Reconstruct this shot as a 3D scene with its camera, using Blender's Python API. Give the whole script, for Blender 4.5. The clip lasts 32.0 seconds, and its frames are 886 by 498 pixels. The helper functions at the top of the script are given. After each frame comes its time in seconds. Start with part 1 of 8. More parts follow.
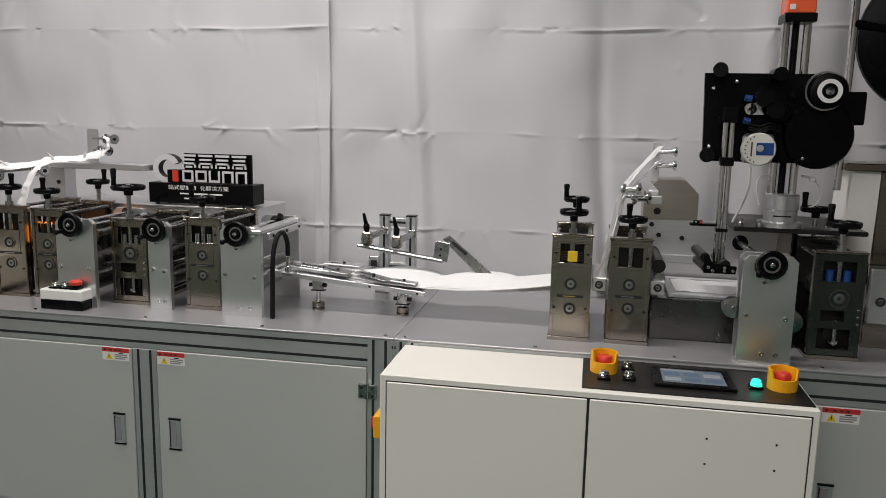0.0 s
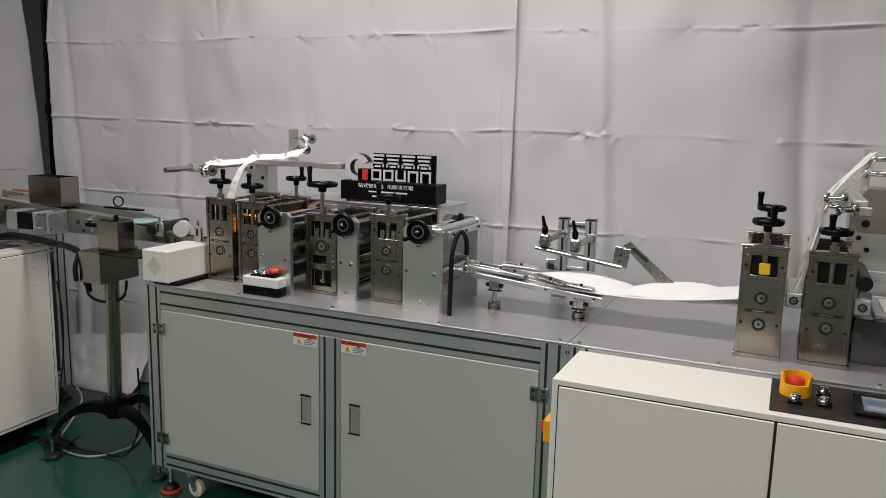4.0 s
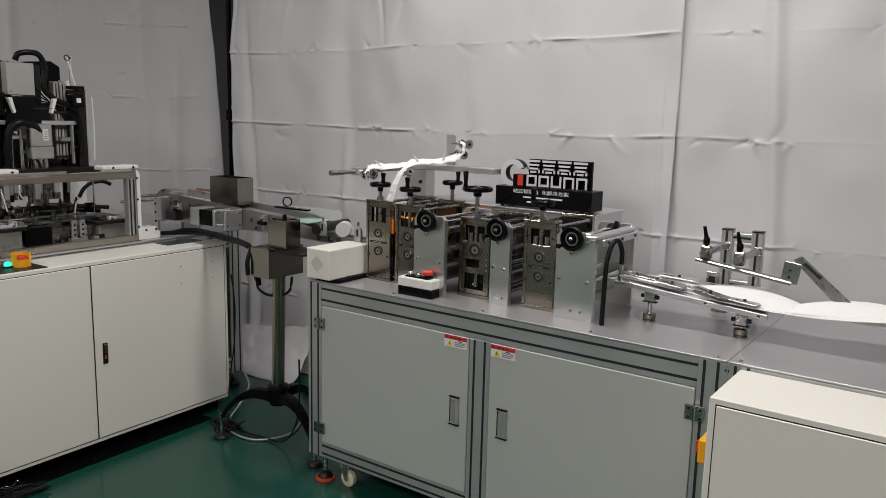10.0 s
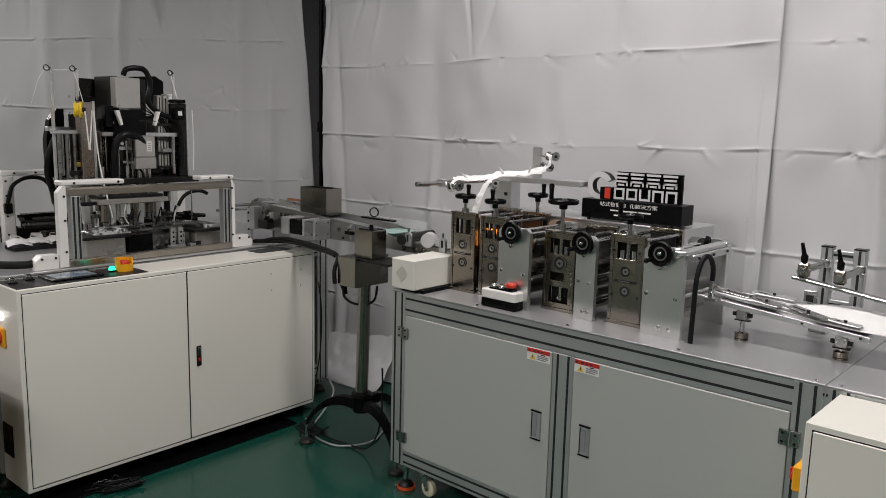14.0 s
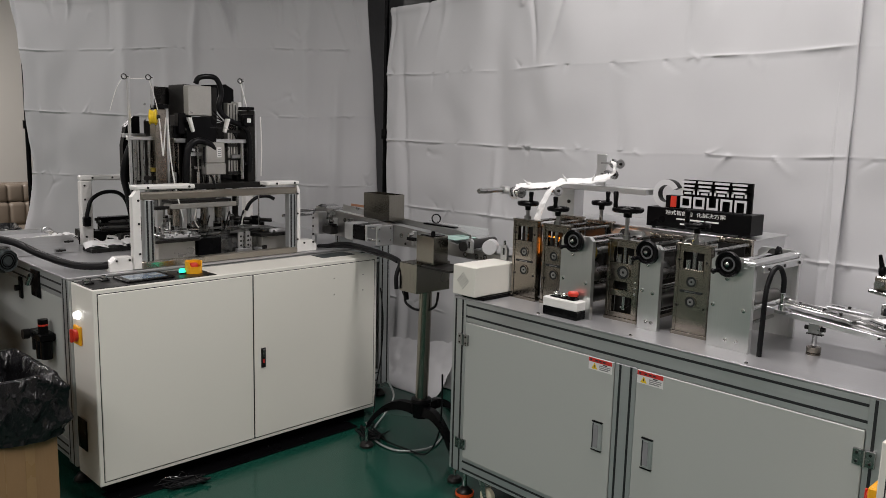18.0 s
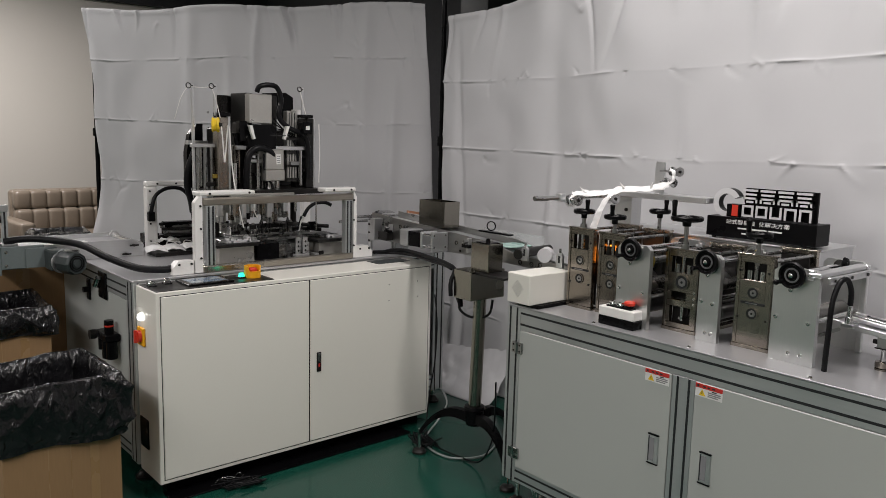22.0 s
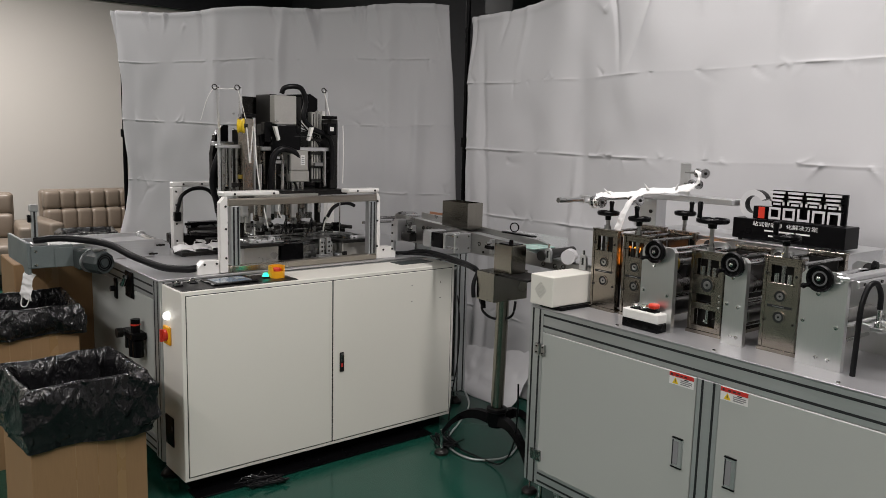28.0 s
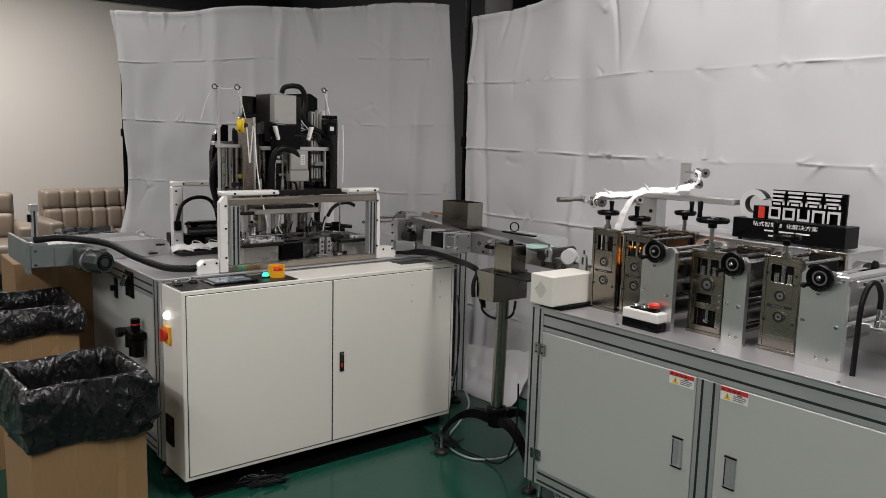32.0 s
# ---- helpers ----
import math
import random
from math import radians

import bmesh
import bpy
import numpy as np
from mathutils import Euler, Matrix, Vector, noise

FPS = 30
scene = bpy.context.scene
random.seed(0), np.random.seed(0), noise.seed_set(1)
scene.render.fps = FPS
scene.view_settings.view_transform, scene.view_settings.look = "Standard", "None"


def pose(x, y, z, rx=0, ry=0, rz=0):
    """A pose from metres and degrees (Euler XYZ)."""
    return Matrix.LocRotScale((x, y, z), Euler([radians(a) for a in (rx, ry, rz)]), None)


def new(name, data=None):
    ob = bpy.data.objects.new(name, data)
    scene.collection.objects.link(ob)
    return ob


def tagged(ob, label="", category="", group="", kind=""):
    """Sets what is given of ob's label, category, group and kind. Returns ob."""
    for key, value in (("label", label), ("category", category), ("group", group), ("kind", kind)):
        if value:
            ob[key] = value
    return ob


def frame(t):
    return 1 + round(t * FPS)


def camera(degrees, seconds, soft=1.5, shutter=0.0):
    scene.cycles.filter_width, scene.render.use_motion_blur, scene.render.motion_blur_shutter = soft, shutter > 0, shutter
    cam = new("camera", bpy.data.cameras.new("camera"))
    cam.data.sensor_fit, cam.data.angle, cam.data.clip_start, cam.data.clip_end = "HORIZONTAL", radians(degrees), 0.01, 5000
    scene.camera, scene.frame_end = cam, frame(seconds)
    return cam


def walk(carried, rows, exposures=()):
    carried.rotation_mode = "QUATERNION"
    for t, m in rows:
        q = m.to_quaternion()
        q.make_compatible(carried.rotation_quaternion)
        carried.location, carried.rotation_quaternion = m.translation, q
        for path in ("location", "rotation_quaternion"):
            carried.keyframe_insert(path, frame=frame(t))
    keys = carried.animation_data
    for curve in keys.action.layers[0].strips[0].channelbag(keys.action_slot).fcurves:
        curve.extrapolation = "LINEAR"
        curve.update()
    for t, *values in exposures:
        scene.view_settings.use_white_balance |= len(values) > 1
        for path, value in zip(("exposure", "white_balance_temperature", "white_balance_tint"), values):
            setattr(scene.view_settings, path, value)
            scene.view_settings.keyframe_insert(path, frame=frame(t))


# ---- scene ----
cam = camera(59.5, 32.0, soft=0.5)
PATH = [
    (0, pose(0, 0, 1.5, 80.32, -1.17, 11.04)),
    (0.5, pose(0, 0, 1.5, 80.29, -1.22, 13.66)),
    (1, pose(0, 0, 1.5, 80.25, -1.24, 15.71)),
    (1.5, pose(0, 0, 1.5, 80.26, -1.31, 17.68)),
    (2, pose(0, 0, 1.5, 80.26, -1.31, 19.06)),
    (2.5, pose(0, 0, 1.5, 80.23, -1.36, 20.57)),
    (3, pose(0, 0, 1.5, 80.22, -1.35, 21.84)),
    (3.5, pose(0, 0, 1.5, 80.19, -1.36, 23.17)),
    (5.5, pose(0, 0, 1.5, 80.18, -1.36, 26.87)),
    (6, pose(0, 0, 1.5, 80.13, -1.37, 27.64)),
    (6.5, pose(0, 0, 1.5, 80.15, -1.37, 28.61)),
    (7, pose(0, 0, 1.5, 80.13, -1.39, 29.48)),
    (7.5, pose(0, 0, 1.5, 80.14, -1.37, 30.46)),
    (8, pose(0, 0, 1.5, 80.15, -1.39, 31.40)),
    (8.5, pose(0, 0, 1.5, 80.16, -1.38, 32.52)),
    (9, pose(0, 0, 1.5, 80.18, -1.39, 33.57)),
    (9.5, pose(0, 0, 1.5, 80.24, -1.38, 34.75)),
    (10, pose(0, 0, 1.5, 80.32, -1.38, 35.77)),
    (10.5, pose(0, 0, 1.5, 80.45, -1.39, 36.88)),
    (11, pose(0, 0, 1.5, 80.54, -1.40, 37.79)),
    (11.5, pose(0, 0, 1.5, 80.66, -1.40, 38.77)),
    (12, pose(0, 0, 1.5, 80.73, -1.40, 39.55)),
    (12.5, pose(0, 0, 1.5, 80.83, -1.39, 40.30)),
    (13, pose(0, 0, 1.5, 80.90, -1.40, 40.89)),
    (13.5, pose(0, 0, 1.5, 80.99, -1.40, 41.49)),
    (14, pose(0, 0, 1.5, 81.04, -1.37, 42.07)),
    (14.5, pose(0, 0, 1.5, 81.09, -1.40, 42.75)),
    (16.5, pose(0, 0, 1.5, 81.30, -1.39, 45.02)),
    (17, pose(0, 0, 1.5, 81.36, -1.40, 45.59)),
    (17.5, pose(0, 0, 1.5, 81.40, -1.42, 46.21)),
    (18, pose(0, 0, 1.5, 81.43, -1.42, 46.68)),
    (18.5, pose(0, 0, 1.5, 81.49, -1.43, 47.34)),
    (19, pose(0, 0, 1.5, 81.59, -1.42, 47.94)),
    (19.5, pose(0, 0, 1.5, 81.62, -1.42, 48.52)),
    (20, pose(0, 0, 1.5, 81.70, -1.42, 48.96)),
    (20.5, pose(0, 0, 1.5, 81.75, -1.41, 49.45)),
    (21, pose(0, 0, 1.5, 81.79, -1.43, 49.86)),
    (21.5, pose(0, 0, 1.5, 81.82, -1.42, 50.33)),
    (22, pose(0, 0, 1.5, 81.86, -1.43, 50.77)),
    (22.5, pose(0, 0, 1.5, 81.88, -1.45, 51.23)),
    (23, pose(0, 0, 1.5, 81.90, -1.44, 51.61)),
    (23.5, pose(0, 0, 1.5, 81.89, -1.45, 51.95)),
    (24, pose(0, 0, 1.5, 81.93, -1.44, 52.17)),
    (24.5, pose(0, 0, 1.5, 81.93, -1.45, 52.30)),
    (25, pose(0, 0, 1.5, 81.92, -1.46, 52.35)),
    (25.5, pose(0, 0, 1.5, 81.91, -1.47, 52.38)),
    (27.5, pose(0, 0, 1.5, 81.89, -1.45, 52.46)),
    (28, pose(0, 0, 1.5, 81.90, -1.46, 52.49)),
    (28.5, pose(0, 0, 1.5, 81.89, -1.46, 52.51)),
    (29, pose(0, 0, 1.5, 81.87, -1.46, 52.55)),
    (29.5, pose(0, 0, 1.5, 81.87, -1.46, 52.60)),
    (30, pose(0, 0, 1.5, 81.86, -1.46, 52.61)),
    (30.5, pose(0, 0, 1.5, 81.88, -1.49, 52.60)),
    (31, pose(0, 0, 1.5, 81.86, -1.44, 52.56)),
    (31.5, pose(0, 0, 1.5, 81.88, -1.49, 52.54)),
    (32, pose(0, 0, 1.5, 81.87, -1.46, 52.49)),
]
walk(cam, PATH, [(0.0, 0.02), (6.0, 0.0), (12.0, -0.02), (14.5, -0.02), (17.0, 0.03), (22.0, 0.10), (28.0, 0.16), (32.0, 0.16)])

# light, exposure
world = bpy.data.worlds.new("room_world")
world.use_nodes = True
world.node_tree.nodes["Background"].inputs[0].default_value = (0.55, 0.58, 0.62, 1)
world.node_tree.nodes["Background"].inputs[1].default_value = 0.02
scene.world = world


def unseen_lamp(x, y, z, sx, sy, watts, colour=(1.0, 0.945, 0.93)):
    data = bpy.data.lights.new("unseen_light", "AREA")
    data.shape, data.size, data.size_y, data.energy, data.color = "RECTANGLE", sx, sy, watts, colour
    lamp = new("unseen_light", data)
    lamp.matrix_world = pose(x, y, z)
    return lamp


# none is in view: overhead light is inferred, the outer lamps are added fill
LAMPS = [(-5.7, 0.9, 3.3, 1.6, 0.3, 17), (-1.25, 2.0, 3.3, 2.4, 0.3, 62), (0.2, 0.2, 3.3, 2.0, 0.3, 14),
         (-4.6, -1.6, 3.3, 2.4, 0.3, 20), (-1.4, -1.9, 3.3, 2.4, 0.3, 74), (0.7, -1.6, 3.3, 2.4, 0.3, 36),
         (-8.2, 0.6, 3.3, 0.3, 2.4, 125), (-1.5, -4.2, 3.3, 2.4, 0.3, 40), (-6.0, -4.0, 3.3, 2.4, 0.3, 40)]
for row in LAMPS:
    unseen_lamp(*row)


# ---- materials ----
def material(name, base, rough=0.5, metal=0.0, vary=0.06, scale=6.0, fine=90.0, bump=0.02, stretch=(1, 1, 1), rvary=0.08,
             spec=0.5, coat=0.0, emit=None, strength=0.0, island=0.0):
    """A surface with variation at a large and a fine scale; stretch draws the grain out along an axis."""
    m = bpy.data.materials.new(name)
    m.use_nodes = True
    nt = m.node_tree
    bsdf = nt.nodes["Principled BSDF"]
    tc = nt.nodes.new("ShaderNodeTexCoord")
    mp = nt.nodes.new("ShaderNodeMapping")
    mp.inputs["Scale"].default_value = stretch
    nt.links.new(tc.outputs["Object"], mp.inputs[0])
    big = nt.nodes.new("ShaderNodeTexNoise")
    big.inputs["Scale"].default_value, big.inputs["Detail"].default_value = scale, 4
    nt.links.new(tc.outputs["Object"], big.inputs["Vector"])
    small = nt.nodes.new("ShaderNodeTexNoise")
    small.inputs["Scale"].default_value, small.inputs["Detail"].default_value = fine, 3
    nt.links.new(mp.outputs[0], small.inputs["Vector"])
    mixv = nt.nodes.new("ShaderNodeMath")
    mixv.operation = "ADD"
    nt.links.new(big.outputs[0], mixv.inputs[0])
    nt.links.new(small.outputs[0], mixv.inputs[1])
    ramp = nt.nodes.new("ShaderNodeMapRange")
    ramp.inputs[1].default_value, ramp.inputs[2].default_value = 0.6, 1.4
    ramp.inputs[3].default_value, ramp.inputs[4].default_value = 1 - vary, 1 + vary
    nt.links.new(mixv.outputs[0], ramp.inputs[0])
    col = nt.nodes.new("ShaderNodeMix")
    col.data_type, col.blend_type = "RGBA", "MULTIPLY"
    col.inputs[0].default_value = 1.0
    col.inputs[6].default_value = (*base, 1)
    nt.links.new(ramp.outputs[0], col.inputs[7])
    nt.links.new(col.outputs[2], bsdf.inputs["Base Color"])
    rr = nt.nodes.new("ShaderNodeMapRange")
    rr.inputs[1].default_value, rr.inputs[2].default_value = 0.3, 0.7
    rr.inputs[3].default_value, rr.inputs[4].default_value = max(0.02, rough - rvary), min(1, rough + rvary)
    nt.links.new(big.outputs[0], rr.inputs[0])
    nt.links.new(rr.outputs[0], bsdf.inputs["Roughness"])
    bsdf.inputs["Metallic"].default_value = metal
    bsdf.inputs["Specular IOR Level"].default_value = spec
    bsdf.inputs["Coat Weight"].default_value = coat
    bsdf.inputs["Coat Roughness"].default_value = 0.12
    if bump:
        b = nt.nodes.new("ShaderNodeBump")
        b.inputs["Strength"].default_value, b.inputs["Distance"].default_value = bump, 0.004
        nt.links.new(small.outputs[0], b.inputs["Height"])
        nt.links.new(b.outputs[0], bsdf.inputs["Normal"])
    if emit:
        bsdf.inputs["Emission Color"].default_value = (*emit, 1)
        bsdf.inputs["Emission Strength"].default_value = strength
    return m


M = {
    "nickel": material("brushed_nickel_plate", (0.335, 0.300, 0.258), 0.23, 1.0, 0.10, 5, 160, 0.05, (0.04, 1, 1)),
    "alu": material("brushed_aluminium", (0.64, 0.645, 0.65), 0.36, 0.90, 0.07, 5, 150, 0.05, (0.05, 1, 1)),
    "alu_v": material("vertical_brushed_aluminium", (0.68, 0.69, 0.68), 0.33, 0.92, 0.03, 3, 220, 0.015, (1, 1, 0.05)),
    "profile": material("anodised_profile", (0.52, 0.54, 0.54), 0.42, 0.7, 0.05, 4, 120, 0.03, (0.05, 1, 1)),
    # near-black colour paints the shade in slots, gaps and holes left uncut
    "slot_shade": material("profile_slot_shadow", (0.02, 0.022, 0.024), 0.6, 0.3),
    "top": material("table_plate", (0.50, 0.50, 0.51), 0.30, 0.60, 0.05, 2.5, 200, 0.04, (0.03, 1, 1), 0.025),
    "paint": material("cream_white_powder_coat", (0.80, 0.785, 0.715), 0.42, 0.0, 0.02, 1.5, 420, 0.05),
    "door": material("grey_white_powder_coat", (0.44, 0.46, 0.435), 0.42, 0.0, 0.02, 1.5, 420, 0.05),
    "white": material("white_plastic", (0.80, 0.79, 0.76), 0.38, 0, 0.03),
    "black": material("black_plastic", (0.004, 0.004, 0.0045), 0.26, 0, 0.15, 8, 60, 0.02, spec=0.11),
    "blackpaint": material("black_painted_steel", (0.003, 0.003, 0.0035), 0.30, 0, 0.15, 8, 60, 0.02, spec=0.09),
    "rubber": material("black_rubber", (0.007, 0.007, 0.008), 0.4, 0, 0.2, 10, 80, 0.05, spec=0.2),
    "chrome": material("polished_steel", (0.62, 0.62, 0.62), 0.14, 1.0, 0.04, 6, 60, 0.01),
    "steel": material("machined_steel", (0.38, 0.38, 0.375), 0.27, 1.0, 0.08, 7, 90, 0.04),
    "roller": material("dull_steel_roller", (0.19, 0.185, 0.18), 0.30, 1.0, 0.10, 7, 90, 0.04),
    "dark": material("dark_machine_steel", (0.022, 0.021, 0.020), 0.38, 0.6, 0.2, 7, 70, 0.04),
    "red": material("red_button", (0.62, 0.04, 0.02), 0.35, 0, 0.05),
    "yellow": material("yellow_guard", (0.85, 0.40, 0.01), 0.40, 0, 0.04),
    "orange": material("orange_plastic", (0.80, 0.10, 0.02), 0.4, 0, 0.05),
    "green_lit": material("lit_green_button", (0.05, 0.7, 0.5), 0.3, emit=(0.03, 0.95, 0.60), strength=1.0),
    "white_lit": material("lit_white_lamp", (0.9, 0.9, 0.9), 0.3, emit=(1.0, 0.98, 0.94), strength=3),
    "amber_lit": material("glowing_amber_heater", (0.9, 0.4, 0.05), 0.4, emit=(1.0, 0.30, 0.03), strength=2.2),
    "screen": material("touch_screen_glass", (0.16, 0.19, 0.22), 0.10, 0, 0.05, 2, 20, 0, emit=(0.14, 0.19, 0.24), strength=0.10, spec=0.6),
    "ui_blue": material("screen_blue_field", (0.08, 0.12, 0.18), 0.12, 0, 0.05, 2, 20, 0, emit=(0.14, 0.20, 0.28), strength=0.2),
    "ui_light": material("screen_pale_field", (0.20, 0.23, 0.25), 0.12, 0, 0.05, 2, 20, 0, emit=(0.40, 0.44, 0.46), strength=0.2),
    "web": material("white_nonwoven_fabric", (0.82, 0.82, 0.81), 0.85, 0, 0.04, 30, 500, 0.3),
    "brass": material("yellow_chromated_steel", (0.62, 0.46, 0.10), 0.35, 0.9, 0.1),
    "blue": material("blue_plastic", (0.012, 0.055, 0.23), 0.35, 0, 0.08),
    "label": material("white_sticker", (0.78, 0.78, 0.76), 0.5, 0, 0.02),
    "label_red": material("red_sticker", (0.55, 0.03, 0.025), 0.5, 0, 0.03),
    "label_yellow": material("yellow_sticker", (0.80, 0.55, 0.02), 0.5, 0, 0.03),
    "ink": material("black_ink", (0.03, 0.03, 0.03), 0.6, 0, 0.02),
    "dial_grey": material("grey_dial", (0.16, 0.16, 0.165), 0.45, 0.2, 0.05),
    "grey_ink": material("grey_ink", (0.25, 0.25, 0.26), 0.6, 0, 0.02),
    "acrylic_white": material("matt_white_letter", (0.60, 0.60, 0.61), 0.5, 0, 0.02),
    "stainless": material("stainless_sheet", (0.30, 0.285, 0.25), 0.22, 1.0, 0.10, 5, 140, 0.04, (1, 1, 0.04)),
    "satin": material("satin_silver_paint", (0.48, 0.47, 0.44), 0.33, 0.65, 0.06, 5, 140, 0.03),
    "dull_steel": material("dull_dark_steel_sheet", (0.13, 0.125, 0.12), 0.28, 1.0, 0.10, 5, 140, 0.03, (0.05, 1, 1)),
    "conveyor_sheet": material("grey_brushed_sheet", (0.40, 0.395, 0.385), 0.32, 0.95, 0.08, 5, 140, 0.03, (0.05, 1, 1)),
    "green_steel": material("green_grey_steel", (0.085, 0.095, 0.082), 0.30, 0.9, 0.10, 5, 140, 0.04, (0.05, 1, 1)),
    "beam": material("bronze_toned_steel_bar", (0.43, 0.395, 0.34), 0.32, 0.95, 0.08, 5, 140, 0.03, (0.05, 1, 1)),
    "bag": material("black_bin_liner", (0.008, 0.008, 0.009), 0.22, 0, 0.3, 9, 45, 0.0, spec=0.5),
    "card": material("brown_cardboard", (0.265, 0.162, 0.076), 0.75, 0, 0.07, 4, 120, 0.06, (1, 1, 0.1)),
    "tape": material("clear_parcel_tape", (0.30, 0.19, 0.09), 0.30, 0, 0.05),
    "leather": material("taupe_leather", (0.215, 0.175, 0.135), 0.38, 0, 0.12, 5, 160, 0.15),
    "floor": material("green_epoxy_floor", (0.007, 0.058, 0.040), 0.22, 0, 0.16, 1.3, 30, 0.02, rvary=0.10),
    "wall": material("beige_wall_paint", (0.60, 0.57, 0.52), 0.75, 0, 0.03, 1.0, 200, 0.05),
    "pillar": material("black_steel_pillar", (0.006, 0.009, 0.008), 0.5, 0, 0.2, 3, 40, 0.03),
    "ceiling": material("dark_ceiling", (0.05, 0.05, 0.055), 0.8, 0, 0.15, 0.8, 30, 0.05),
    "cloth": material("white_backdrop_fabric", (0.535, 0.535, 0.545), 0.85, 0, 0.035, 1.2, 700, 0.06),
    "copper": material("copper_tinted_guide", (0.55, 0.27, 0.16), 0.35, 0.9, 0.1),
    "motor_grey": material("grey_cast_motor", (0.045, 0.055, 0.055), 0.42, 0.2, 0.1),
    "grey_paint": material("grey_green_machine_paint", (0.17, 0.20, 0.20), 0.42, 0.2, 0.06),
    "caster": material("ivory_caster_wheel", (0.72, 0.66, 0.50), 0.45, 0, 0.05),
    "foam": material("pale_green_film", (0.35, 0.52, 0.47), 0.3, 0, 0.05),
}


def crinkle(m, scale, strength, distance, along=(1, 1, 0.7), detail=2):
    """Sharp folds of thin plastic film, as relief."""
    nt = m.node_tree
    tc = nt.nodes.new("ShaderNodeTexCoord")
    mp = nt.nodes.new("ShaderNodeMapping")
    mp.inputs["Scale"].default_value = along
    mp.inputs["Rotation"].default_value = (0.5, 0.3, 0.2)
    nt.links.new(tc.outputs["Object"], mp.inputs[0])
    prev = None
    for sc, dist in ((scale, distance), (scale * 3.1, distance * 0.25)):
        n = nt.nodes.new("ShaderNodeTexNoise")
        n.noise_type = "RIDGED_MULTIFRACTAL"
        n.inputs["Scale"].default_value, n.inputs["Detail"].default_value, n.inputs["Distortion"].default_value = sc, detail, 0.7
        nt.links.new(mp.outputs[0], n.inputs["Vector"])
        b = nt.nodes.new("ShaderNodeBump")
        b.inputs["Strength"].default_value, b.inputs["Distance"].default_value = strength, dist
        nt.links.new(n.outputs[0], b.inputs["Height"])
        if prev:
            nt.links.new(prev.outputs[0], b.inputs["Normal"])
        prev = b
    nt.links.new(prev.outputs[0], nt.nodes["Principled BSDF"].inputs["Normal"])


crinkle(M["bag"], 19.0, 1.0, 0.026, (1, 0.75, 0.45), 4)
crinkle(M["cloth"], 2.6, 0.55, 0.006)


def clear(name, tint, alpha, rough=0.08):
    m = bpy.data.materials.new(name)
    m.use_nodes = True
    nt = m.node_tree
    out = nt.nodes["Material Output"]
    bsdf = nt.nodes["Principled BSDF"]
    bsdf.inputs["Base Color"].default_value = (*tint, 1)
    bsdf.inputs["Roughness"].default_value = rough
    tr = nt.nodes.new("ShaderNodeBsdfTransparent")
    mix = nt.nodes.new("ShaderNodeMixShader")
    mix.inputs[0].default_value = alpha
    nt.links.new(tr.outputs[0], mix.inputs[1])
    nt.links.new(bsdf.outputs[0], mix.inputs[2])
    nt.links.new(mix.outputs[0], out.inputs[0])
    return m


M["clear"] = clear("clear_acrylic", (0.75, 0.78, 0.78), 0.22)


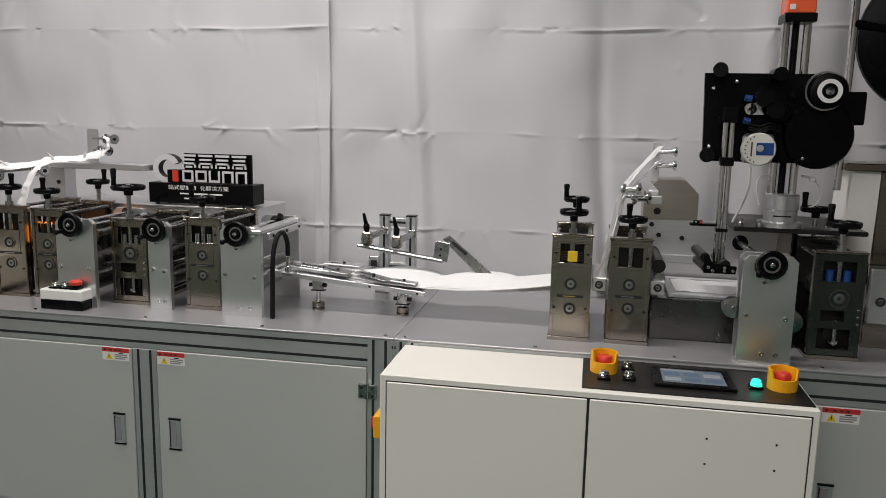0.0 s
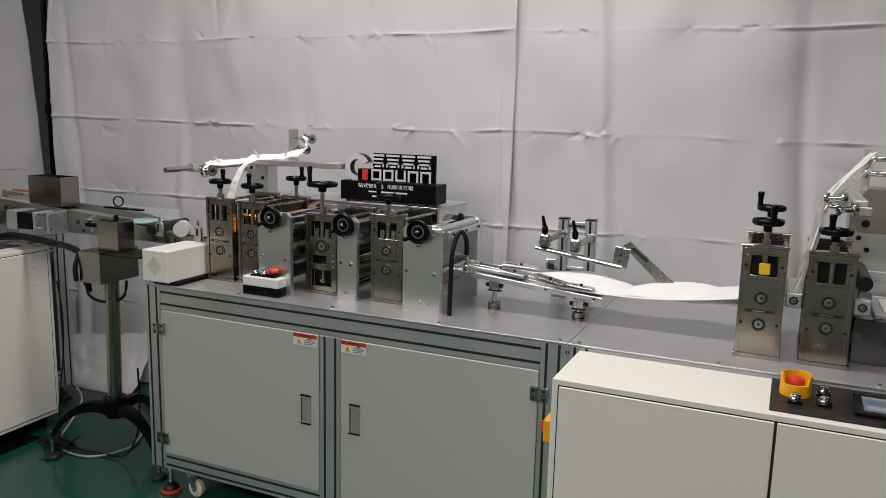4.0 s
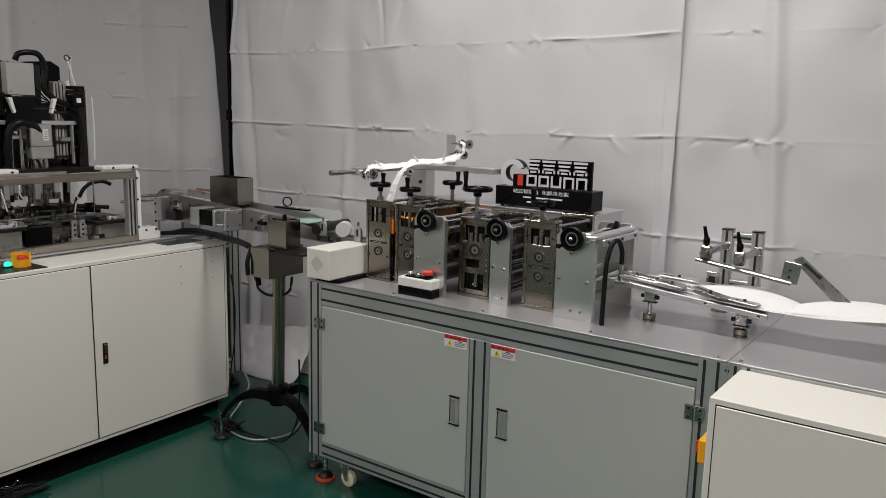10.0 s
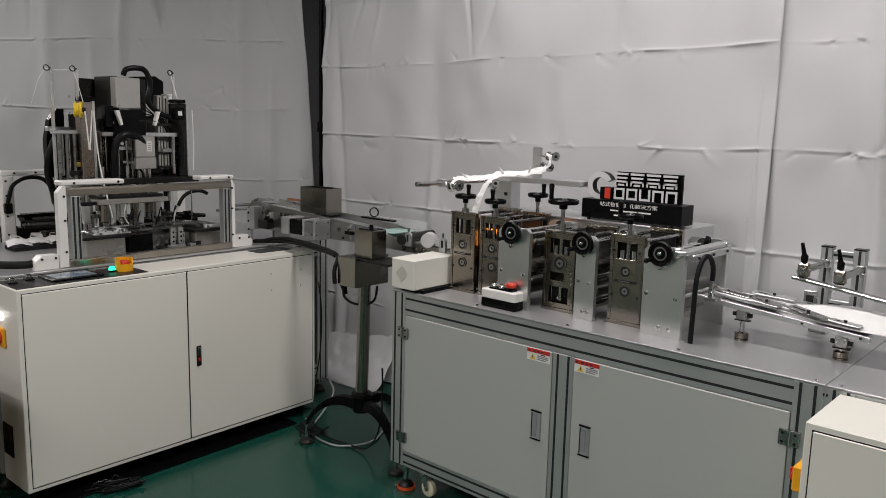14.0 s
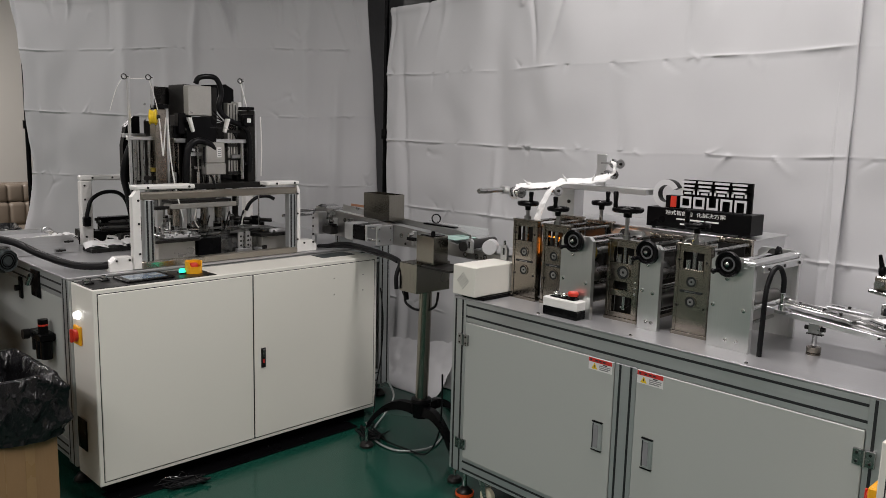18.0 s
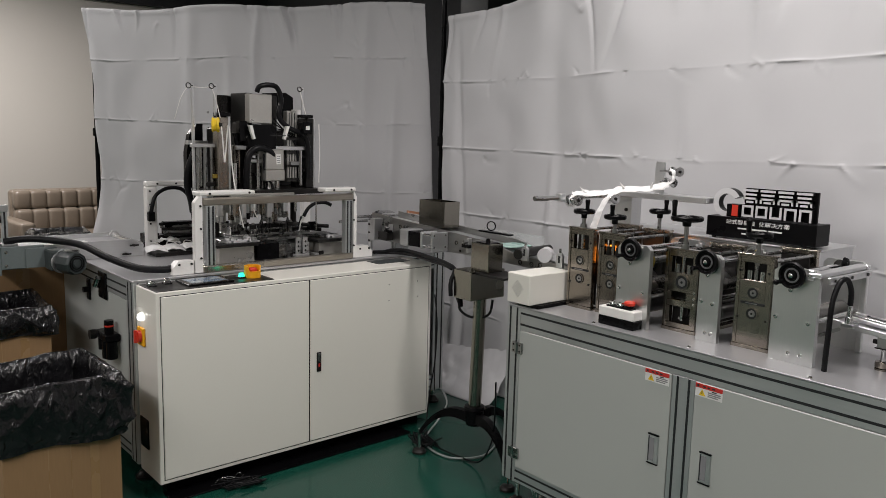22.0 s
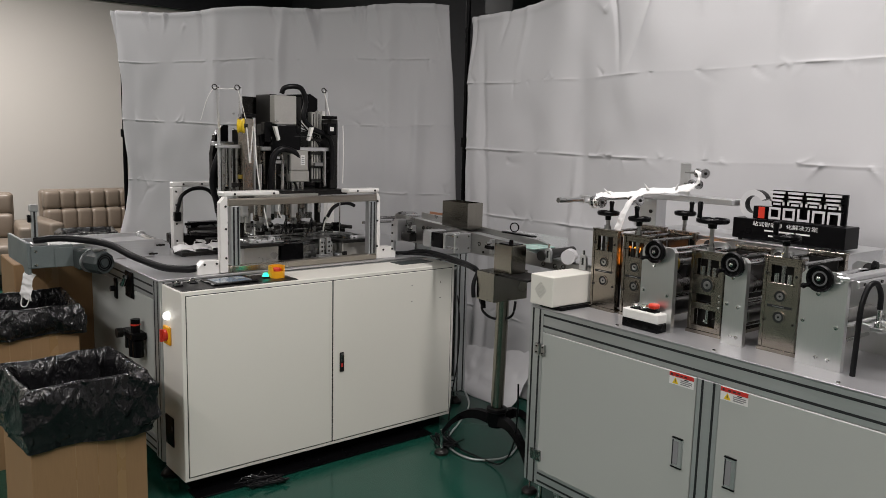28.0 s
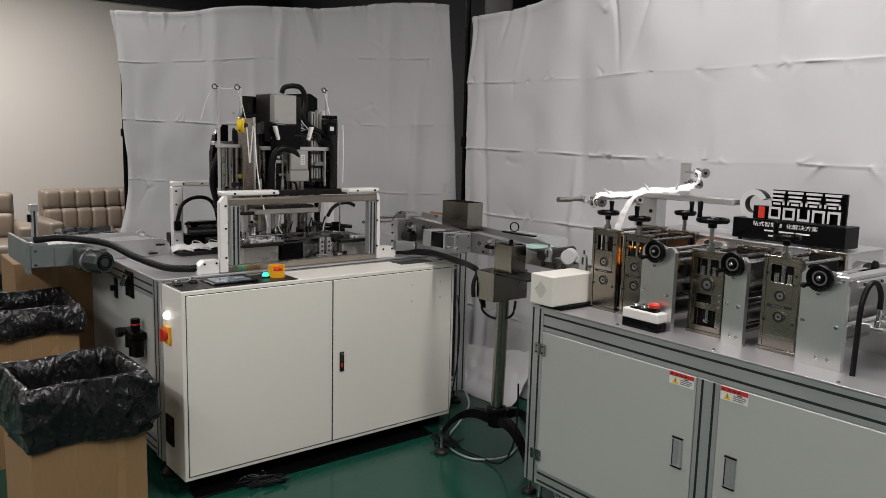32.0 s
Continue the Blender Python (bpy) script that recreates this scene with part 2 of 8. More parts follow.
# ---- building helpers ----
class Solid:
    """Collects boxes, rods, tubes and prisms into one mesh."""

    def __init__(self):
        self.bm = bmesh.new()

    def box(self, p0, p1, bev=0.0015, turn=None):
        lo = [min(a, b) for a, b in zip(p0, p1)]
        hi = [max(a, b) for a, b in zip(p0, p1)]
        c = Vector([(a + b) / 2 for a, b in zip(lo, hi)])
        s = [max(b - a, 1e-4) for a, b in zip(lo, hi)]
        m = Matrix.Translation(c) @ (turn or Matrix.Identity(4)) @ Matrix.Diagonal((*s, 1))
        r = bmesh.ops.create_cube(self.bm, size=1.0, matrix=m)
        b = min(bev, min(s) * 0.4)
        if b > 0.0004:
            edges = list({e for v in r["verts"] for e in v.link_edges})
            bmesh.ops.bevel(self.bm, geom=edges, offset=b, segments=1, affect="EDGES", profile=0.5)
        return self

    def rod(self, p0, p1, r, r2=None, seg=16, cap=True):
        p0, p1 = Vector(p0), Vector(p1)
        d = p1 - p0
        m = Matrix.Translation((p0 + p1) / 2) @ d.to_track_quat("Z", "Y").to_matrix().to_4x4()
        bmesh.ops.create_cone(self.bm, cap_ends=cap, segments=seg, radius1=r, radius2=r if r2 is None else r2, depth=d.length, matrix=m)
        return self

    def lathe(self, p0, axis, profile, seg=20):
        """profile: (radius, along) pairs, spun round the axis from p0."""
        q = Vector(axis).normalized().to_track_quat("Z", "Y").to_matrix().to_4x4()
        m = Matrix.Translation(p0) @ q
        rings = []
        for r, h in profile:
            rings.append([self.bm.verts.new(m @ Vector((r * math.cos(a), r * math.sin(a), h)))
                          for a in [2 * math.pi * i / seg for i in range(seg)]])
        for a, b in zip(rings, rings[1:]):
            for i in range(seg):
                self.bm.faces.new((a[i], a[(i + 1) % seg], b[(i + 1) % seg], b[i]))
        self.bm.faces.new(rings[0][::-1])
        self.bm.faces.new(rings[-1])
        return self

    def ring(self, p0, axis, r_out, r_in, h, seg=24):
        q = Vector(axis).normalized().to_track_quat("Z", "Y").to_matrix().to_4x4()
        m = Matrix.Translation(p0) @ q
        loops = [[self.bm.verts.new(m @ Vector((r * math.cos(2 * math.pi * i / seg), r * math.sin(2 * math.pi * i / seg), z)))
                  for i in range(seg)] for r, z in ((r_out, 0), (r_out, h), (r_in, h), (r_in, 0))]
        for k in range(4):
            a, b = loops[k], loops[(k + 1) % 4]
            for i in range(seg):
                self.bm.faces.new((a[i], a[(i + 1) % seg], b[(i + 1) % seg], b[i]))
        return self

    def tube(self, pts, r, seg=10, fine=6):
        """A round hose along a smooth line through pts."""
        P = [Vector(p) for p in pts]
        line = []
        for i in range(len(P) - 1):
            a, b, c, d = P[max(i - 1, 0)], P[i], P[i + 1], P[min(i + 2, len(P) - 1)]
            for k in range(fine):
                t = k / fine
                line.append(0.5 * ((2 * b) + (c - a) * t + (2 * a - 5 * b + 4 * c - d) * t * t + (3 * b - a - 3 * c + d) * t ** 3))
        line.append(P[-1])
        rings, up = [], Vector((0.13, 0.21, 0.97))
        for i, p in enumerate(line):
            d = (line[min(i + 1, len(line) - 1)] - line[max(i - 1, 0)]).normalized()
            s = d.cross(up)
            if s.length < 0.05:
                s = d.cross(Vector((1, 0.1, 0)))
            s.normalize()
            u = s.cross(d)
            rings.append([self.bm.verts.new(p + r * (math.cos(2 * math.pi * k / seg) * s + math.sin(2 * math.pi * k / seg) * u)) for k in range(seg)])
        for a, b in zip(rings, rings[1:]):
            for k in range(seg):
                self.bm.faces.new((a[k], a[(k + 1) % seg], b[(k + 1) % seg], b[k]))
        self.bm.faces.new(rings[0][::-1])
        self.bm.faces.new(rings[-1])
        return self

    def arc(self, cx, cz, ro, ri, a0, a1, y0, y1, n=26):
        """Part of a flat ring in the x-z plane, between y0 and y1."""
        cols = []
        for k in range(n + 1):
            a = a0 + (a1 - a0) * k / n
            cols.append([self.bm.verts.new((cx + r * math.cos(a), y, cz + r * math.sin(a))) for r, y in ((ro, y0), (ro, y1), (ri, y1), (ri, y0))])
        for p, q in zip(cols, cols[1:]):
            for e in range(4):
                self.bm.faces.new((p[e], q[e], q[(e + 1) % 4], p[(e + 1) % 4]))
        self.bm.faces.new(cols[0])
        self.bm.faces.new(cols[-1][::-1])
        return self

    def prism(self, outline, origin, ex, ey, thick):
        """An outline in the plane of ex and ey, thickened along their cross product."""
        o, ex, ey = Vector(origin), Vector(ex), Vector(ey)
        n = ex.cross(ey).normalized() * thick
        a = [self.bm.verts.new(o + ex * x + ey * y) for x, y in outline]
        b = [self.bm.verts.new(o + ex * x + ey * y + n) for x, y in outline]
        self.bm.faces.new(a[::-1])
        self.bm.faces.new(b)
        for i in range(len(a)):
            j = (i + 1) % len(a)
            self.bm.faces.new((a[i], a[j], b[j], b[i]))
        return self

    def done(self, name, mat, parent=None, label="", smooth=None, at=None):
        bmesh.ops.recalc_face_normals(self.bm, faces=self.bm.faces)
        mesh = bpy.data.meshes.new(name)
        self.bm.to_mesh(mesh)
        self.bm.free()
        mesh.materials.append(M[mat] if isinstance(mat, str) else mat)
        if smooth is not None:
            mesh.shade_smooth()
            mesh.set_sharp_from_angle(angle=radians(smooth))
        ob = new(name, mesh)
        if parent is not None:
            ob.parent = parent
        if at is not None:
            ob.matrix_basis = at
        if label:
            ob["label"] = label
        return ob


def box(name, mat, parent, p0, p1, bev=0.0015, label=""):
    return Solid().box(p0, p1, bev).done(name, mat, parent, label)


def rod(name, mat, parent, p0, p1, r, label="", seg=18):
    return Solid().rod(p0, p1, r, seg=seg).done(name, mat, parent, label, smooth=40)


def hose(name, mat, parent, pts, r, label="", seg=10):
    return Solid().tube(pts, r, seg).done(name, mat, parent, label, smooth=60)


def thing(name, m, label, category, group="", kind=""):
    ob = new(name)
    ob.empty_display_size = 0.05
    ob.matrix_basis = m
    return tagged(ob, label, category, group, kind)


def structure(ob, label, category):
    return tagged(ob, label, category, kind="structure")

# ---- the place ----
def slab(name, mat, p0, p1, label, category):
    return structure(Solid().box(p0, p1, 0).done(name, mat), label, category)


slab("floor", "floor", (-12.5, -6, -0.1), (5, 6, 0), "glossy green epoxy workshop floor", "floor")
# the dark colour of wall_north paints the shade behind the backdrop
slab("wall_north", "ceiling", (-12.5, 5.0, 0), (5, 5.15, 4.2), "wall behind the white backdrop, coloured dark for the shade there", "wall")
slab("wall_west", "wall", (-10.25, -6, 0), (-10.1, 5.0, 4.2), "plain beige painted wall behind the sofas", "wall")
slab("wall_south", "wall", (-12.5, -6.15, 0), (5, -6, 4.2), "plain beige painted wall", "wall")
slab("wall_east", "wall", (4.85, -6, 0), (5, 5, 4.2), "plain beige painted wall", "wall")
slab("ceiling", "ceiling", (-12.5, -6, 4.2), (5, 6, 4.3), "dark exposed workshop ceiling", "ceiling")


def backdrop(name, m, width, height, creases, label, seed, drape=0.05, top=(0, 0), step=0.009, lean=0.0, edge=None, pinch=0.85, edge_far=None, gather=4, lap=0.0):
    """A hung sheet: soft vertical waves, pressed fold lines, pinched wrinkles; it runs out on the floor."""
    rnd = random.Random(seed)
    nx = int(width / step)
    # rows lie close together round the fold lines
    rows = [0.0]
    while rows[-1] < height:
        near = min(abs(rows[-1] - c) for c in creases)
        rows.append(rows[-1] + (0.0032 if near < 0.032 else 0.0125))
    rows = np.array(rows) / rows[-1]
    u, w = np.meshgrid(np.linspace(0, 1, nx + 1), rows)
    X = u * width
    Z = (height + (top[0] + (top[1] - top[0]) * u + 0.012 * np.sin(5 * X + seed)) * w ** 6) * w
    soft = np.array([[noise.noise((x * 0.9, z * 0.8, seed)) + 0.5 * noise.noise((x * 2.3, z * 1.5, seed + 7)) for x in np.linspace(0, width, 90)] for z in np.linspace(0, height, 50)])
    fine = np.array([[noise.noise((x * 6.0, z * 4.5, seed + 3)) for x in np.linspace(0, width, 240)] for z in np.linspace(0, height, 110)])

    def sample(a):
        fi, fj = w * (a.shape[0] - 1), u * (a.shape[1] - 1)
        i0, j0 = np.minimum(fi.astype(int), a.shape[0] - 2), np.minimum(fj.astype(int), a.shape[1] - 2)
        di, dj = fi - i0, fj - j0
        return (a[i0, j0] * (1 - di) * (1 - dj) + a[i0 + 1, j0] * di * (1 - dj) + a[i0, j0 + 1] * (1 - di) * dj + a[i0 + 1, j0 + 1] * di * dj)

    Y = 0.030 * np.sin(2.1 * X + seed) + 0.020 * np.sin(4.7 * X + 1.3 * seed + 0.5 * Z) + 0.006 * np.sin(11 * X + 0.9 * np.sin(2 * Z) + seed) * (0.5 + 0.5 * np.sin(1.3 * X + 2 * seed))
    Y += 0.055 * sample(soft) + 0.010 * sample(fine)
    for zc in creases:
        ln = zc + 0.008 * np.sin(2.3 * X + zc * 5) + 0.003 * np.sin(9.1 * X + zc) + 0.008 * sample(soft)
        d = (Z - ln) / 0.0055
        k = np.clip(0.55 + 0.6 * np.sin(1.9 * X + 3 * zc + seed) + 0.5 * np.sin(5.3 * X + zc) + 0.5 * np.sin(13.7 * X + 2 * zc) + 0.4 * np.sin(29 * X + zc), 0.08, 1.6)
        # a pressed ridge with a faint trough under it; the panels on either side tilt a little
        Y += k * (-0.0042 * np.exp(-np.abs(d) ** 1.3) + 0.0022 * np.exp(-np.abs((d + 2.4) / 1.5))) - 0.006 * np.exp(-np.abs(Z - ln) / 0.10) * (0.4 + 0.6 * k)
        for _ in range(int(width * 6)):
            px_, a, lng = rnd.uniform(0, width), rnd.uniform(-1.2, 1.2) + (math.pi if rnd.random() < 0.35 else 0), rnd.uniform(0.03, 0.16)
            dp = pinch * rnd.choice((-1, 1)) * rnd.uniform(0.003, 0.0085)
            along = (X - px_) * math.sin(a) - (Z - zc) * math.cos(a)
            off = (X - px_) * math.cos(a) + (Z - zc) * math.sin(a) + 0.006 * np.sin(along * 25)
            Y += dp * np.exp(-np.abs(off / 0.008) ** 1.2) * np.clip(1 - along / lng, 0, 1) ** 1.4 * (along > 0)
    # short pinches that fan out from points on the sheet, and long hanging folds
    for _ in range(int(width * 7)):
        px_, pz_ = rnd.uniform(0, width), rnd.choice(creases) if rnd.random() < 0.55 else rnd.uniform(0.1, height)
        for _ in range(rnd.choice((1, 1, 2, 3))):
            a, lng, dp = rnd.uniform(-math.pi, math.pi), rnd.uniform(0.04, 0.24), pinch * rnd.choice((-1, 1)) * rnd.uniform(0.003, 0.009)
            al = (X - px_) * math.sin(a) - (Z - pz_) * math.cos(a)
            of = (X - px_) * math.cos(a) + (Z - pz_) * math.sin(a) + 0.006 * np.sin(al * 40)
            Y += dp * np.exp(-np.abs(of / 0.009) ** 1.1) * np.clip(1 - al / lng, 0, 1) ** 1.5 * (al > 0)
    for _ in range(int(width * 3.2)):
        px_, wd_, dp = rnd.uniform(0, width), rnd.uniform(0.025, 0.09), pinch * rnd.uniform(0.006, 0.022) * rnd.choice((-1, 1))
        z0_, z1_ = rnd.uniform(-0.5, height * 0.5), rnd.uniform(height * 0.5, height + 0.4)
        ln = px_ + 0.03 * np.sin(1.7 * Z + px_) + 0.05 * (Z - 1) * rnd.uniform(-1, 1)
        Y += dp * np.exp(-((X - ln) / wd_) ** 2) * np.clip((Z - z0_) * 2.5, 0, 1) * np.clip((z1_ - Z) * 2.5, 0, 1)
    # gathers that hang from the top edge
    for _ in range(int(width * gather)):
        px_, wd_, lng, dp = rnd.uniform(0, width), rnd.uniform(0.010, 0.028), rnd.uniform(0.15, 0.55), pinch * rnd.uniform(0.010, 0.028) * rnd.choice((-1, 1))
        ln = px_ + (height - Z) * rnd.uniform(-0.35, 0.35) + 0.01 * np.sin(9 * Z + px_)
        Y += dp * np.exp(-np.abs((X - ln) / wd_) ** 1.5) * np.clip((Z - height + lng) / lng, 0, 1) ** 1.2
    Y -= drape * np.clip(1 - Z / 0.25, 0, 1) ** 2 * (1 + 0.6 * np.sin(7 * X))
    Y += lean * (Z / height)
    Y -= 0.012 * np.exp(-np.abs(Z - Z[-1] + 0.02) / 0.012)
    # the far edge hangs forward, over the next sheet
    Y -= lap * np.clip(u * 6 - 5, 0, 1) ** 2
    if edge:
        X = X + np.interp(Z, edge[0], edge[1]) * np.clip(1 - u * 5, 0, 1) ** 1.5
    if edge_far:
        X = X + np.interp(Z, edge_far[0], edge_far[1]) * np.clip(u * 4 - 3, 0, 1) ** 1.3
    n = X.size
    front = np.stack([X.ravel(), Y.ravel(), np.maximum(Z, 0.006).ravel()], 1)
    co = np.concatenate([front, front + [0, 0.004, 0]])
    q = np.arange(n).reshape(X.shape)
    f = np.stack([q[:-1, :-1], q[:-1, 1:], q[1:, 1:], q[1:, :-1]], -1).reshape(-1, 4)
    rim = []
    for a in (q[0, ::-1], q[-1], q[:, 0], q[::-1, -1]):
        rim.append(np.stack([a[:-1], a[1:], a[1:] + n, a[:-1] + n], 1))
    faces = np.concatenate([f, f[:, ::-1] + n] + rim)
    mesh = bpy.data.meshes.new(name)
    mesh.from_pydata(co.tolist(), [], faces.tolist())
    mesh.materials.append(M["cloth"])
    mesh.shade_smooth()
    ob = new(name, mesh)
    ob.matrix_basis = m
    return tagged(ob, label, "backdrop cloth")


CR = (0.45, 1.05, 1.435, 1.84, 2.25)
backdrop("backdrop_cloth", pose(-3.785, 3.11, 0), 2.722, 2.24, CR[:4], "creased white fabric sheet hung behind the roller stands", 3, 0.07, (0.0, 0.14), pinch=1.2, lap=0.075)
backdrop("backdrop_cloth", pose(-1.13, 3.065, 0), 3.96, 2.45, CR, "creased white fabric sheet hung behind the tower", 5, 0.06, (0.0, 0.1), pinch=1.2)
backdrop("backdrop_cloth", pose(-6.37, 1.64, 0, 0, 0, 34.5), 2.83, 2.38, (0.62, 1.13, 1.575, 2.02), "creased white fabric sheet hung across the corner", 8, 0.06, (0.0, -0.01), 0.009, 0.0, ((0, 0.5, 0.7, 0.9, 1.2, 1.5, 1.9, 2.4), (-0.02, 0.03, 0.07, 0.12, 0.17, 0.13, 0.12, 0.05)), 1.35,
         ((0, 0.9, 1.2, 1.66, 2.3), (0.0, -0.02, -0.035, -0.065, -0.115)), 7)


def pole(x, y, h, r):
    b = thing("backdrop_pole", pose(x, y, 0), "slim black metal pole that holds the backdrop", "pole")
    rod("tube", "blackpaint", b, (0, 0, 0.02), (0, 0, h), r)
    Solid().lathe((0, 0, 0), (0, 0, 1), [(0.16, 0), (0.16, 0.012), (0.03, 0.03), (0.03, 0.06)]).done("base", "blackpaint", b)
    Solid().ring((0, 0, 1.45), (0, 0, 1), r + 0.012, r - 0.001, 0.06).done("collar", "black", b)
    return b


pole(-3.90, 3.17, 2.6, 0.016)
pole(-6.32, 1.74, 2.3, 0.016)
slab("wall_west_upper", "ceiling", (-10.1, -6, 3.03), (-9.98, 5.0, 4.2), "dark band above the beige wall", "wall")

# spare cloth crumpled on the floor
def cloth_heap():
    s = Solid()
    n, k = 60, 16
    rows = []
    for i in range(n + 1):
        f = i / n
        x = -0.62 * f
        row = []
        for j in range(k + 1):
            g = j / k
            hgt = (0.30 - 0.10 * f) * g ** 1.7 + 0.045 * g * (1 - g) * 4 * abs(noise.noise((x * 7, g * 3, 4.1))) + 0.020 * noise.noise((x * 16, g * 7, 1.3)) * g
            row.append(s.bm.verts.new((x, -0.20 * (1 - g) + 0.035 * noise.noise((x * 5, g * 2, 7.7)) * (1 - g), max(0.006, hgt + 0.006))))
        rows.append(row)
    for a, b in zip(rows, rows[1:]):
        for j in range(k):
            s.bm.faces.new((a[j], a[j + 1], b[j + 1], b[j]))
    r = bmesh.ops.extrude_face_region(s.bm, geom=s.bm.faces[:])
    for v in r["geom"]:
        if isinstance(v, bmesh.types.BMVert):
            v.co.z -= 0.004
    ob = s.done("floor_cloth", "cloth", smooth=80)
    ob.matrix_basis = pose(-3.06, 3.06, 0)
    return tagged(ob, "spare end of white fabric bunched on the floor", "fabric")


cloth_heap()

pl = structure(Solid().box((-4.28, 3.62, 0), (-4.00, 3.90, 4.2), 0.01).done("pillar", "pillar"), "black steel pillar behind the gap in the backdrop", "pillar")

# ---- first machine: frame, table, doors ----
YF, YB, ZT = 2.145, 2.98, 0.853


def profile(parent, p0, p1, w, d, axis, name="profile_bar", slots=2):
    """An aluminium profile bar; near-black strips paint the shade of slots along its front."""
    s = Solid()
    x0, y0, z0 = p0
    x1, y1, z1 = p1
    s.box(p0, p1, 0.002)
    ob = s.done(name, "profile", parent)
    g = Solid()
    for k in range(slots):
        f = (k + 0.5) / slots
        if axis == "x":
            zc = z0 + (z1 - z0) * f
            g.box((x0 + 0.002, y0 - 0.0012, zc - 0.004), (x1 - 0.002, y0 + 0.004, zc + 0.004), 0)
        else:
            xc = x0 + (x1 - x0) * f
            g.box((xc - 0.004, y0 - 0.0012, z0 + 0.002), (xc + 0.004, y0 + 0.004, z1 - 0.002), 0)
    g.done("slot_shade", "slot_shade", ob)
    return ob


def warning_label(x, z, y=None, w=0.094, h=0.042, m=None):
    t = thing("warning_label", m or pose(x, (y or YF) - 0.006, z), "red and white warning sticker with yellow triangle on a cabinet door", "sticker", "warning stickers")
    box("sheet", "label", t, (0, 0, 0), (w, 0.001, h), 0)
    box("red_band", "label_red", t, (0, -0.0008, h * 0.66), (w, 0, h), 0)
    Solid().prism([(0.012, 0.004), (0.036, 0.004), (0.024, 0.025)], (0, 0, 0), (1, 0, 0), (0, 0, 1), 0.0008).done("triangle", "label_yellow", t)
    for k in range(3):
        box("text_bar", "grey_ink", t, (0.044, -0.0008, 0.005 + 0.006 * k), (w - 0.006 - 0.008 * (k == 0), 0, 0.0085 + 0.006 * k), 0)
    box("text_bar", "ink", t, (0.058, -0.0008, 0.0225), (0.074, 0, 0.026), 0)
    box("mark_bar", "ink", t, (0.006, -0.0012, h * 0.73), (0.013, -0.0008, h * 0.9), 0)
    for k in range(3):
        box("mark_bar", "ink", t, (0.026 + 0.016 * k, -0.0012, h * 0.76), (0.036 + 0.016 * k, -0.0008, h * 0.88), 0)
    box("mark_bar", "ink", t, (0.0228, -0.0016, 0.009), (0.0252, -0.0008, 0.018), 0)
    return t


def recess_handle(parent, x0, x1, z0, z1, y):
    h = box("handle", "profile", parent, (x0, y - 0.006, z0), (x1, y + 0.001, z1), 0.002, "recessed grey door handle with black ends")
    box("grip", "grey_ink", h, (x0 + 0.005, y - 0.0068, z0 + 0.012), (x1 - 0.014, y - 0.005, z1 - 0.012), 0)
    box("grip_edge", "slot_shade", h, (x0 + 0.003, y - 0.0072, z0 + 0.008), (x0 + 0.007, y - 0.0052, z1 - 0.008), 0)
    box("end_cap", "black", h, (x0 - 0.001, y - 0.008, z1 - 0.004), (x1 + 0.001, y, z1 + 0.001), 0.001)
    box("end_cap", "black", h, (x0 - 0.001, y - 0.008, z0 - 0.001), (x1 + 0.001, y, z0 + 0.004), 0.001)


def hinge(parent, x, z, y, w=0.055, h=0.044):
    hg = box("hinge", "steel", parent, (x - w / 2, y - 0.010, z - h / 2), (x - 0.003, y - 0.001, z + h / 2), 0.001, "grey steel hinge")
    box("leaf", "steel", hg, (x + 0.003, y - 0.010, z - h / 2), (x + w / 2, y - 0.001, z + h / 2), 0.001)
    rod("pin", "steel", hg, (x, y - 0.011, z - h / 2), (x, y - 0.011, z + h / 2), 0.005)
    for sx in (-1, 1):
        for sz in (-1, 1):
            rod("screw", "dark", hg, (x + sx * w * 0.30, y - 0.012, z + sz * h * 0.28), (x + sx * w * 0.30, y - 0.009, z + sz * h * 0.28), 0.004, seg=8)


def level_foot(parent, x, y, ztop, orange=True):
    f = rod("levelling_foot", "chrome", parent, (x, y, 0.03), (x, y, ztop), 0.009)
    Solid().lathe((x, y, 0.0), (0, 0, 1), [(0.036, 0), (0.036, 0.012), (0.022, 0.03), (0.012, 0.038)]).done("pad", "dark", f, smooth=40)
    Solid().lathe((x, y, 0.001), (0, 0, 1), [(0.039, 0), (0.039, 0.012)]).done("pad_rim", "orange" if orange else "dark", f)
    return f


def swivel_caster(parent, x, y, ztop):
    c = box("caster_bracket", "steel", parent, (x - 0.035, y - 0.035, ztop - 0.008), (x + 0.035, y + 0.035, ztop), 0.002)
    for s in (-1, 1):
        Solid().prism([(-0.02, ztop - 0.01), (0.02, ztop - 0.01), (0.034, 0.035), (0.018, 0.03)], (x, y + s * 0.017 - 0.0015, 0), (1, 0, 0), (0, 0, 1), 0.003).done("fork", "steel", c)
    w = Solid().lathe((x + 0.022, y - 0.013, 0.034), (0, 1, 0), [(0.028, 0), (0.034, 0.004), (0.034, 0.022), (0.028, 0.026)], 24).done("wheel", "caster", c, smooth=40)
    Solid().rod((x + 0.022, y - 0.019, 0.034), (x + 0.022, y + 0.019, 0.034), 0.008).done("axle", "steel", w)


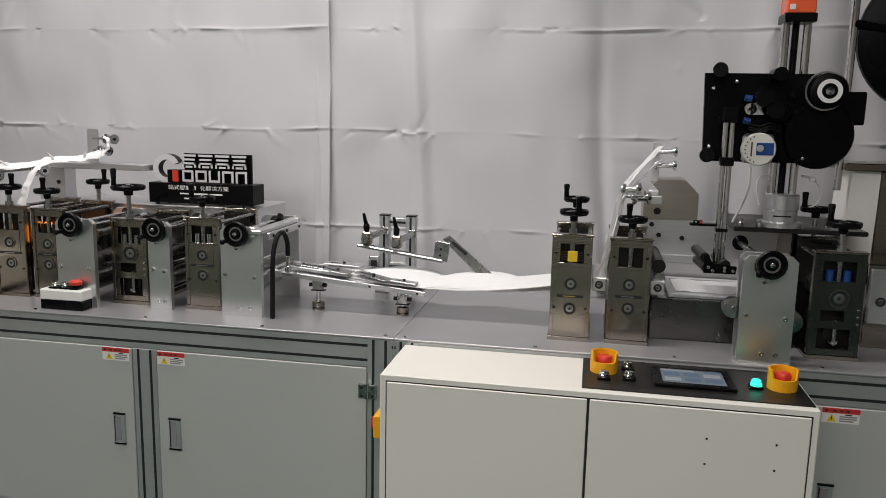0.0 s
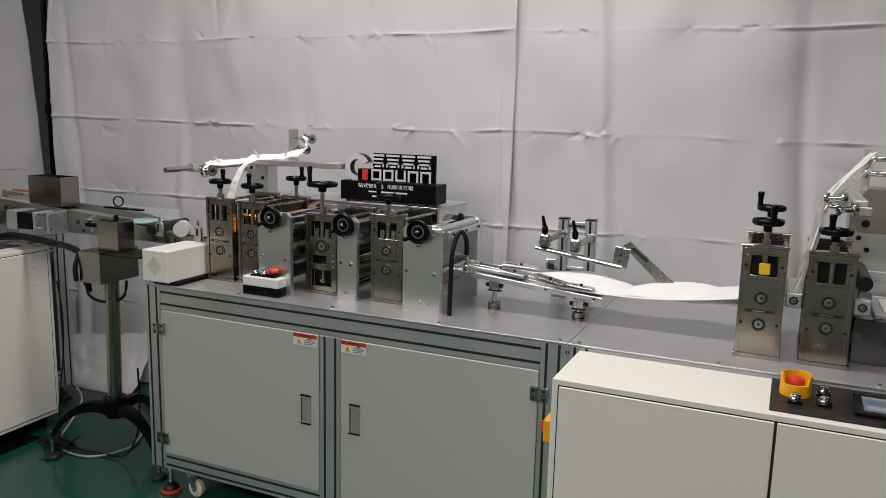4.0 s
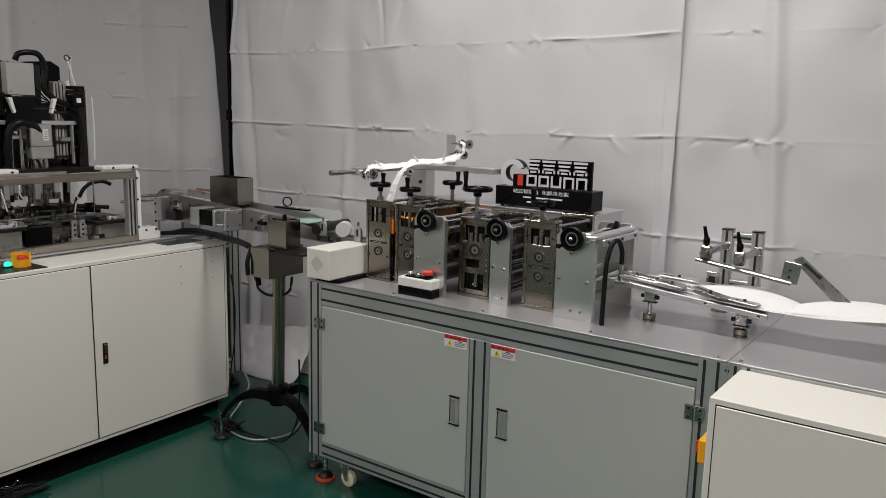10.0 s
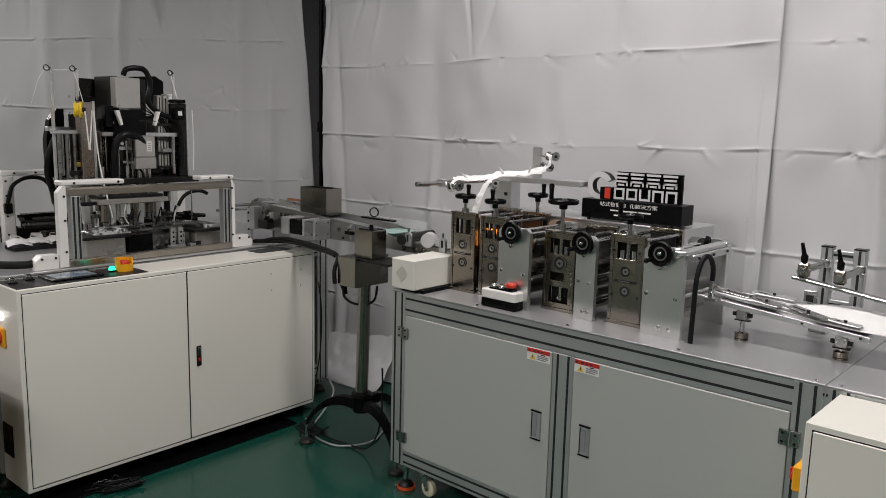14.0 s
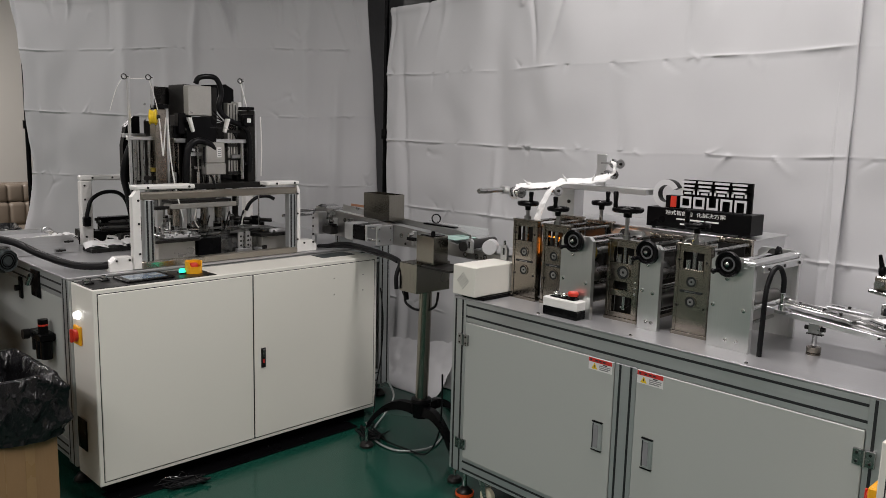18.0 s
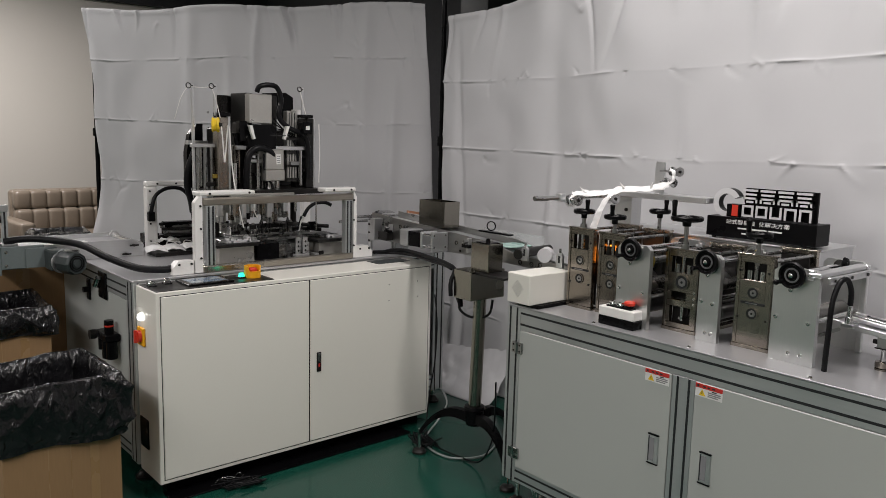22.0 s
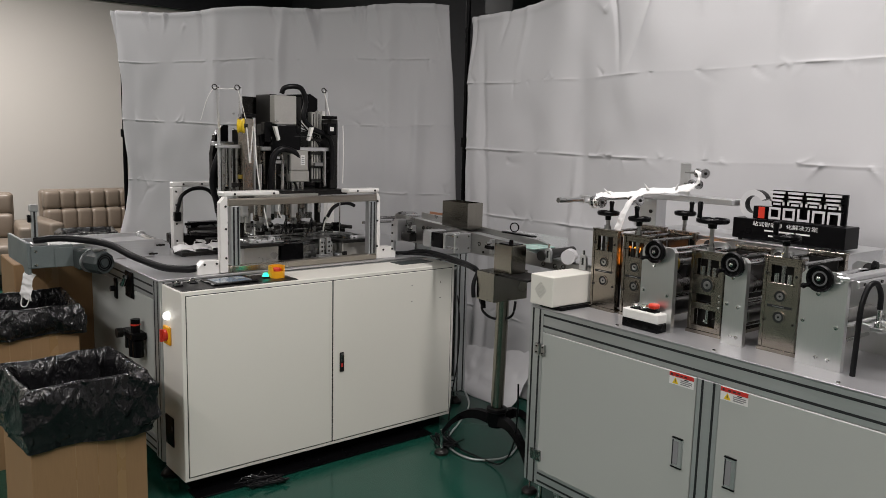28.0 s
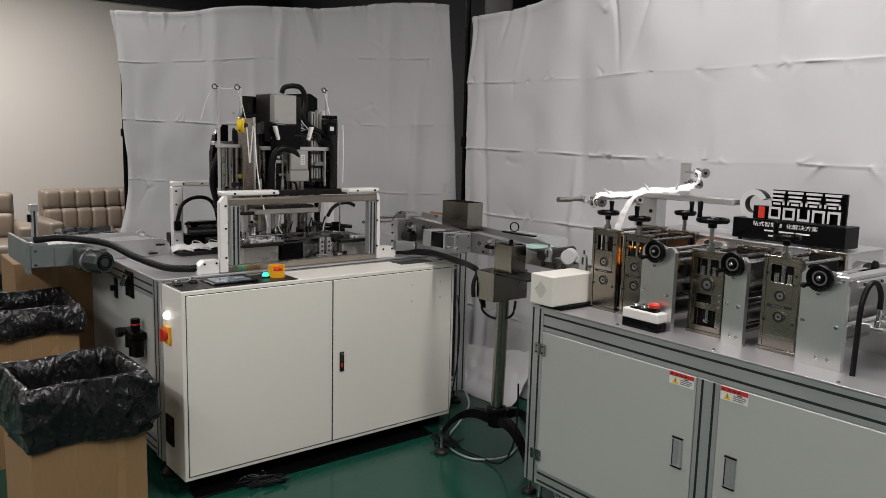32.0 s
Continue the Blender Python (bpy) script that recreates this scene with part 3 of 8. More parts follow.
def machine_table(name, x0, x1, posts, doors, handles, labels, label):
    t = thing(name, Matrix.Identity(4), label, "machine frame")
    zb = 0.122
    plate = box("table_plate", "top", t, (x0 + 0.0008, YF - 0.004, ZT - 0.006), (x1 - 0.0008, YB, ZT), 0.0015, "grey brushed metal table plate")
    n = int((x1 - x0) / 0.37)
    for k in range(n + 1):
        xb = x0 + 0.03 + (x1 - x0 - 0.06) * k / n
        Solid().lathe((xb, YF + 0.018, ZT), (0, 0, 1), [(0.0065, 0), (0.006, 0.003), (0.003, 0.0045)], 10).done("bolt", "chrome", plate, smooth=40)
    profile(t, (x0, YF, ZT - 0.096), (x1, YF + 0.05, ZT - 0.0065), 0, 0, "x", "top_rail", 2)
    profile(t, (x0, YF, zb), (x1, YF + 0.05, zb + 0.066), 0, 0, "x", "bottom_rail", 2)
    for a, b in posts:
        profile(t, (a, YF - 0.002, zb), (b, YF + 0.05, ZT - 0.007 if b - a < 0.079 else ZT - 0.0965), 0, 0, "z", "post", 2)
    for a, b in ((x0, x0 + 0.05), (x1 - 0.05, x1)):
        box("rear_post", "profile", t, (a, YB - 0.05, zb), (b, YB - 0.002, ZT - 0.0065), 0.002)
    for a in (x0, x1 - 0.05):
        box("side_rail", "profile", t, (a, YF + 0.051, ZT - 0.096), (a + 0.05, YB - 0.051, ZT - 0.0065), 0.002)
        box("side_rail", "profile", t, (a, YF + 0.051, zb), (a + 0.05, YB - 0.051, zb + 0.066), 0.002)
        box("side_panel", "door", t, (a + 0.02, YF + 0.051, zb + 0.066), (a + 0.026, YB - 0.051, ZT - 0.096), 0)
    box("back_panel", "door", t, (x0 + 0.051, YB - 0.03, zb), (x1 - 0.051, YB - 0.02, ZT - 0.01), 0)
    for (a, b, side), hd in zip(doors, handles):
        d = box("door", "door", t, (a + 0.002, YF - 0.005, zb + 0.067), (b - 0.002, YF + 0.012, ZT - 0.0975), 0.002, "pale grey painted steel cabinet door")
        recess_handle(d, hd[0], hd[1], 0.432, 0.536, YF - 0.005)
        if side:
            for z in (0.685, 0.25):
                hinge(d, a - 0.004 if side < 0 else b + 0.004, z, YF - 0.005)
    for x in (x0 + 0.045, x1 - 0.06):
        for y in (YF + 0.05, YB - 0.06):
            level_foot(t, x, y, zb)
            swivel_caster(t, x + 0.10, y + 0.01, zb)
    for x in labels:
        warning_label(x, 0.712)
    return t


machine_table("machine_table", -2.187, -0.553, [(-2.187, -2.112), (-1.409, -1.325), (-0.634, -0.558)],
              [(-2.112, -1.409, -1), (-1.325, -0.634, 1)], [(-1.482, -1.442), (-1.287, -1.247)], (-1.512, -1.320),
              "aluminium profile machine table with two pale grey doors on casters")
machine_table("machine_table", -0.553, 2.2, [(-0.548, -0.48), (0.52, 0.60), (1.30, 1.38), (2.125, 2.195)],
              [(0.60, 1.30, 1), (1.38, 2.125, 0)], [(0.643, 0.684), (2.03, 2.07)], (0.636,),
              "aluminium profile machine table with the control cabinet fixed to it")


def push_button(parent, x, y, z, cap="chrome", base=True):
    b = Solid().box((x - 0.017, y - 0.017, z), (x + 0.017, y + 0.017, z + 0.006), 0.002).done("button_base", "black", parent)
    Solid().lathe((x, y, z + 0.006), (0, 0, 1), [(0.0145, 0), (0.0145, 0.006), (0.012, 0.008), (0.0115, 0.014), (0.009, 0.016)]).done("button_cap", cap, b, smooth=40)
    return b


def guarded_stop(parent, x, y, z, face=1):
    """A red mushroom stop button inside an open yellow guard."""
    g = Solid()
    n, ro, ri, turn = 36, 0.036, 0.031, 180 if face > 0 else 0
    cols = []
    for k in range(n):
        d = 360 * k / n
        a = radians(d + turn)
        h = 0.030 if 35 < d < 145 else 0.052
        cols.append([g.bm.verts.new((x + r * math.cos(a), y + r * math.sin(a), z + e)) for r, e in ((ro, 0), (ro, h), (ri, h), (ri, 0.006))])
    for k in range(n):
        p, q = cols[k], cols[(k + 1) % n]
        for e in range(3):
            g.bm.faces.new((p[e], q[e], q[e + 1], p[e + 1]))
    g.bm.faces.new([c[3] for c in cols])
    g.bm.faces.new([c[0] for c in cols][::-1])
    gd = g.done("guard", "yellow", parent, "open yellow guard collar")
    s = Solid().lathe((x, y, z + 0.006), (0, 0, 1), [(0.011, 0), (0.011, 0.018), (0.020, 0.020), (0.0205, 0.030), (0.017, 0.036), (0.006, 0.038)]).done("stop_button", "red", gd, "red mushroom stop button", smooth=40)
    return s


def touch_screen(parent, x0, y0, x1, y1, z):
    s = box("screen_bezel", "black", parent, (x0, y0, z), (x1, y1, z + 0.008), 0.003)
    box("screen", "screen", s, (x0 + 0.022, y0 + 0.020, z + 0.0075), (x1 - 0.022, y1 - 0.018, z + 0.0086), 0, "dim grey touch screen")
    w, d = x1 - x0 - 0.044, y1 - y0 - 0.038
    for a, b, c, e, mat in ((0.03, 0.55, 0.86, 0.95, "ui_light"), (0.72, 0.97, 0.84, 0.96, "ui_blue"), (0.04, 0.30, 0.50, 0.74, "ui_blue"), (0.36, 0.62, 0.50, 0.74, "ui_blue"), (0.68, 0.95, 0.50, 0.74, "ui_light"), (0.04, 0.30, 0.12, 0.36, "ui_light"), (0.36, 0.62, 0.12, 0.36, "ui_blue"), (0.68, 0.95, 0.12, 0.36, "ui_blue")):
        box("screen_field", mat, s, (x0 + 0.022 + w * a, y0 + 0.020 + d * c, z + 0.0084), (x0 + 0.022 + w * b, y0 + 0.020 + d * e, z + 0.0090), 0)
    return s


def control_cabinet(m, w, d, z0, z1, seam, handle_u, label, margin=0.016, screws=()):
    """Sheet-steel cabinet along a table's front; x along its front, y into it."""
    c = thing("control_cabinet", m, label, "cabinet")
    box("body", "paint", c, (0, 0, z0), (w, d, z1), 0.003)
    # black sheet added to deepen the shade beneath the cabinet
    box("underside_shade", "blackpaint", c, (0.01, 0.012, z0 - 0.004), (w - 0.01, d, z0 - 0.0005), 0)
    for a, b in ((margin, seam), (seam, w - margin)):
        g = box("door_gap", "slot_shade", c, (a, -0.0008, z0 + margin), (b, 0.004, z1 - margin), 0)
        dr = box("door", "paint", c, (a + 0.0032, -0.0035, z0 + margin + 0.0032), (b - 0.0032, 0.003, z1 - margin - 0.0032), 0.002)
        if a >= seam:
            for u, z in screws:
                rod("screw", "dark", dr, (u, -0.0045, z), (u, -0.003, z), 0.003, seg=8)
            if handle_u:
                h = box("handle", "dark", dr, (handle_u - 0.012, -0.0085, 0.412), (handle_u + 0.012, -0.002, 0.505), 0.003, "slim black swing handle with a red mark")
                box("mark", "label_red", h, (handle_u - 0.005, -0.0092, 0.435), (handle_u + 0.004, -0.008, 0.452), 0)
                box("lever", "steel", h, (handle_u - 0.006, -0.011, 0.46), (handle_u + 0.006, -0.008, 0.50), 0.001)
    return c


cc = control_cabinet(pose(-0.518, 1.868, 0), 1.072, 0.272, 0.065, 0.838, 0.535, 0,
                     "cream white control cabinet with two doors and a sloping operator strip", screws=[(0.82, 0.745), (0.98, 0.745), (0.82, 0.68), (0.98, 0.68)])
pan = box("operator_panel", "dark", cc, (0.517, 0.020, 0.838), (1.066, 0.268, 0.841), 0.001, "dark brushed operator panel")
touch_screen(pan, 0.697, 0.072, 0.897, 0.217, 0.841)
guarded_stop(pan, 0.572, 0.165, 0.841)
guarded_stop(pan, 1.013, 0.135, 0.841)
push_button(pan, 0.572, 0.10, 0.841)
push_button(pan, 0.636, 0.19, 0.841)
push_button(pan, 0.636, 0.11, 0.841)
push_button(pan, 0.949, 0.125, 0.841, "green_lit")
sw = Solid().box((-0.022, 0.012, 0.652), (0, 0.077, 0.717), 0.004).done("rotary_switch", "yellow", cc, "yellow rotary mains switch")
Solid().lathe((-0.022, 0.044, 0.684), (-1, 0, 0), [(0.017, 0), (0.016, 0.006), (0.012, 0.008)]).done("knob", "red", sw, smooth=40)
box("lever", "red", sw, (-0.036, 0.040, 0.668), (-0.03, 0.048, 0.700), 0.002)

# ---- second machine, at right angles to the first ----
M2 = pose(-3.03, 1.031, 0, 0, 0, 91.73)
c2 = control_cabinet(M2, 1.425, 0.22, 0.065, 0.866, 0.70, 0.748, "cream white control cabinet of the earloop machine, with two doors",
                     screws=[(1.15, 0.78), (1.33, 0.78), (1.15, 0.70), (1.33, 0.70)])
p2 = box("operator_panel", "dark", c2, (0.006, 0.012, 0.866), (0.53, 0.20, 0.869), 0.001, "dark brushed operator panel")
touch_screen(p2, 0.155, 0.045, 0.358, 0.19, 0.869)
push_button(p2, 0.035, 0.13, 0.869)
push_button(p2, 0.108, 0.155, 0.869)
push_button(p2, 0.424, 0.115, 0.869, "green_lit")
guarded_stop(p2, 0.472, 0.105, 0.869)
lamp = Solid().lathe((0, 0.148, 0.744), (-1, 0, 0), [(0.017, 0), (0.017, 0.010), (0.014, 0.012), (0.013, 0.018), (0.008, 0.021)]).done("pilot_lamp", "white_lit", c2, "lit white pilot lamp", smooth=40)
s2 = Solid().box((-0.012, 0.118, 0.622), (0, 0.188, 0.700), 0.004).done("rotary_switch", "yellow", c2, "yellow rotary mains switch")
Solid().lathe((-0.012, 0.152, 0.662), (-1, 0, 0), [(0.026, 0), (0.024, 0.012), (0.018, 0.014)]).done("knob", "red", s2, smooth=40)
box("lever", "red", s2, (-0.036, 0.145, 0.636), (-0.024, 0.159, 0.69), 0.002)
vb = box("vent", "black", c2, (-0.006, 0.11, 0.18), (0, 0.20, 0.31), 0.003, "black louvred vent")

# black block and thin sheet stand in for the deep shadow under the cabinet
box("plinth_shade", "blackpaint", c2, (0.05, 0.062, 0.0), (1.40, 0.21, 0.0605), 0.001, "black block in place of the shade under the cabinet")
box("base_plate", "blackpaint", c2, (0.03, -0.047, 0.0), (1.27, 0.0615, 0.007), 0.001, "black sheet in place of the cabinet's shadow on the floor")
f2 = thing("earloop_machine_table", M2, "aluminium profile table with a steel plate for the earloop machine", "machine frame")
T2 = 0.882
box("table_plate", "top", f2, (-0.015, 0.221, T2 - 0.01), (1.72, 1.45, T2), 0.002)
for a, b in ((-0.01, 0.07), (1.635, 1.715)):
    for v0, v1 in ((0.224, 0.304), (1.36, 1.44)):
        profile(f2, (a, v0, 0.08), (b, v1, T2 - 0.0105), 0, 0, "z", "post", 2)
        level_foot(f2, (a + b) / 2, (v0 + v1) / 2, 0.08, False)
for z in (T2 - 0.0985, 0.085):
    profile(f2, (0.071, 0.226, z), (1.634, 0.30, z + 0.086), 0, 0, "x", "rail", 2)
    for a in (-0.006, 1.66):
        box("side_rail", "profile", f2, (a, 0.305, z), (a + 0.05, 1.359, z + 0.086), 0.002)
for a in (-0.004, 1.68):
    box("side_panel", "door", f2, (a, 0.305, 0.172), (a + 0.012, 1.359, T2 - 0.10), 0.001, "pale grey painted side panel")
box("back_panel", "door", f2, (0.071, 1.40, 0.172), (1.634, 1.41, T2 - 0.10), 0.001)
# thin near-black strips paint slot shade on the plain side rails and posts
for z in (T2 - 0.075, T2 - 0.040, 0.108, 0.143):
    box("rail_slot_shade", "slot_shade", f2, (-0.0072, 0.31, z - 0.004), (-0.004, 1.355, z + 0.004), 0)
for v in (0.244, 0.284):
    box("post_slot_shade", "slot_shade", f2, (-0.0112, v - 0.004, 0.085), (-0.008, v + 0.004, T2 - 0.012), 0)
# unseen black box added to keep light from passing under the table
box("light_block", "blackpaint", f2, (0.075, 0.34, 0.012), (1.63, 1.36, 0.084), 0.002)
box("front_skirt", "dark", f2, (0.071, 0.305, 0.085), (1.634, 0.31, T2 - 0.1), 0)

# ---- roller stands and adjuster units on the first machine ----
def handwheel(parent, pos, axis, r, crank=True, turn=0.0, ring_mark=True, hub=0.03):
    """A black handwheel with dished rim, hub and folding crank."""
    pos, axis = Vector(pos), Vector(axis).normalized()
    w = Solid().lathe(pos, axis, [(r * 0.26, -hub * 0.7), (r * 0.28, -0.004), (r * 0.9, -0.003), (r, 0.002), (r, 0.010), (r * 0.93, 0.0135), (r * 0.80, 0.0125), (r * 0.74, 0.006), (r * 0.36, 0.006), (r * 0.34, 0.011), (r * 0.22, 0.012)], 28).done("handwheel", "black", parent, "black plastic handwheel", smooth=35)
    if ring_mark:
        Solid().ring(pos + axis * 0.0062, axis, r * 0.56, r * 0.44, 0.002).done("dial_ring", "dial_grey", w)
    Solid().lathe(pos + axis * 0.011, axis, [(r * 0.17, 0), (r * 0.17, 0.004), (r * 0.07, 0.0055)], 12).done("centre_bolt", "chrome", w, smooth=40)
    if crank:
        q = axis.to_track_quat("Z", "Y").to_matrix()
        off = q @ Vector((math.cos(turn), math.sin(turn), 0)) * r * 0.80
        Solid().lathe(pos + off + axis * 0.010, axis, [(0.006, 0), (0.0085, 0.004), (0.0075, 0.02), (0.010, r * 0.95), (0.007, r * 1.05)], 14).done("crank", "black", w, smooth=40)
    return w


def boss(parent, x, y, z, r, axis=(0, -1, 0)):
    a = Vector(axis)
    b = Solid().ring((x, y, z), axis, r, r * 0.87, 0.003).done("bearing_ring", "nickel", parent, smooth=40)
    # near-black ring paints the shade in the recess round the shaft
    Solid().ring(Vector((x, y, z)) - a * 0.0005, axis, r * 0.88, r * 0.54, 0.0012).done("bearing_gap_shade", "slot_shade", b)
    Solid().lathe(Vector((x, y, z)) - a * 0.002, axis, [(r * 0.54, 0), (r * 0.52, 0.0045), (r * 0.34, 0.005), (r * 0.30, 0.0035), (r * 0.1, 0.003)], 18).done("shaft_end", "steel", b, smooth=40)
    # near-black disc paints the shade inside the centre hole
    Solid().rod(Vector((x, y, z)) + a * 0.0015, Vector((x, y, z)) + a * 0.0030, r * 0.17, seg=10).done("centre_hole_shade", "slot_shade", b)
    return b


def bolts(parent, pts, r=0.0055, axis=(0, -1, 0), mat="chrome"):
    for p in pts:
        Solid().lathe(p, axis, [(r, 0), (r, 0.004), (r * 0.55, 0.0045), (r * 0.5, 0.002)], 10).done("bolt", mat, parent, smooth=40)


def side_frame(w, h, y0, y1, openings, mat, parent, name):
    """An upright plate with rectangular openings right through it: openings as (x0, x1, z0, z1), in order of height."""
    s = Solid()
    z = 0.012
    for x0, x1, z0, z1 in openings:
        if z0 > z:
            s.box((0, y0, z), (w, y1, z0), 0.001)
        s.box((0, y0, z0), (x0, y1, z1), 0.001)
        s.box((x1, y0, z0), (w, y1, z1), 0.001)
        z = z1
    s.box((0, y0, z), (w, y1, h), 0.001)
    return s.done(name, mat, parent)


def roller_stand(x, y, w, h, depth, label, zs=(0.118, 0.188), variant="roll", wheel_r=0.042, wheel_h=0.065, turn=1.2, insert="", back_wheel=False, lid=True, back_turn=None, mat="nickel"):
    t = thing("roller_stand", pose(x, y, ZT), label, "roller stand", "roller stands on the line")
    box("foot_plate", "nickel", t, (-0.004, -0.004, 0), (w + 0.004, depth + 0.004, 0.012), 0.001)
    c = 0.024
    if variant == "roll":
        op = [(c, w - c, h - 0.078, h - 0.022)]
    else:
        op = [(c, w - c, 0.030, 0.088), (c + 0.004, w - c - 0.02, 0.110, 0.140), (c, w - c, h - 0.078, h - 0.022)]
    for y0, y1, nm in ((0, 0.02, "front_frame"), (depth - 0.02, depth, "rear_frame")):
        side_frame(w, h, y0, y1, op, mat, t, nm)
    if lid:
        for ya, yb in ((-0.003, 0.030), (depth - 0.030, depth + 0.003)):
            box("top_bar", "nickel", t, (-0.003, ya, h), (w + 0.003, yb, h + 0.006), 0.001)
        for xa in (0.004, w - 0.016):
            rod("tie_bar", "steel", t, (xa + 0.006, 0.03, h - 0.012), (xa + 0.006, depth - 0.03, h - 0.012), 0.006)
    for xa in (0, w - 0.011):
        box("edge_strip", mat, t, (xa, -0.003, 0.014), (xa + 0.011, -0.0002, h - 0.002), 0.001)
    zc = (zs[0] + zs[1]) / 2
    if variant == "roll":
        blk = box("bearing_block", "nickel", t, (c - 0.002, -0.0015, zc + 0.004), (w - c + 0.002, 0.002, h - 0.080), 0)
        box("gap", "slot_shade", t, (c - 0.004, -0.003, zc - 0.004), (w - c + 0.004, 0.001, zc + 0.004), 0)
        box("shim", "brass" if insert == "yellow" else "steel", t, (c + 0.014, -0.0042, zc - 0.0012), (w - c - 0.02, 0.001, zc + 0.0012), 0)
        for z in zs:
            boss(t, w / 2, -0.001 if z == zs[0] else -0.0017, z, 0.0205)
            Solid().rod((w / 2, 0.021, z), (w / 2, depth - 0.021, z), 0.033, seg=24).done("roller", "roller", t, smooth=40)
        bolts(t, [(0.012, -0.0005, z) for z in (0.10, h - 0.05)] + [(w - 0.012, -0.0005, z) for z in (0.10, h - 0.05)], 0.0042, mat="dark")
    else:
        boss(t, w / 2 + 0.004, -0.002, 0.175, 0.027)
        rod("jack_screw", "chrome", t, (w / 2 + 0.004, 0.010, 0.040), (w / 2 + 0.004, 0.010, 0.112), 0.006)
        Solid().lathe((w / 2 + 0.004, 0.010, 0.045), (0, 0, 1), [(0.012, 0), (0.012, 0.008)], 8).done("nut", "chrome", t)
        Solid().rod((w / 2 + 0.004, 0.021, 0.175), (w / 2 + 0.004, depth - 0.021, 0.175), 0.035, seg=24).done("roller", "steel", t, smooth=40)
        Solid().rod((w / 2, 0.021, 0.07), (w / 2, depth - 0.021, 0.07), 0.022, seg=20).done("roller", "dark", t, smooth=40)
        box("inner_block", "dark", t, (c + 0.002, 0.021, 0.09), (w - c - 0.002, 0.05, 0.11), 0.001)
        bolts(t, [(w - 0.010, -0.0005, z) for z in (0.105, 0.125, 0.145)], 0.004)
    # dark sheets added behind the windows paint the shaded inside of the stand
    box("inner_shade", "dark", t, (c - 0.012, 0.040, 0.016), (w - c + 0.012, 0.046, h - 0.012), 0)
    box("inner_shade", "dark", t, (c - 0.012, depth - 0.046, 0.016), (w - c + 0.012, depth - 0.040, h - 0.012), 0)
    # screw, spring stack and wheel
    ys = 0.010
    rod("screw", "steel", t, (w / 2, ys, h - 0.078), (w / 2, ys, h + wheel_h), 0.0075)
    Solid().rod((w / 2, ys, h + 0.006), (w / 2, ys, h + 0.020), 0.013, seg=6).done("lock_nut", "steel", t)
    if insert == "yellow":
        k = box("scale_plate", "label_yellow", t, (w / 2 - 0.012, -0.006, h - 0.073), (w / 2 + 0.016, 0.004, h - 0.043), 0.001, "yellow scale plate")
        for j in range(6):
            for a, b in ((c + 0.003, w / 2 - 0.013), (w / 2 + 0.017, w - c - 0.003)):
                Solid().box((a, 0.002, h - 0.073 + 0.005 * j), (b, 0.012, h - 0.0705 + 0.005 * j), 0).done("spring_washer", "dark", t)
    elif insert:
        for sx in (-1, 1):
            rod("spring", insert, t, (w / 2 + sx * 0.022, 0.012, h - 0.078), (w / 2 + sx * 0.022, 0.012, h - 0.048), 0.010)
    handwheel(t, (w / 2, ys, h + wheel_h), (0, 0, 1), wheel_r, True, turn, False)
    if back_wheel:
        yb = depth - 0.010
        rod("screw", "steel", t, (w / 2, yb, h - 0.078), (w / 2, yb, h + wheel_h + 0.01), 0.0075)
        handwheel(t, (w / 2, yb, h + wheel_h + 0.01), (0, 0, 1), wheel_r, True, turn + 1.0 if back_turn is None else back_turn, False)
    return t


def adjuster_unit(x, y, w, h, depth, wx, wz, label, wheel_r=0.040, rollers=()):
    """Two upright aluminium plates joined by rods, with a handwheel on a cross shaft."""
    t = thing("adjuster_unit", pose(x, y, ZT), label, "adjuster unit", "adjuster units on the line")
    ch = 0.014
    out = [(0, 0), (w, 0), (w, h - ch), (w - ch, h), (ch, h), (0, h - ch)]
    for y0, nm in ((0.018, "front_plate"), (depth, "rear_plate")):
        Solid().prism(out, (0, y0, 0), (1, 0, 0), (0, 0, 1), 0.018).done(nm, "alu_v", t)
    fy = 0
    bolts(t, [(0.015, fy, 0.135), (w - 0.022, fy, 0.130), (w * 0.46, fy, 0.030), (w * 0.72, fy, 0.029), (w * 0.40, fy, h - 0.068)], 0.0065)
    rod("cross_shaft", "chrome", t, (wx, -0.03, wz), (wx, depth - 0.02, wz), 0.009)
    handwheel(t, (wx, -0.020, wz), (0, -1, 0), wheel_r, False, hub=0.02)
    Solid().lathe((wx - wheel_r * 0.72, -0.028, wz - wheel_r * 0.55), (-0.3, -1, -0.1), [(0.008, 0), (0.006, 0.012), (0.009, 0.022), (0.005, 0.028)], 12).done("crank", "black", t, smooth=40)
    Solid().lathe((wx - 0.004, -0.001, wz - 0.006), (0, -1, 0), [(wheel_r * 0.92, 0), (wheel_r * 0.92, 0.005), (0.014, 0.006)], 24).done("dial", "steel", t, smooth=40)
    # bevel gears at the back of the shaft
    Solid().lathe((wx, depth - 0.05, wz), (0, 1, 0), [(0.010, 0), (0.022, 0.004), (0.018, 0.016), (0.010, 0.018)], 16).done("bevel_gear", "dark", t)
    for xa, za in ((0.02, h - 0.03), (w - 0.02, h - 0.022), (0.02, 0.135), (w - 0.022, 0.13), (w * 0.5, 0.06)):
        rod("tie_rod", "chrome", t, (xa, 0.018, za), (xa, depth - 0.018, za), 0.0065)
    for xa, za, r, mat in rollers:
        rl_ = rod("roller", "roller" if mat == "steel" else mat, t, (xa, 0.02, za), (xa, 0.062 if mat in ("white", "brass") else depth - 0.02, za), r, seg=24)
        rod("roller_shaft", "steel", rl_, (xa, 0.02, za), (xa, depth - 0.02, za), r * 0.42, seg=12)
    return t


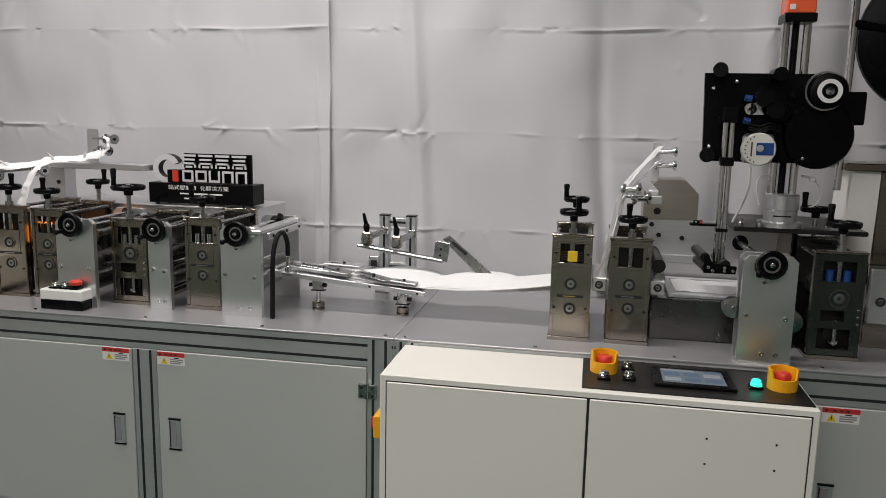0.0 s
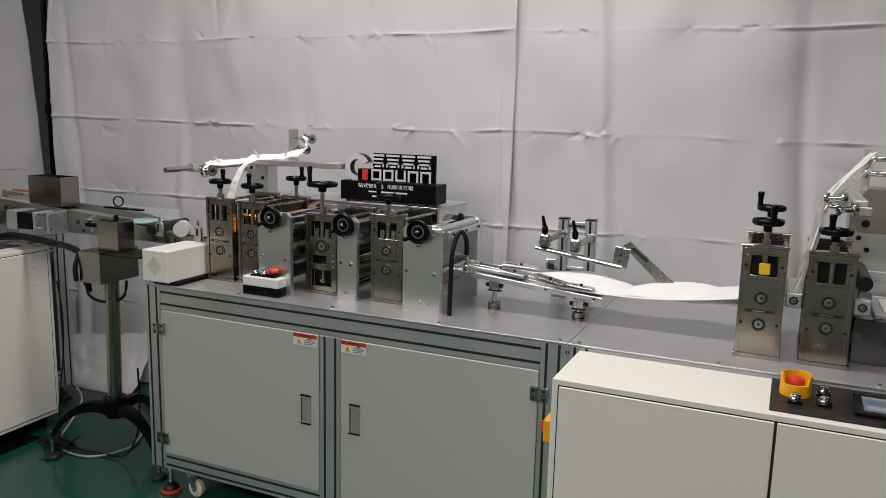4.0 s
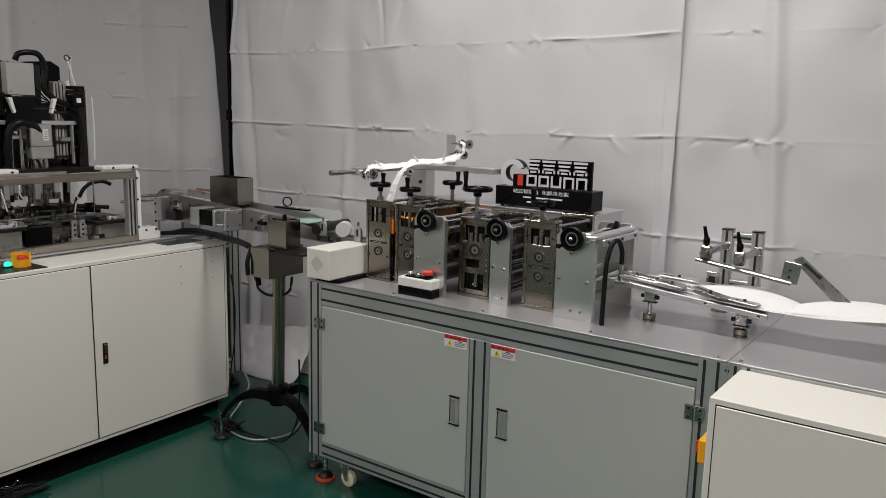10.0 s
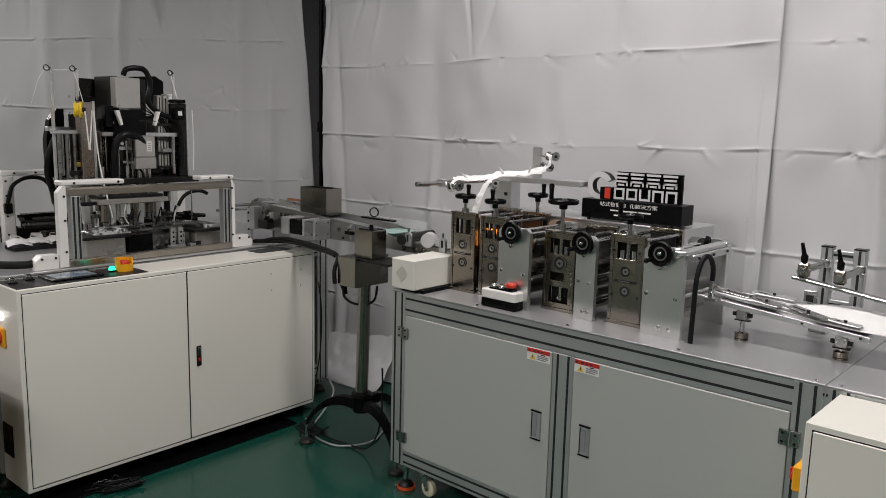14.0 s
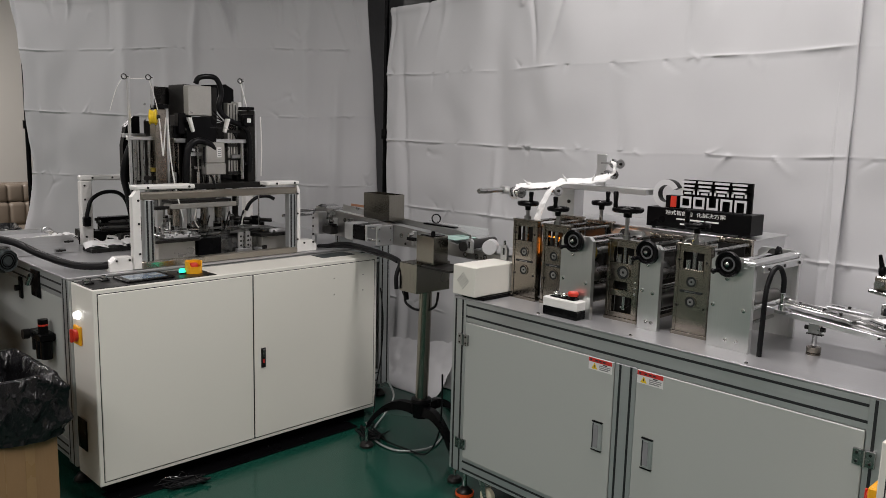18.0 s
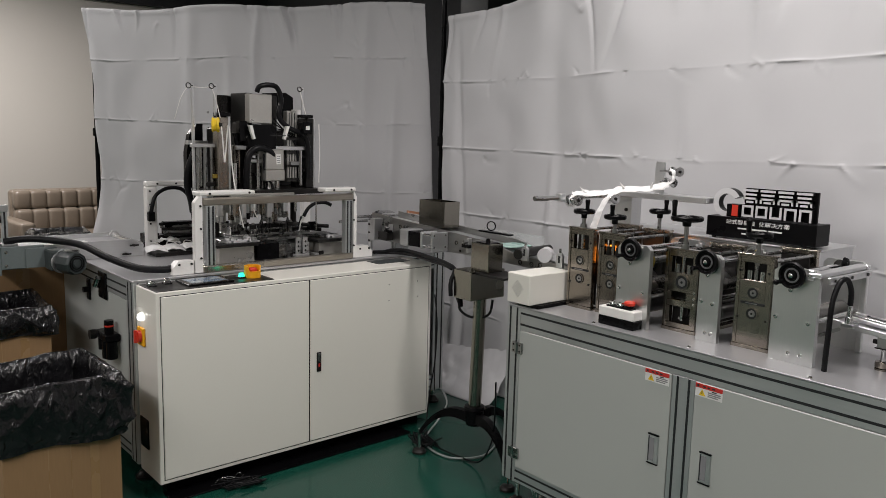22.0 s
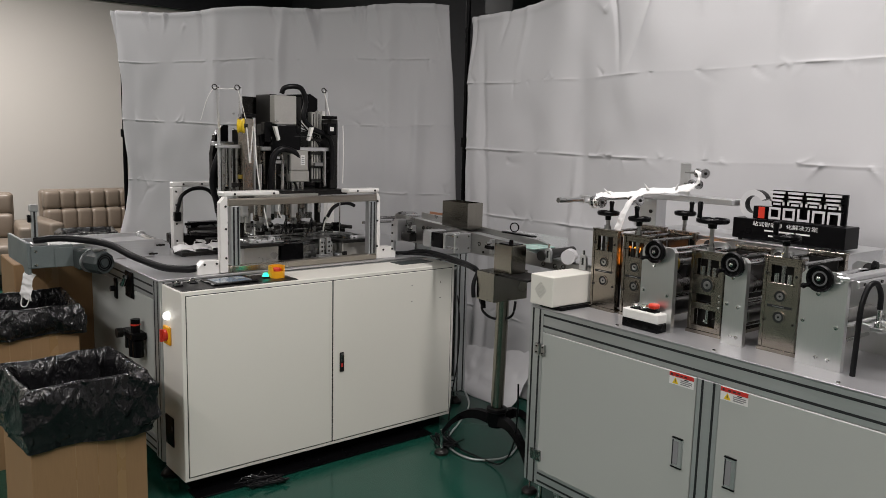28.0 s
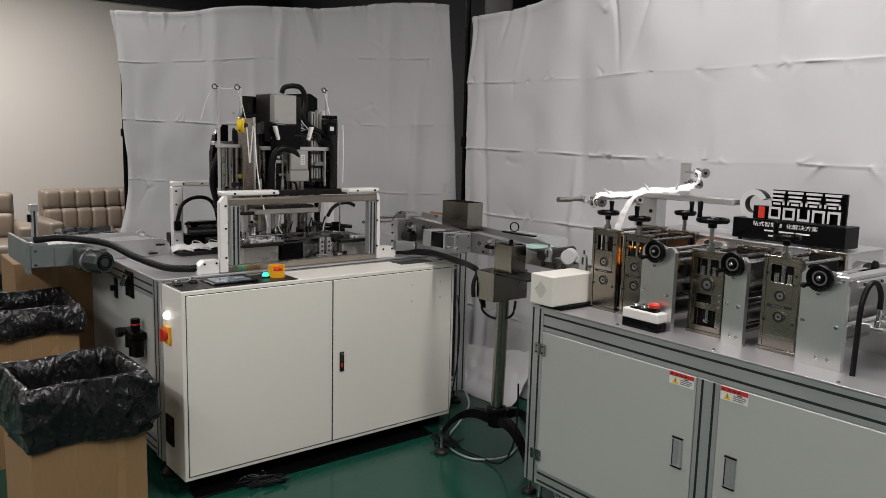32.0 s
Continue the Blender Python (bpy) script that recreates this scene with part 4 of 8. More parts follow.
D = 0.30
ND = "brushed nickel roller stand with a black handwheel on the table"
roller_stand(-2.026, 2.310, 0.122, 0.312, D, ND, (0.118, 0.190), turn=2.6, wheel_h=0.063)
roller_stand(-1.880, 2.316, 0.118, 0.306, D, ND, (0.118, 0.190), turn=1.9, wheel_h=0.060, back_wheel=True, insert="dark")
adjuster_unit(-1.722, 2.228, 0.137, 0.295, 0.335, 0.072, 0.279, "brushed aluminium adjuster unit with a small black handwheel", rollers=[(0.085, 0.235, 0.030, "brass"), (0.105, 0.155, 0.026, "steel"), (0.06, 0.07, 0.03, "steel")])
roller_stand(-1.577, 2.312, 0.130, 0.285, D, "brushed nickel slitting stand with open windows and black handwheel", variant="slit", wheel_r=0.055, wheel_h=0.105, turn=0.45, insert="steel")
adjuster_unit(-1.417, 2.270, 0.077, 0.292, 0.30, 0.038, 0.270, "narrow brushed aluminium adjuster unit with a small black handwheel", rollers=[(0.06, 0.10, 0.024, "steel"), (0.05, 0.19, 0.02, "steel")])
roller_stand(-1.305, 2.308, 0.121, 0.302, D, ND, (0.116, 0.183), turn=0.6, wheel_h=0.062, insert="chrome")
adjuster_unit(-1.157, 2.262, 0.137, 0.290, 0.335, 0.066, 0.271, "brushed aluminium adjuster unit with a small black handwheel", rollers=[(0.07, 0.13, 0.028, "steel")])
roller_stand(-0.107, 2.256, 0.1165, 0.312, D, "brushed nickel roller stand with yellow scale plate and black handwheels", (0.098, 0.172), turn=2.0, wheel_h=0.065, insert="yellow", back_wheel=True, back_turn=0.15)
roller_stand(0.060, 2.260, 0.1165, 0.308, D, ND, (0.108, 0.178), turn=1.2, wheel_h=0.055)
au = adjuster_unit(0.409, 2.160, 0.138, 0.298, 0.075, 0.065, 0.280, "brushed aluminium adjuster unit with a black handwheel on a long shaft", 0.039)
rod("long_shaft", "steel", au, (0.066, 0.05, 0.278), (0.050, 0.38, 0.278), 0.008)
Solid().lathe((0.052, 0.36, 0.278), (0, 1, 0), [(0.012, 0), (0.024, 0.005), (0.020, 0.018), (0.012, 0.02)], 18).done("bevel_gear", "black", au)
for xa, za in ((-0.012, 0.145), (0.142, 0.115)):
    fl = Solid().lathe((xa, 0.030, za), (0, 1, 0), [(0.010, 0), (0.029, 0.002), (0.029, 0.006), (0.012, 0.008), (0.012, 0.020), (0.029, 0.022), (0.029, 0.026), (0.010, 0.028)], 28).done("guide_spool", "steel", au, "grey flanged guide spool", smooth=35)
    rod("spool_shaft", "steel", fl, (xa, 0.019, za), (xa, 0.075, za), 0.006)
roller_stand(0.611, 2.255, 0.133, 0.300, D, "greenish grey steel slitting stand with a black handwheel", variant="slit", wheel_r=0.046, wheel_h=0.075, turn=-0.7, insert="blue", back_wheel=True, back_turn=0.2, mat="green_steel")

# heater between the first two stands
ht = thing("heater_block", pose(-1.899, 2.40, ZT), "glowing amber heater between two roller stands", "heater")
box("body", "dark", ht, (0.001, 0, 0), (0.017, 0.16, 0.185), 0.001)
box("glow", "amber_lit", ht, (-0.004, -0.05, 0.185), (0.020, 0.10, 0.245), 0.004, "glowing amber cover")
box("glow", "amber_lit", ht, (0.050, -0.062, 0.243), (0.078, -0.055, 0.262), 0.002)

# long cover box at the back, with the sign on it
gb = thing("gear_cover", pose(-2.03, 2.63, ZT), "long brushed steel gear cover behind the roller stands", "machine cover")
box("cover", "alu", gb, (0, 0, 0), (0.83, 0.27, 0.296), 0.003)
box("lid", "alu", gb, (-0.004, -0.006, 0.296), (0.838, 0.276, 0.302), 0.001)
bolts(gb, [(0.05 + 0.146 * k, 0.0, 0.27) for k in range(6)], 0.004, mat="dark")
box("window", "clear", gb, (0.70, -0.003, 0.245), (0.79, 0.0, 0.285), 0)


def sign_stand():
    t = thing("table_sign", pose(-1.634, 2.64, ZT + 0.302) @ Matrix.Diagonal((0.915, 1, 0.90, 1)), "black table sign with white raised lettering shapes and a red square", "sign")
    base = Solid().box((0, 0, 0.008), (0.456, 0.10, 0.091), 0.002).done("base", "blackpaint", t)
    for x in (0.03, 0.41):
        for y in (0.012, 0.088):
            rod("foot", "rubber", base, (x, y, 0), (x, y, 0.008), 0.008)
    z0 = 0.0922
    # ring with a gap
    cx, cz, ro, ri = 0.070, z0 + 0.056, 0.060, 0.037
    Solid().arc(cx, cz, ro, ri, radians(28), radians(318), 0.023, 0.055).done("ring_body", "black", t)
    Solid().arc(cx, cz, ro, ri, radians(28), radians(318), 0.0205, 0.0225).done("ring_face", "acrylic_white", t)
    box("square_body", "black", t, (0.078, 0.012, z0), (0.131, 0.055, z0 + 0.052), 0.001)
    box("red_square", "red", t, (0.102, 0.010, z0 + 0.004), (0.128, 0.012, z0 + 0.050), 0)
    # upper row: four blocks of strokes; lower row: five plain frames
    rows = []
    for k in range(4):
        x = 0.138 + k * 0.073
        rows += [(x, x + 0.062, z0 + 0.108, z0 + 0.117), (x + 0.004, x + 0.058, z0 + 0.092, z0 + 0.100), (x, x + 0.062, z0 + 0.076, z0 + 0.084),
                 (x, x + 0.008, z0 + 0.062, z0 + 0.084), (x + 0.054, x + 0.062, z0 + 0.062, z0 + 0.084), (x + 0.016, x + 0.046, z0 + 0.062, z0 + 0.070)]
    for k in range(5):
        x = 0.138 + k * 0.0585
        rows += [(x, x + 0.009, z0 + 0.004, z0 + 0.052), (x + 0.040, x + 0.049, z0 + 0.004, z0 + 0.052)]
        if k in (0, 1, 3, 4):
            rows += [(x + 0.009, x + 0.040, z0 + 0.043, z0 + 0.052)]
        if k in (0, 1, 2):
            rows += [(x + 0.009, x + 0.040, z0 + 0.004, z0 + 0.013)]
    for x0, x1, za, zb in rows:
        b = Solid().box((x0, 0.024, za), (x1, 0.055, zb), 0).done("stroke", "black", t)
        Solid().box((x0, 0.0225, za), (x1, 0.024, zb), 0).done("stroke_face", "acrylic_white", b)
    box("back_rail", "black", t, (0.135, 0.045, z0), (0.43, 0.056, z0 + 0.12), 0.001)
    # lettering on the base
    text = bpy.data.curves.new("sign_text", "FONT")
    text.body, text.size, text.extrude = "站式智能自  化解决方案", 0.030, 0.0004
    dg = new("sign_text_curve", text)
    mesh = bpy.data.meshes.new_from_object(dg.evaluated_get(bpy.context.evaluated_depsgraph_get()))
    bpy.data.objects.remove(dg)
    mesh.materials.clear()
    mesh.materials.append(M["label"])
    wd = max((v.co.x for v in mesh.vertices), default=1)
    ob = new("lettering", mesh)
    ob.parent, ob.matrix_basis = t, pose(0.088, -0.0006, 0.066, 90) @ Matrix.Diagonal((min(1.0, 0.265 / max(wd, 0.01)), 0.68, 1, 1))
    for a, b, z, h in ((0.140, 0.178, 0.046, 0.006), (0.200, 0.262, 0.046, 0.006), (0.270, 0.325, 0.046, 0.006), (0.158, 0.205, 0.026, 0.006), (0.245, 0.292, 0.026, 0.006)):
        box("text_bar", "label", t, (a, -0.0008, z), (b, 0, z + h), 0)
    return t


sign_stand()

# ---- strip feeder over the first stands ----
fd = thing("strip_feeder", pose(-2.06, 0, 0), "aluminium strip feeder arm with guide spools and white strip", "strip feeder")
box("beam", "alu", fd, (-0.045, 2.625, 1.278), (0.425, 2.71, 1.300), 0.002)
box("column", "alu", fd, (-0.03, 2.632, ZT + 0.3025), (0.080, 2.70, 1.2775), 0.002)
bolts(fd, [(0.0, 2.632, 1.19), (0.055, 2.632, 1.225)], 0.008, mat="dark")
box("bracket", "alu", fd, (0.168, 2.655, 1.3005), (0.214, 2.663, 1.428), 0.002)


def spool(parent, p, axis, r=0.020, ln=0.035, mat="chrome"):
    a = Vector(axis).normalized()
    s = Solid().lathe(p, axis, [(r, 0), (r, 0.004), (r * 0.5, 0.006), (r * 0.5, ln - 0.006), (r, ln - 0.004), (r, ln)], 20).done("spool", mat, parent, smooth=35)
    Solid().lathe(Vector(p) + a * (ln - 0.001), axis, [(r * 0.3, 0), (r * 0.3, 0.004), (r * 0.1, 0.005)], 10).done("spool_bolt", "dark", s)
    return s


for xx, zz in ((0.262, 1.392), (0.236, 1.348)):
    rod("spool_pin", "steel", fd, (0.19, 2.659, zz), (xx - 0.012, 2.659, zz), 0.005)
    spool(fd, (xx - 0.015, 2.658, zz), (1, -0.45, 0), 0.0185, 0.055)
rod("arm_rod", "steel", fd, (0.0, 2.16, 1.280), (0.0, 2.64, 1.280), 0.008)
rod("arm_tip", "steel", fd, (0.0, 2.14, 1.2803), (0.0, 2.21, 1.279), 0.010)
box("arm_block", "alu", fd, (-0.015, 2.27, 1.266), (0.015, 2.30, 1.296), 0.002)
for yy in (2.33, 2.56):
    spool(fd, (0.012, yy, 1.272), (1, -0.2, 0), 0.022, 0.05)


def strip(parent, pts, width, across, name="white_strip", wave=0.004, seed=1, mat="web", label=""):
    """A soft strip through pts, width along across, slightly crumpled."""
    P = [Vector(p) for p in pts]
    line = []
    for i in range(len(P) - 1):
        a, b, c, d = P[max(i - 1, 0)], P[i], P[i + 1], P[min(i + 2, len(P) - 1)]
        for k in range(8):
            t = k / 8
            line.append(0.5 * ((2 * b) + (c - a) * t + (2 * a - 5 * b + 4 * c - d) * t * t + (3 * b - a - 3 * c + d) * t ** 3))
    line.append(P[-1])
    bm = bmesh.new()
    ac, n = Vector(across).normalized(), 6
    rows = []
    for i, p in enumerate(line):
        d = (line[min(i + 1, len(line) - 1)] - line[max(i - 1, 0)]).normalized()
        up = d.cross(ac).normalized()
        f = i / (len(line) - 1)
        wd = width(f) if callable(width) else width
        rows.append([bm.verts.new(p + ac * wd * (k / n - 0.5) + up * wave * noise.noise((i * 0.24 + seed, k * 0.55, seed))) for k in range(n + 1)])
    for a, b in zip(rows, rows[1:]):
        for k in range(n):
            bm.faces.new((a[k], a[k + 1], b[k + 1], b[k]))
    r = bmesh.ops.extrude_face_region(bm, geom=bm.faces[:])
    for v in r["geom"]:
        if isinstance(v, bmesh.types.BMVert):
            v.co.z += 0.0012
    s = Solid()
    s.bm.free()
    s.bm = bm
    return s.done(name, mat, parent, label, smooth=70)


strip(fd, [(0.262, 2.62, 1.405), (0.285, 2.615, 1.375), (0.268, 2.61, 1.346), (0.235, 2.61, 1.334), (0.172, 2.575, 1.318), (0.115, 2.53, 1.317), (0.082, 2.48, 1.302), (0.045, 2.42, 1.296), (0.022, 2.37, 1.297), (0.012, 2.335, 1.290)], 0.042, (0.5, -0.75, -0.45), wave=0.010, seed=4)
strip(fd, [(0.012, 2.342, 1.290), (0.010, 2.318, 1.278), (0.012, 2.318, 1.258), (0.016, 2.332, 1.244)], 0.024, (1, 0.3, 0), wave=0.004, seed=9)
strip(fd, [(0.112, 2.47, 1.302), (0.098, 2.445, 1.278), (0.086, 2.428, 1.240), (0.078, 2.415, 1.200), (0.073, 2.405, 1.165), (0.069, 2.400, 1.132)], lambda f: 0.020 + 0.014 * f, (1, 0.10, 0), wave=0.004, seed=6)
for a, b in (((0.03, 2.40, 1.298), (0.022, 2.37, 1.322)), ((0.115, 2.53, 1.318), (0.108, 2.51, 1.344)), ((0.20, 2.59, 1.325), (0.215, 2.58, 1.350))):
    Solid().rod(a, b, 0.006, 0.001, 8).done("frayed_end", "web", fd)

# ---- remote stop box, speaker housing ----
eb = thing("push_button_box", pose(-1.757, 2.178, ZT), "white and black button box with a red stop button", "button box")
box("lower_case", "black", eb, (0, 0, 0), (0.154, 0.058, 0.032), 0.003)
uc = box("upper_case", "white", eb, (0, 0, 0.0325), (0.154, 0.058, 0.066), 0.003)
for x in (0.040, 0.077):
    push_button(uc, x, 0.029, 0.066)
push_button(uc, 0.114, 0.029, 0.066, "black")
Solid().lathe((0.114, 0.029, 0.078), (0, 0, 1), [(0.011, 0), (0.019, 0.004), (0.020, 0.013), (0.016, 0.018), (0.005, 0.019)]).done("stop_button", "red", uc, "red mushroom stop button", smooth=40)

sp = thing("ivory_housing", pose(-2.165, 2.115, 0.868), "ivory steel housing with a pattern of small vent holes", "housing")
box("case", "paint", sp, (0, 0, 0), (0.122, 0.235, 0.118), 0.003)
box("mount", "black", sp, (0.020, 0.036, -0.0145), (0.137, 0.228, -0.0005), 0.001)
vh = Solid()
for i in range(7):
    for j in range(7):
        u, v = 0.057 + 0.0049 * (i - j), 0.028 + 0.0052 * (i + j)
        vh.rod((u, -0.0006, v), (u, 0.001, v), 0.0018, seg=8)
tagged(vh.done("vent_holes", "ink", sp), kind="stuff")
box("side_latch", "steel", sp, (0.122, 0.212, 0.035), (0.126, 0.230, 0.075), 0.001)

# ---- folding ramp, web, clamp fixture ----
hz_ = thing("vacuum_hose_unit", pose(-1.02, 2.262, ZT), "aluminium cross rail with a black rubber hose hanging from it", "hose unit")
box("cross_rail", "alu", hz_, (-0.030, -0.014, 0.262), (-0.012, 0.01, 0.292), 0.002)
box("long_rail", "alu", hz_, (-0.028, -0.016, 0.272), (0.010, 0.31, 0.284), 0.002)
Solid().box((-0.008, 0.30, 0.0), (0.010, 0.318, 0.285), 0.002).done("rear_plate", "alu_v", hz_)
box("upper_rail", "alu", hz_, (0.012, 0.02, 0.250), (0.022, 0.30, 0.272), 0.002)
for yy in (0.05, 0.16, 0.27):
    rod("rail_screw", "dark", hz_, (0.021, yy, 0.261), (0.026, yy, 0.261), 0.005, seg=8)
Solid().lathe((-0.055, 0.27, 0.285), (1, 0, 0), [(0.012, 0), (0.020, 0.004), (0.017, 0.014), (0.010, 0.016)], 16).done("bevel_gear", "black", hz_)
rod("rail_bolt", "chrome", hz_, (-0.021, -0.020, 0.276), (-0.021, -0.012, 0.276), 0.006)
rod("rail_bolt", "chrome", hz_, (0.000, 0.295, 0.278), (0.012, 0.295, 0.278), 0.006)
hose("hose", "rubber", hz_, [(0.036, 0.0, 0.0), (0.036, 0.005, 0.10), (0.037, 0.01, 0.20), (0.041, 0.035, 0.258), (0.050, 0.062, 0.268), (0.056, 0.082, 0.235), (0.054, 0.09, 0.190)], 0.008)
Solid().lathe((0.054, 0.09, 0.135), (0, 0, 1), [(0.010, 0), (0.010, 0.018), (0.007, 0.02), (0.007, 0.052)], 14).done("nozzle", "chrome", hz_, smooth=40)
box("nozzle_block", "steel", hz_, (0.036, 0.078, 0.124), (0.074, 0.118, 0.135), 0.002)

rp = thing("folding_ramp", pose(-1.0, 2.39, 0), "aluminium folding guide ramp on two knurled levelling feet", "folding guide")
sl = math.atan2(-0.043, 0.50)
tilt = Matrix.Translation((0, 0, 0.984)) @ Matrix.Rotation(-sl, 4, "Y")


def on_ramp(name, mat, p0, p1, bev=0.001, turn=0, label=""):
    ob = Solid().box(p0, p1, bev).done(name, mat, rp, label)
    c = (Vector(p0) + Vector(p1)) / 2
    ob.matrix_basis = tilt @ Matrix.Translation(c) @ Matrix.Rotation(radians(turn), 4, "Z") @ Matrix.Translation(-c)
    return ob


on_ramp("base_plate", "alu", (-0.02, 0.0, -0.012), (0.475, 0.165, -0.004))
on_ramp("side_rail", "alu", (-0.03, -0.006, -0.018), (0.488, 0.006, -0.001))
on_ramp("side_rail", "alu", (-0.03, 0.16, -0.018), (0.35, 0.172, -0.001))
for y0, y1 in ((0.030, 0.044), (0.060, 0.066), (0.096, 0.110)):
    on_ramp("guide_bar", "chrome" if y1 - y0 < 0.01 else "alu", (0.0, y0, 0.001), (0.215, y1, 0.012), turn=-1)
on_ramp("cover_strip", "steel", (0.03, 0.046, 0.0135), (0.13, 0.095, 0.0155), turn=-2)
on_ramp("slot_hole", "slot_shade", (0.05, 0.066, 0.0156), (0.11, 0.074, 0.0160), 0, turn=-2)
for x in (0.045, 0.118):
    on_ramp("cap_screw", "dark", (x - 0.004, 0.066, 0.0161), (x + 0.004, 0.074, 0.0200), 0.001)
for x0, y0 in ((0.02, 0.012), (0.30, 0.010), (0.46, 0.012)):
    on_ramp("rail_screw", "dark", (x0, -0.008, -0.012), (x0 + 0.008, -0.006, -0.006), 0)
for x0, x1, y0, y1, tn in ((0.130, 0.230, 0.000, 0.062, -8), (0.235, 0.375, 0.004, 0.056, -24), (0.37, 0.455, -0.006, 0.036, -3), (0.10, 0.23, 0.118, 0.168, 14), (0.25, 0.36, 0.125, 0.172, 10)):
    f = on_ramp("folding_plate", "steel" if tn < -5 else "alu", (x0, y0, 0.018), (x1, y1, 0.021), 0.001, tn)
    Solid().lathe(((x0 + x1) / 2, (y0 + y1) / 2, 0.021), (0, 0, 1), [(0.005, 0), (0.005, 0.006), (0.003, 0.007)], 8).done("screw", "dark", f)
    Solid().box((x0 + 0.015, (y0 + y1) / 2 - 0.004, 0.0211), ((x0 + x1) / 2 - 0.012, (y0 + y1) / 2 + 0.004, 0.0216), 0).done("slot_hole", "slot_shade", f)
for x, y, zt in ((0.112, 0.035, 0.965), (0.404, 0.038, 0.935)):
    ft = Solid().lathe((x, y, ZT), (0, 0, 1), [(0.021, 0), (0.021, 0.005), (0.018, 0.006), (0.021, 0.008), (0.021, 0.024), (0.010, 0.027)], 18).done("levelling_foot", "nickel", rp, "knurled steel levelling foot", smooth=30)
    rod("stud", "chrome", ft, (x, y, ZT + 0.025), (x, y, zt - 0.03), 0.0075)
    Solid().rod((x - 0.030, y - 0.004, zt - 0.030), (x + 0.030, y - 0.004, zt - 0.030), 0.007, seg=10).done("clevis_pin", "dark", ft)
    box("clevis", "dark", ft, (x - 0.024, y - 0.010, zt - 0.050), (x + 0.024, y + 0.010, zt - 0.046), 0.001)
    box("stud_block", "steel", ft, (x - 0.017, y - 0.014, zt - 0.045), (x + 0.017, y + 0.014, zt - 0.012), 0.002)

wb = thing("mask_web", pose(0, 0, 0), "white nonwoven fabric web running from the folding ramp to the rollers", "fabric web")


def web_sheet(name, x0, x1, front, back, zf, label=""):
    bm = bmesh.new()
    n, k = 40, 14
    rows = []
    for i in range(n + 1):
        f = i / n
        x = x0 + (x1 - x0) * f
        rows.append([bm.verts.new((x, front(f) + (back(f) - front(f)) * j / k, zf(f, j / k))) for j in range(k + 1)])
    for a, b in zip(rows, rows[1:]):
        for j in range(k):
            bm.faces.new((a[j], a[j + 1], b[j + 1], b[j]))
    r = bmesh.ops.extrude_face_region(bm, geom=bm.faces[:])
    for v in r["geom"]:
        if isinstance(v, bmesh.types.BMVert):
            v.co.z += 0.0012
    s = Solid()
    s.bm.free()
    s.bm = bm
    return s.done(name, "web", wb, label, smooth=70)


# lower, flat layer and the two bulged side folds
lower = web_sheet("lower_layer", -0.985, -0.10, lambda f: 2.392 + 0.155 * max(0, 0.40 - f) - 0.010 * f, lambda f: 2.545 - 0.11 * max(0, 0.30 - f) + 0.02 * f,
                  lambda f, s: 0.953 + 0.034 * max(0, (0.52 - f) / 0.52) ** 1.2 + 0.034 * max(0, (f - 0.62) / 0.36) ** 1.7 + 0.005 * math.sin(9 * f) * s)
PITCH = 0.33


def bulge(c):
    """One mask-shaped bulge of the upper layer, centred at c along the line."""
    return web_sheet("bulged_fold", c - 0.20, c + 0.20, lambda f: 2.405 + 0.006 * math.sin(3.1 * f), lambda f: 2.500 + 0.085 * math.sin(math.pi * f) ** 0.7,
                     lambda f, s: 0.9535 + 0.042 * math.sin(math.pi * f) ** 0.9 * math.sin(math.pi * 0.84 * s) ** 0.9 + 0.003 * math.sin(7 * f + 3 * s))


bulges = [bulge(c) for c in (0.06, -0.27, -0.62)]

cl = thing("clamp_fixture", pose(0, 0, 0), "aluminium clamp fixture with black lever handles and flat guide bar", "clamp fixture")
for x in (-0.745, -0.645):
    p = profile(cl, (x - 0.018, 2.73, ZT), (x + 0.018, 2.766, 1.138), 0, 0, "z", "post", 1)
    box("end_cap", "black", p, (x - 0.019, 2.729, 1.138), (x + 0.019, 2.767, 1.142), 0.001)
    box("foot_block", "steel", p, (x - 0.026, 2.70, ZT), (x + 0.026, 2.73, ZT + 0.03), 0.002)
profile(cl, (-0.727, 2.735, 1.10), (-0.663, 2.765, 1.13), 0, 0, "x", "cross_piece", 1)
profile(cl, (-0.727, 2.735, 0.935), (-0.663, 2.765, 0.965), 0, 0, "x", "cross_piece", 1)
for x0, x1, z in ((-0.745, -0.737, 1.088), (-0.640, -0.632, 1.080)):
    r = rod("arm", "steel", cl, (x1, 2.73, z), (x0, 2.475, z), 0.011)
    cb = Solid().box((x0 - 0.017, 2.50, z - 0.022), (x0 + 0.017, 2.525, z + 0.022), 0.005).done("clamp_block", "nickel", r)
    Solid().lathe((x0 - 0.002, 2.512, z + 0.02), (0, 0, 1), [(0.005, 0), (0.010, 0.006), (0.011, 0.024), (0.007, 0.03)], 14).done("lever_hub", "black", cb, smooth=40)
    Solid().rod((x0 - 0.002, 2.512, z + 0.040), (x0 - 0.010, 2.505, z + 0.085), 0.008, 0.005, 12).done("lever", "black", cb, smooth=40)
    box("collar", "chrome", r, (x1 - 0.014, 2.70, z - 0.014), (x1 + 0.014, 2.728, z + 0.014), 0.003)
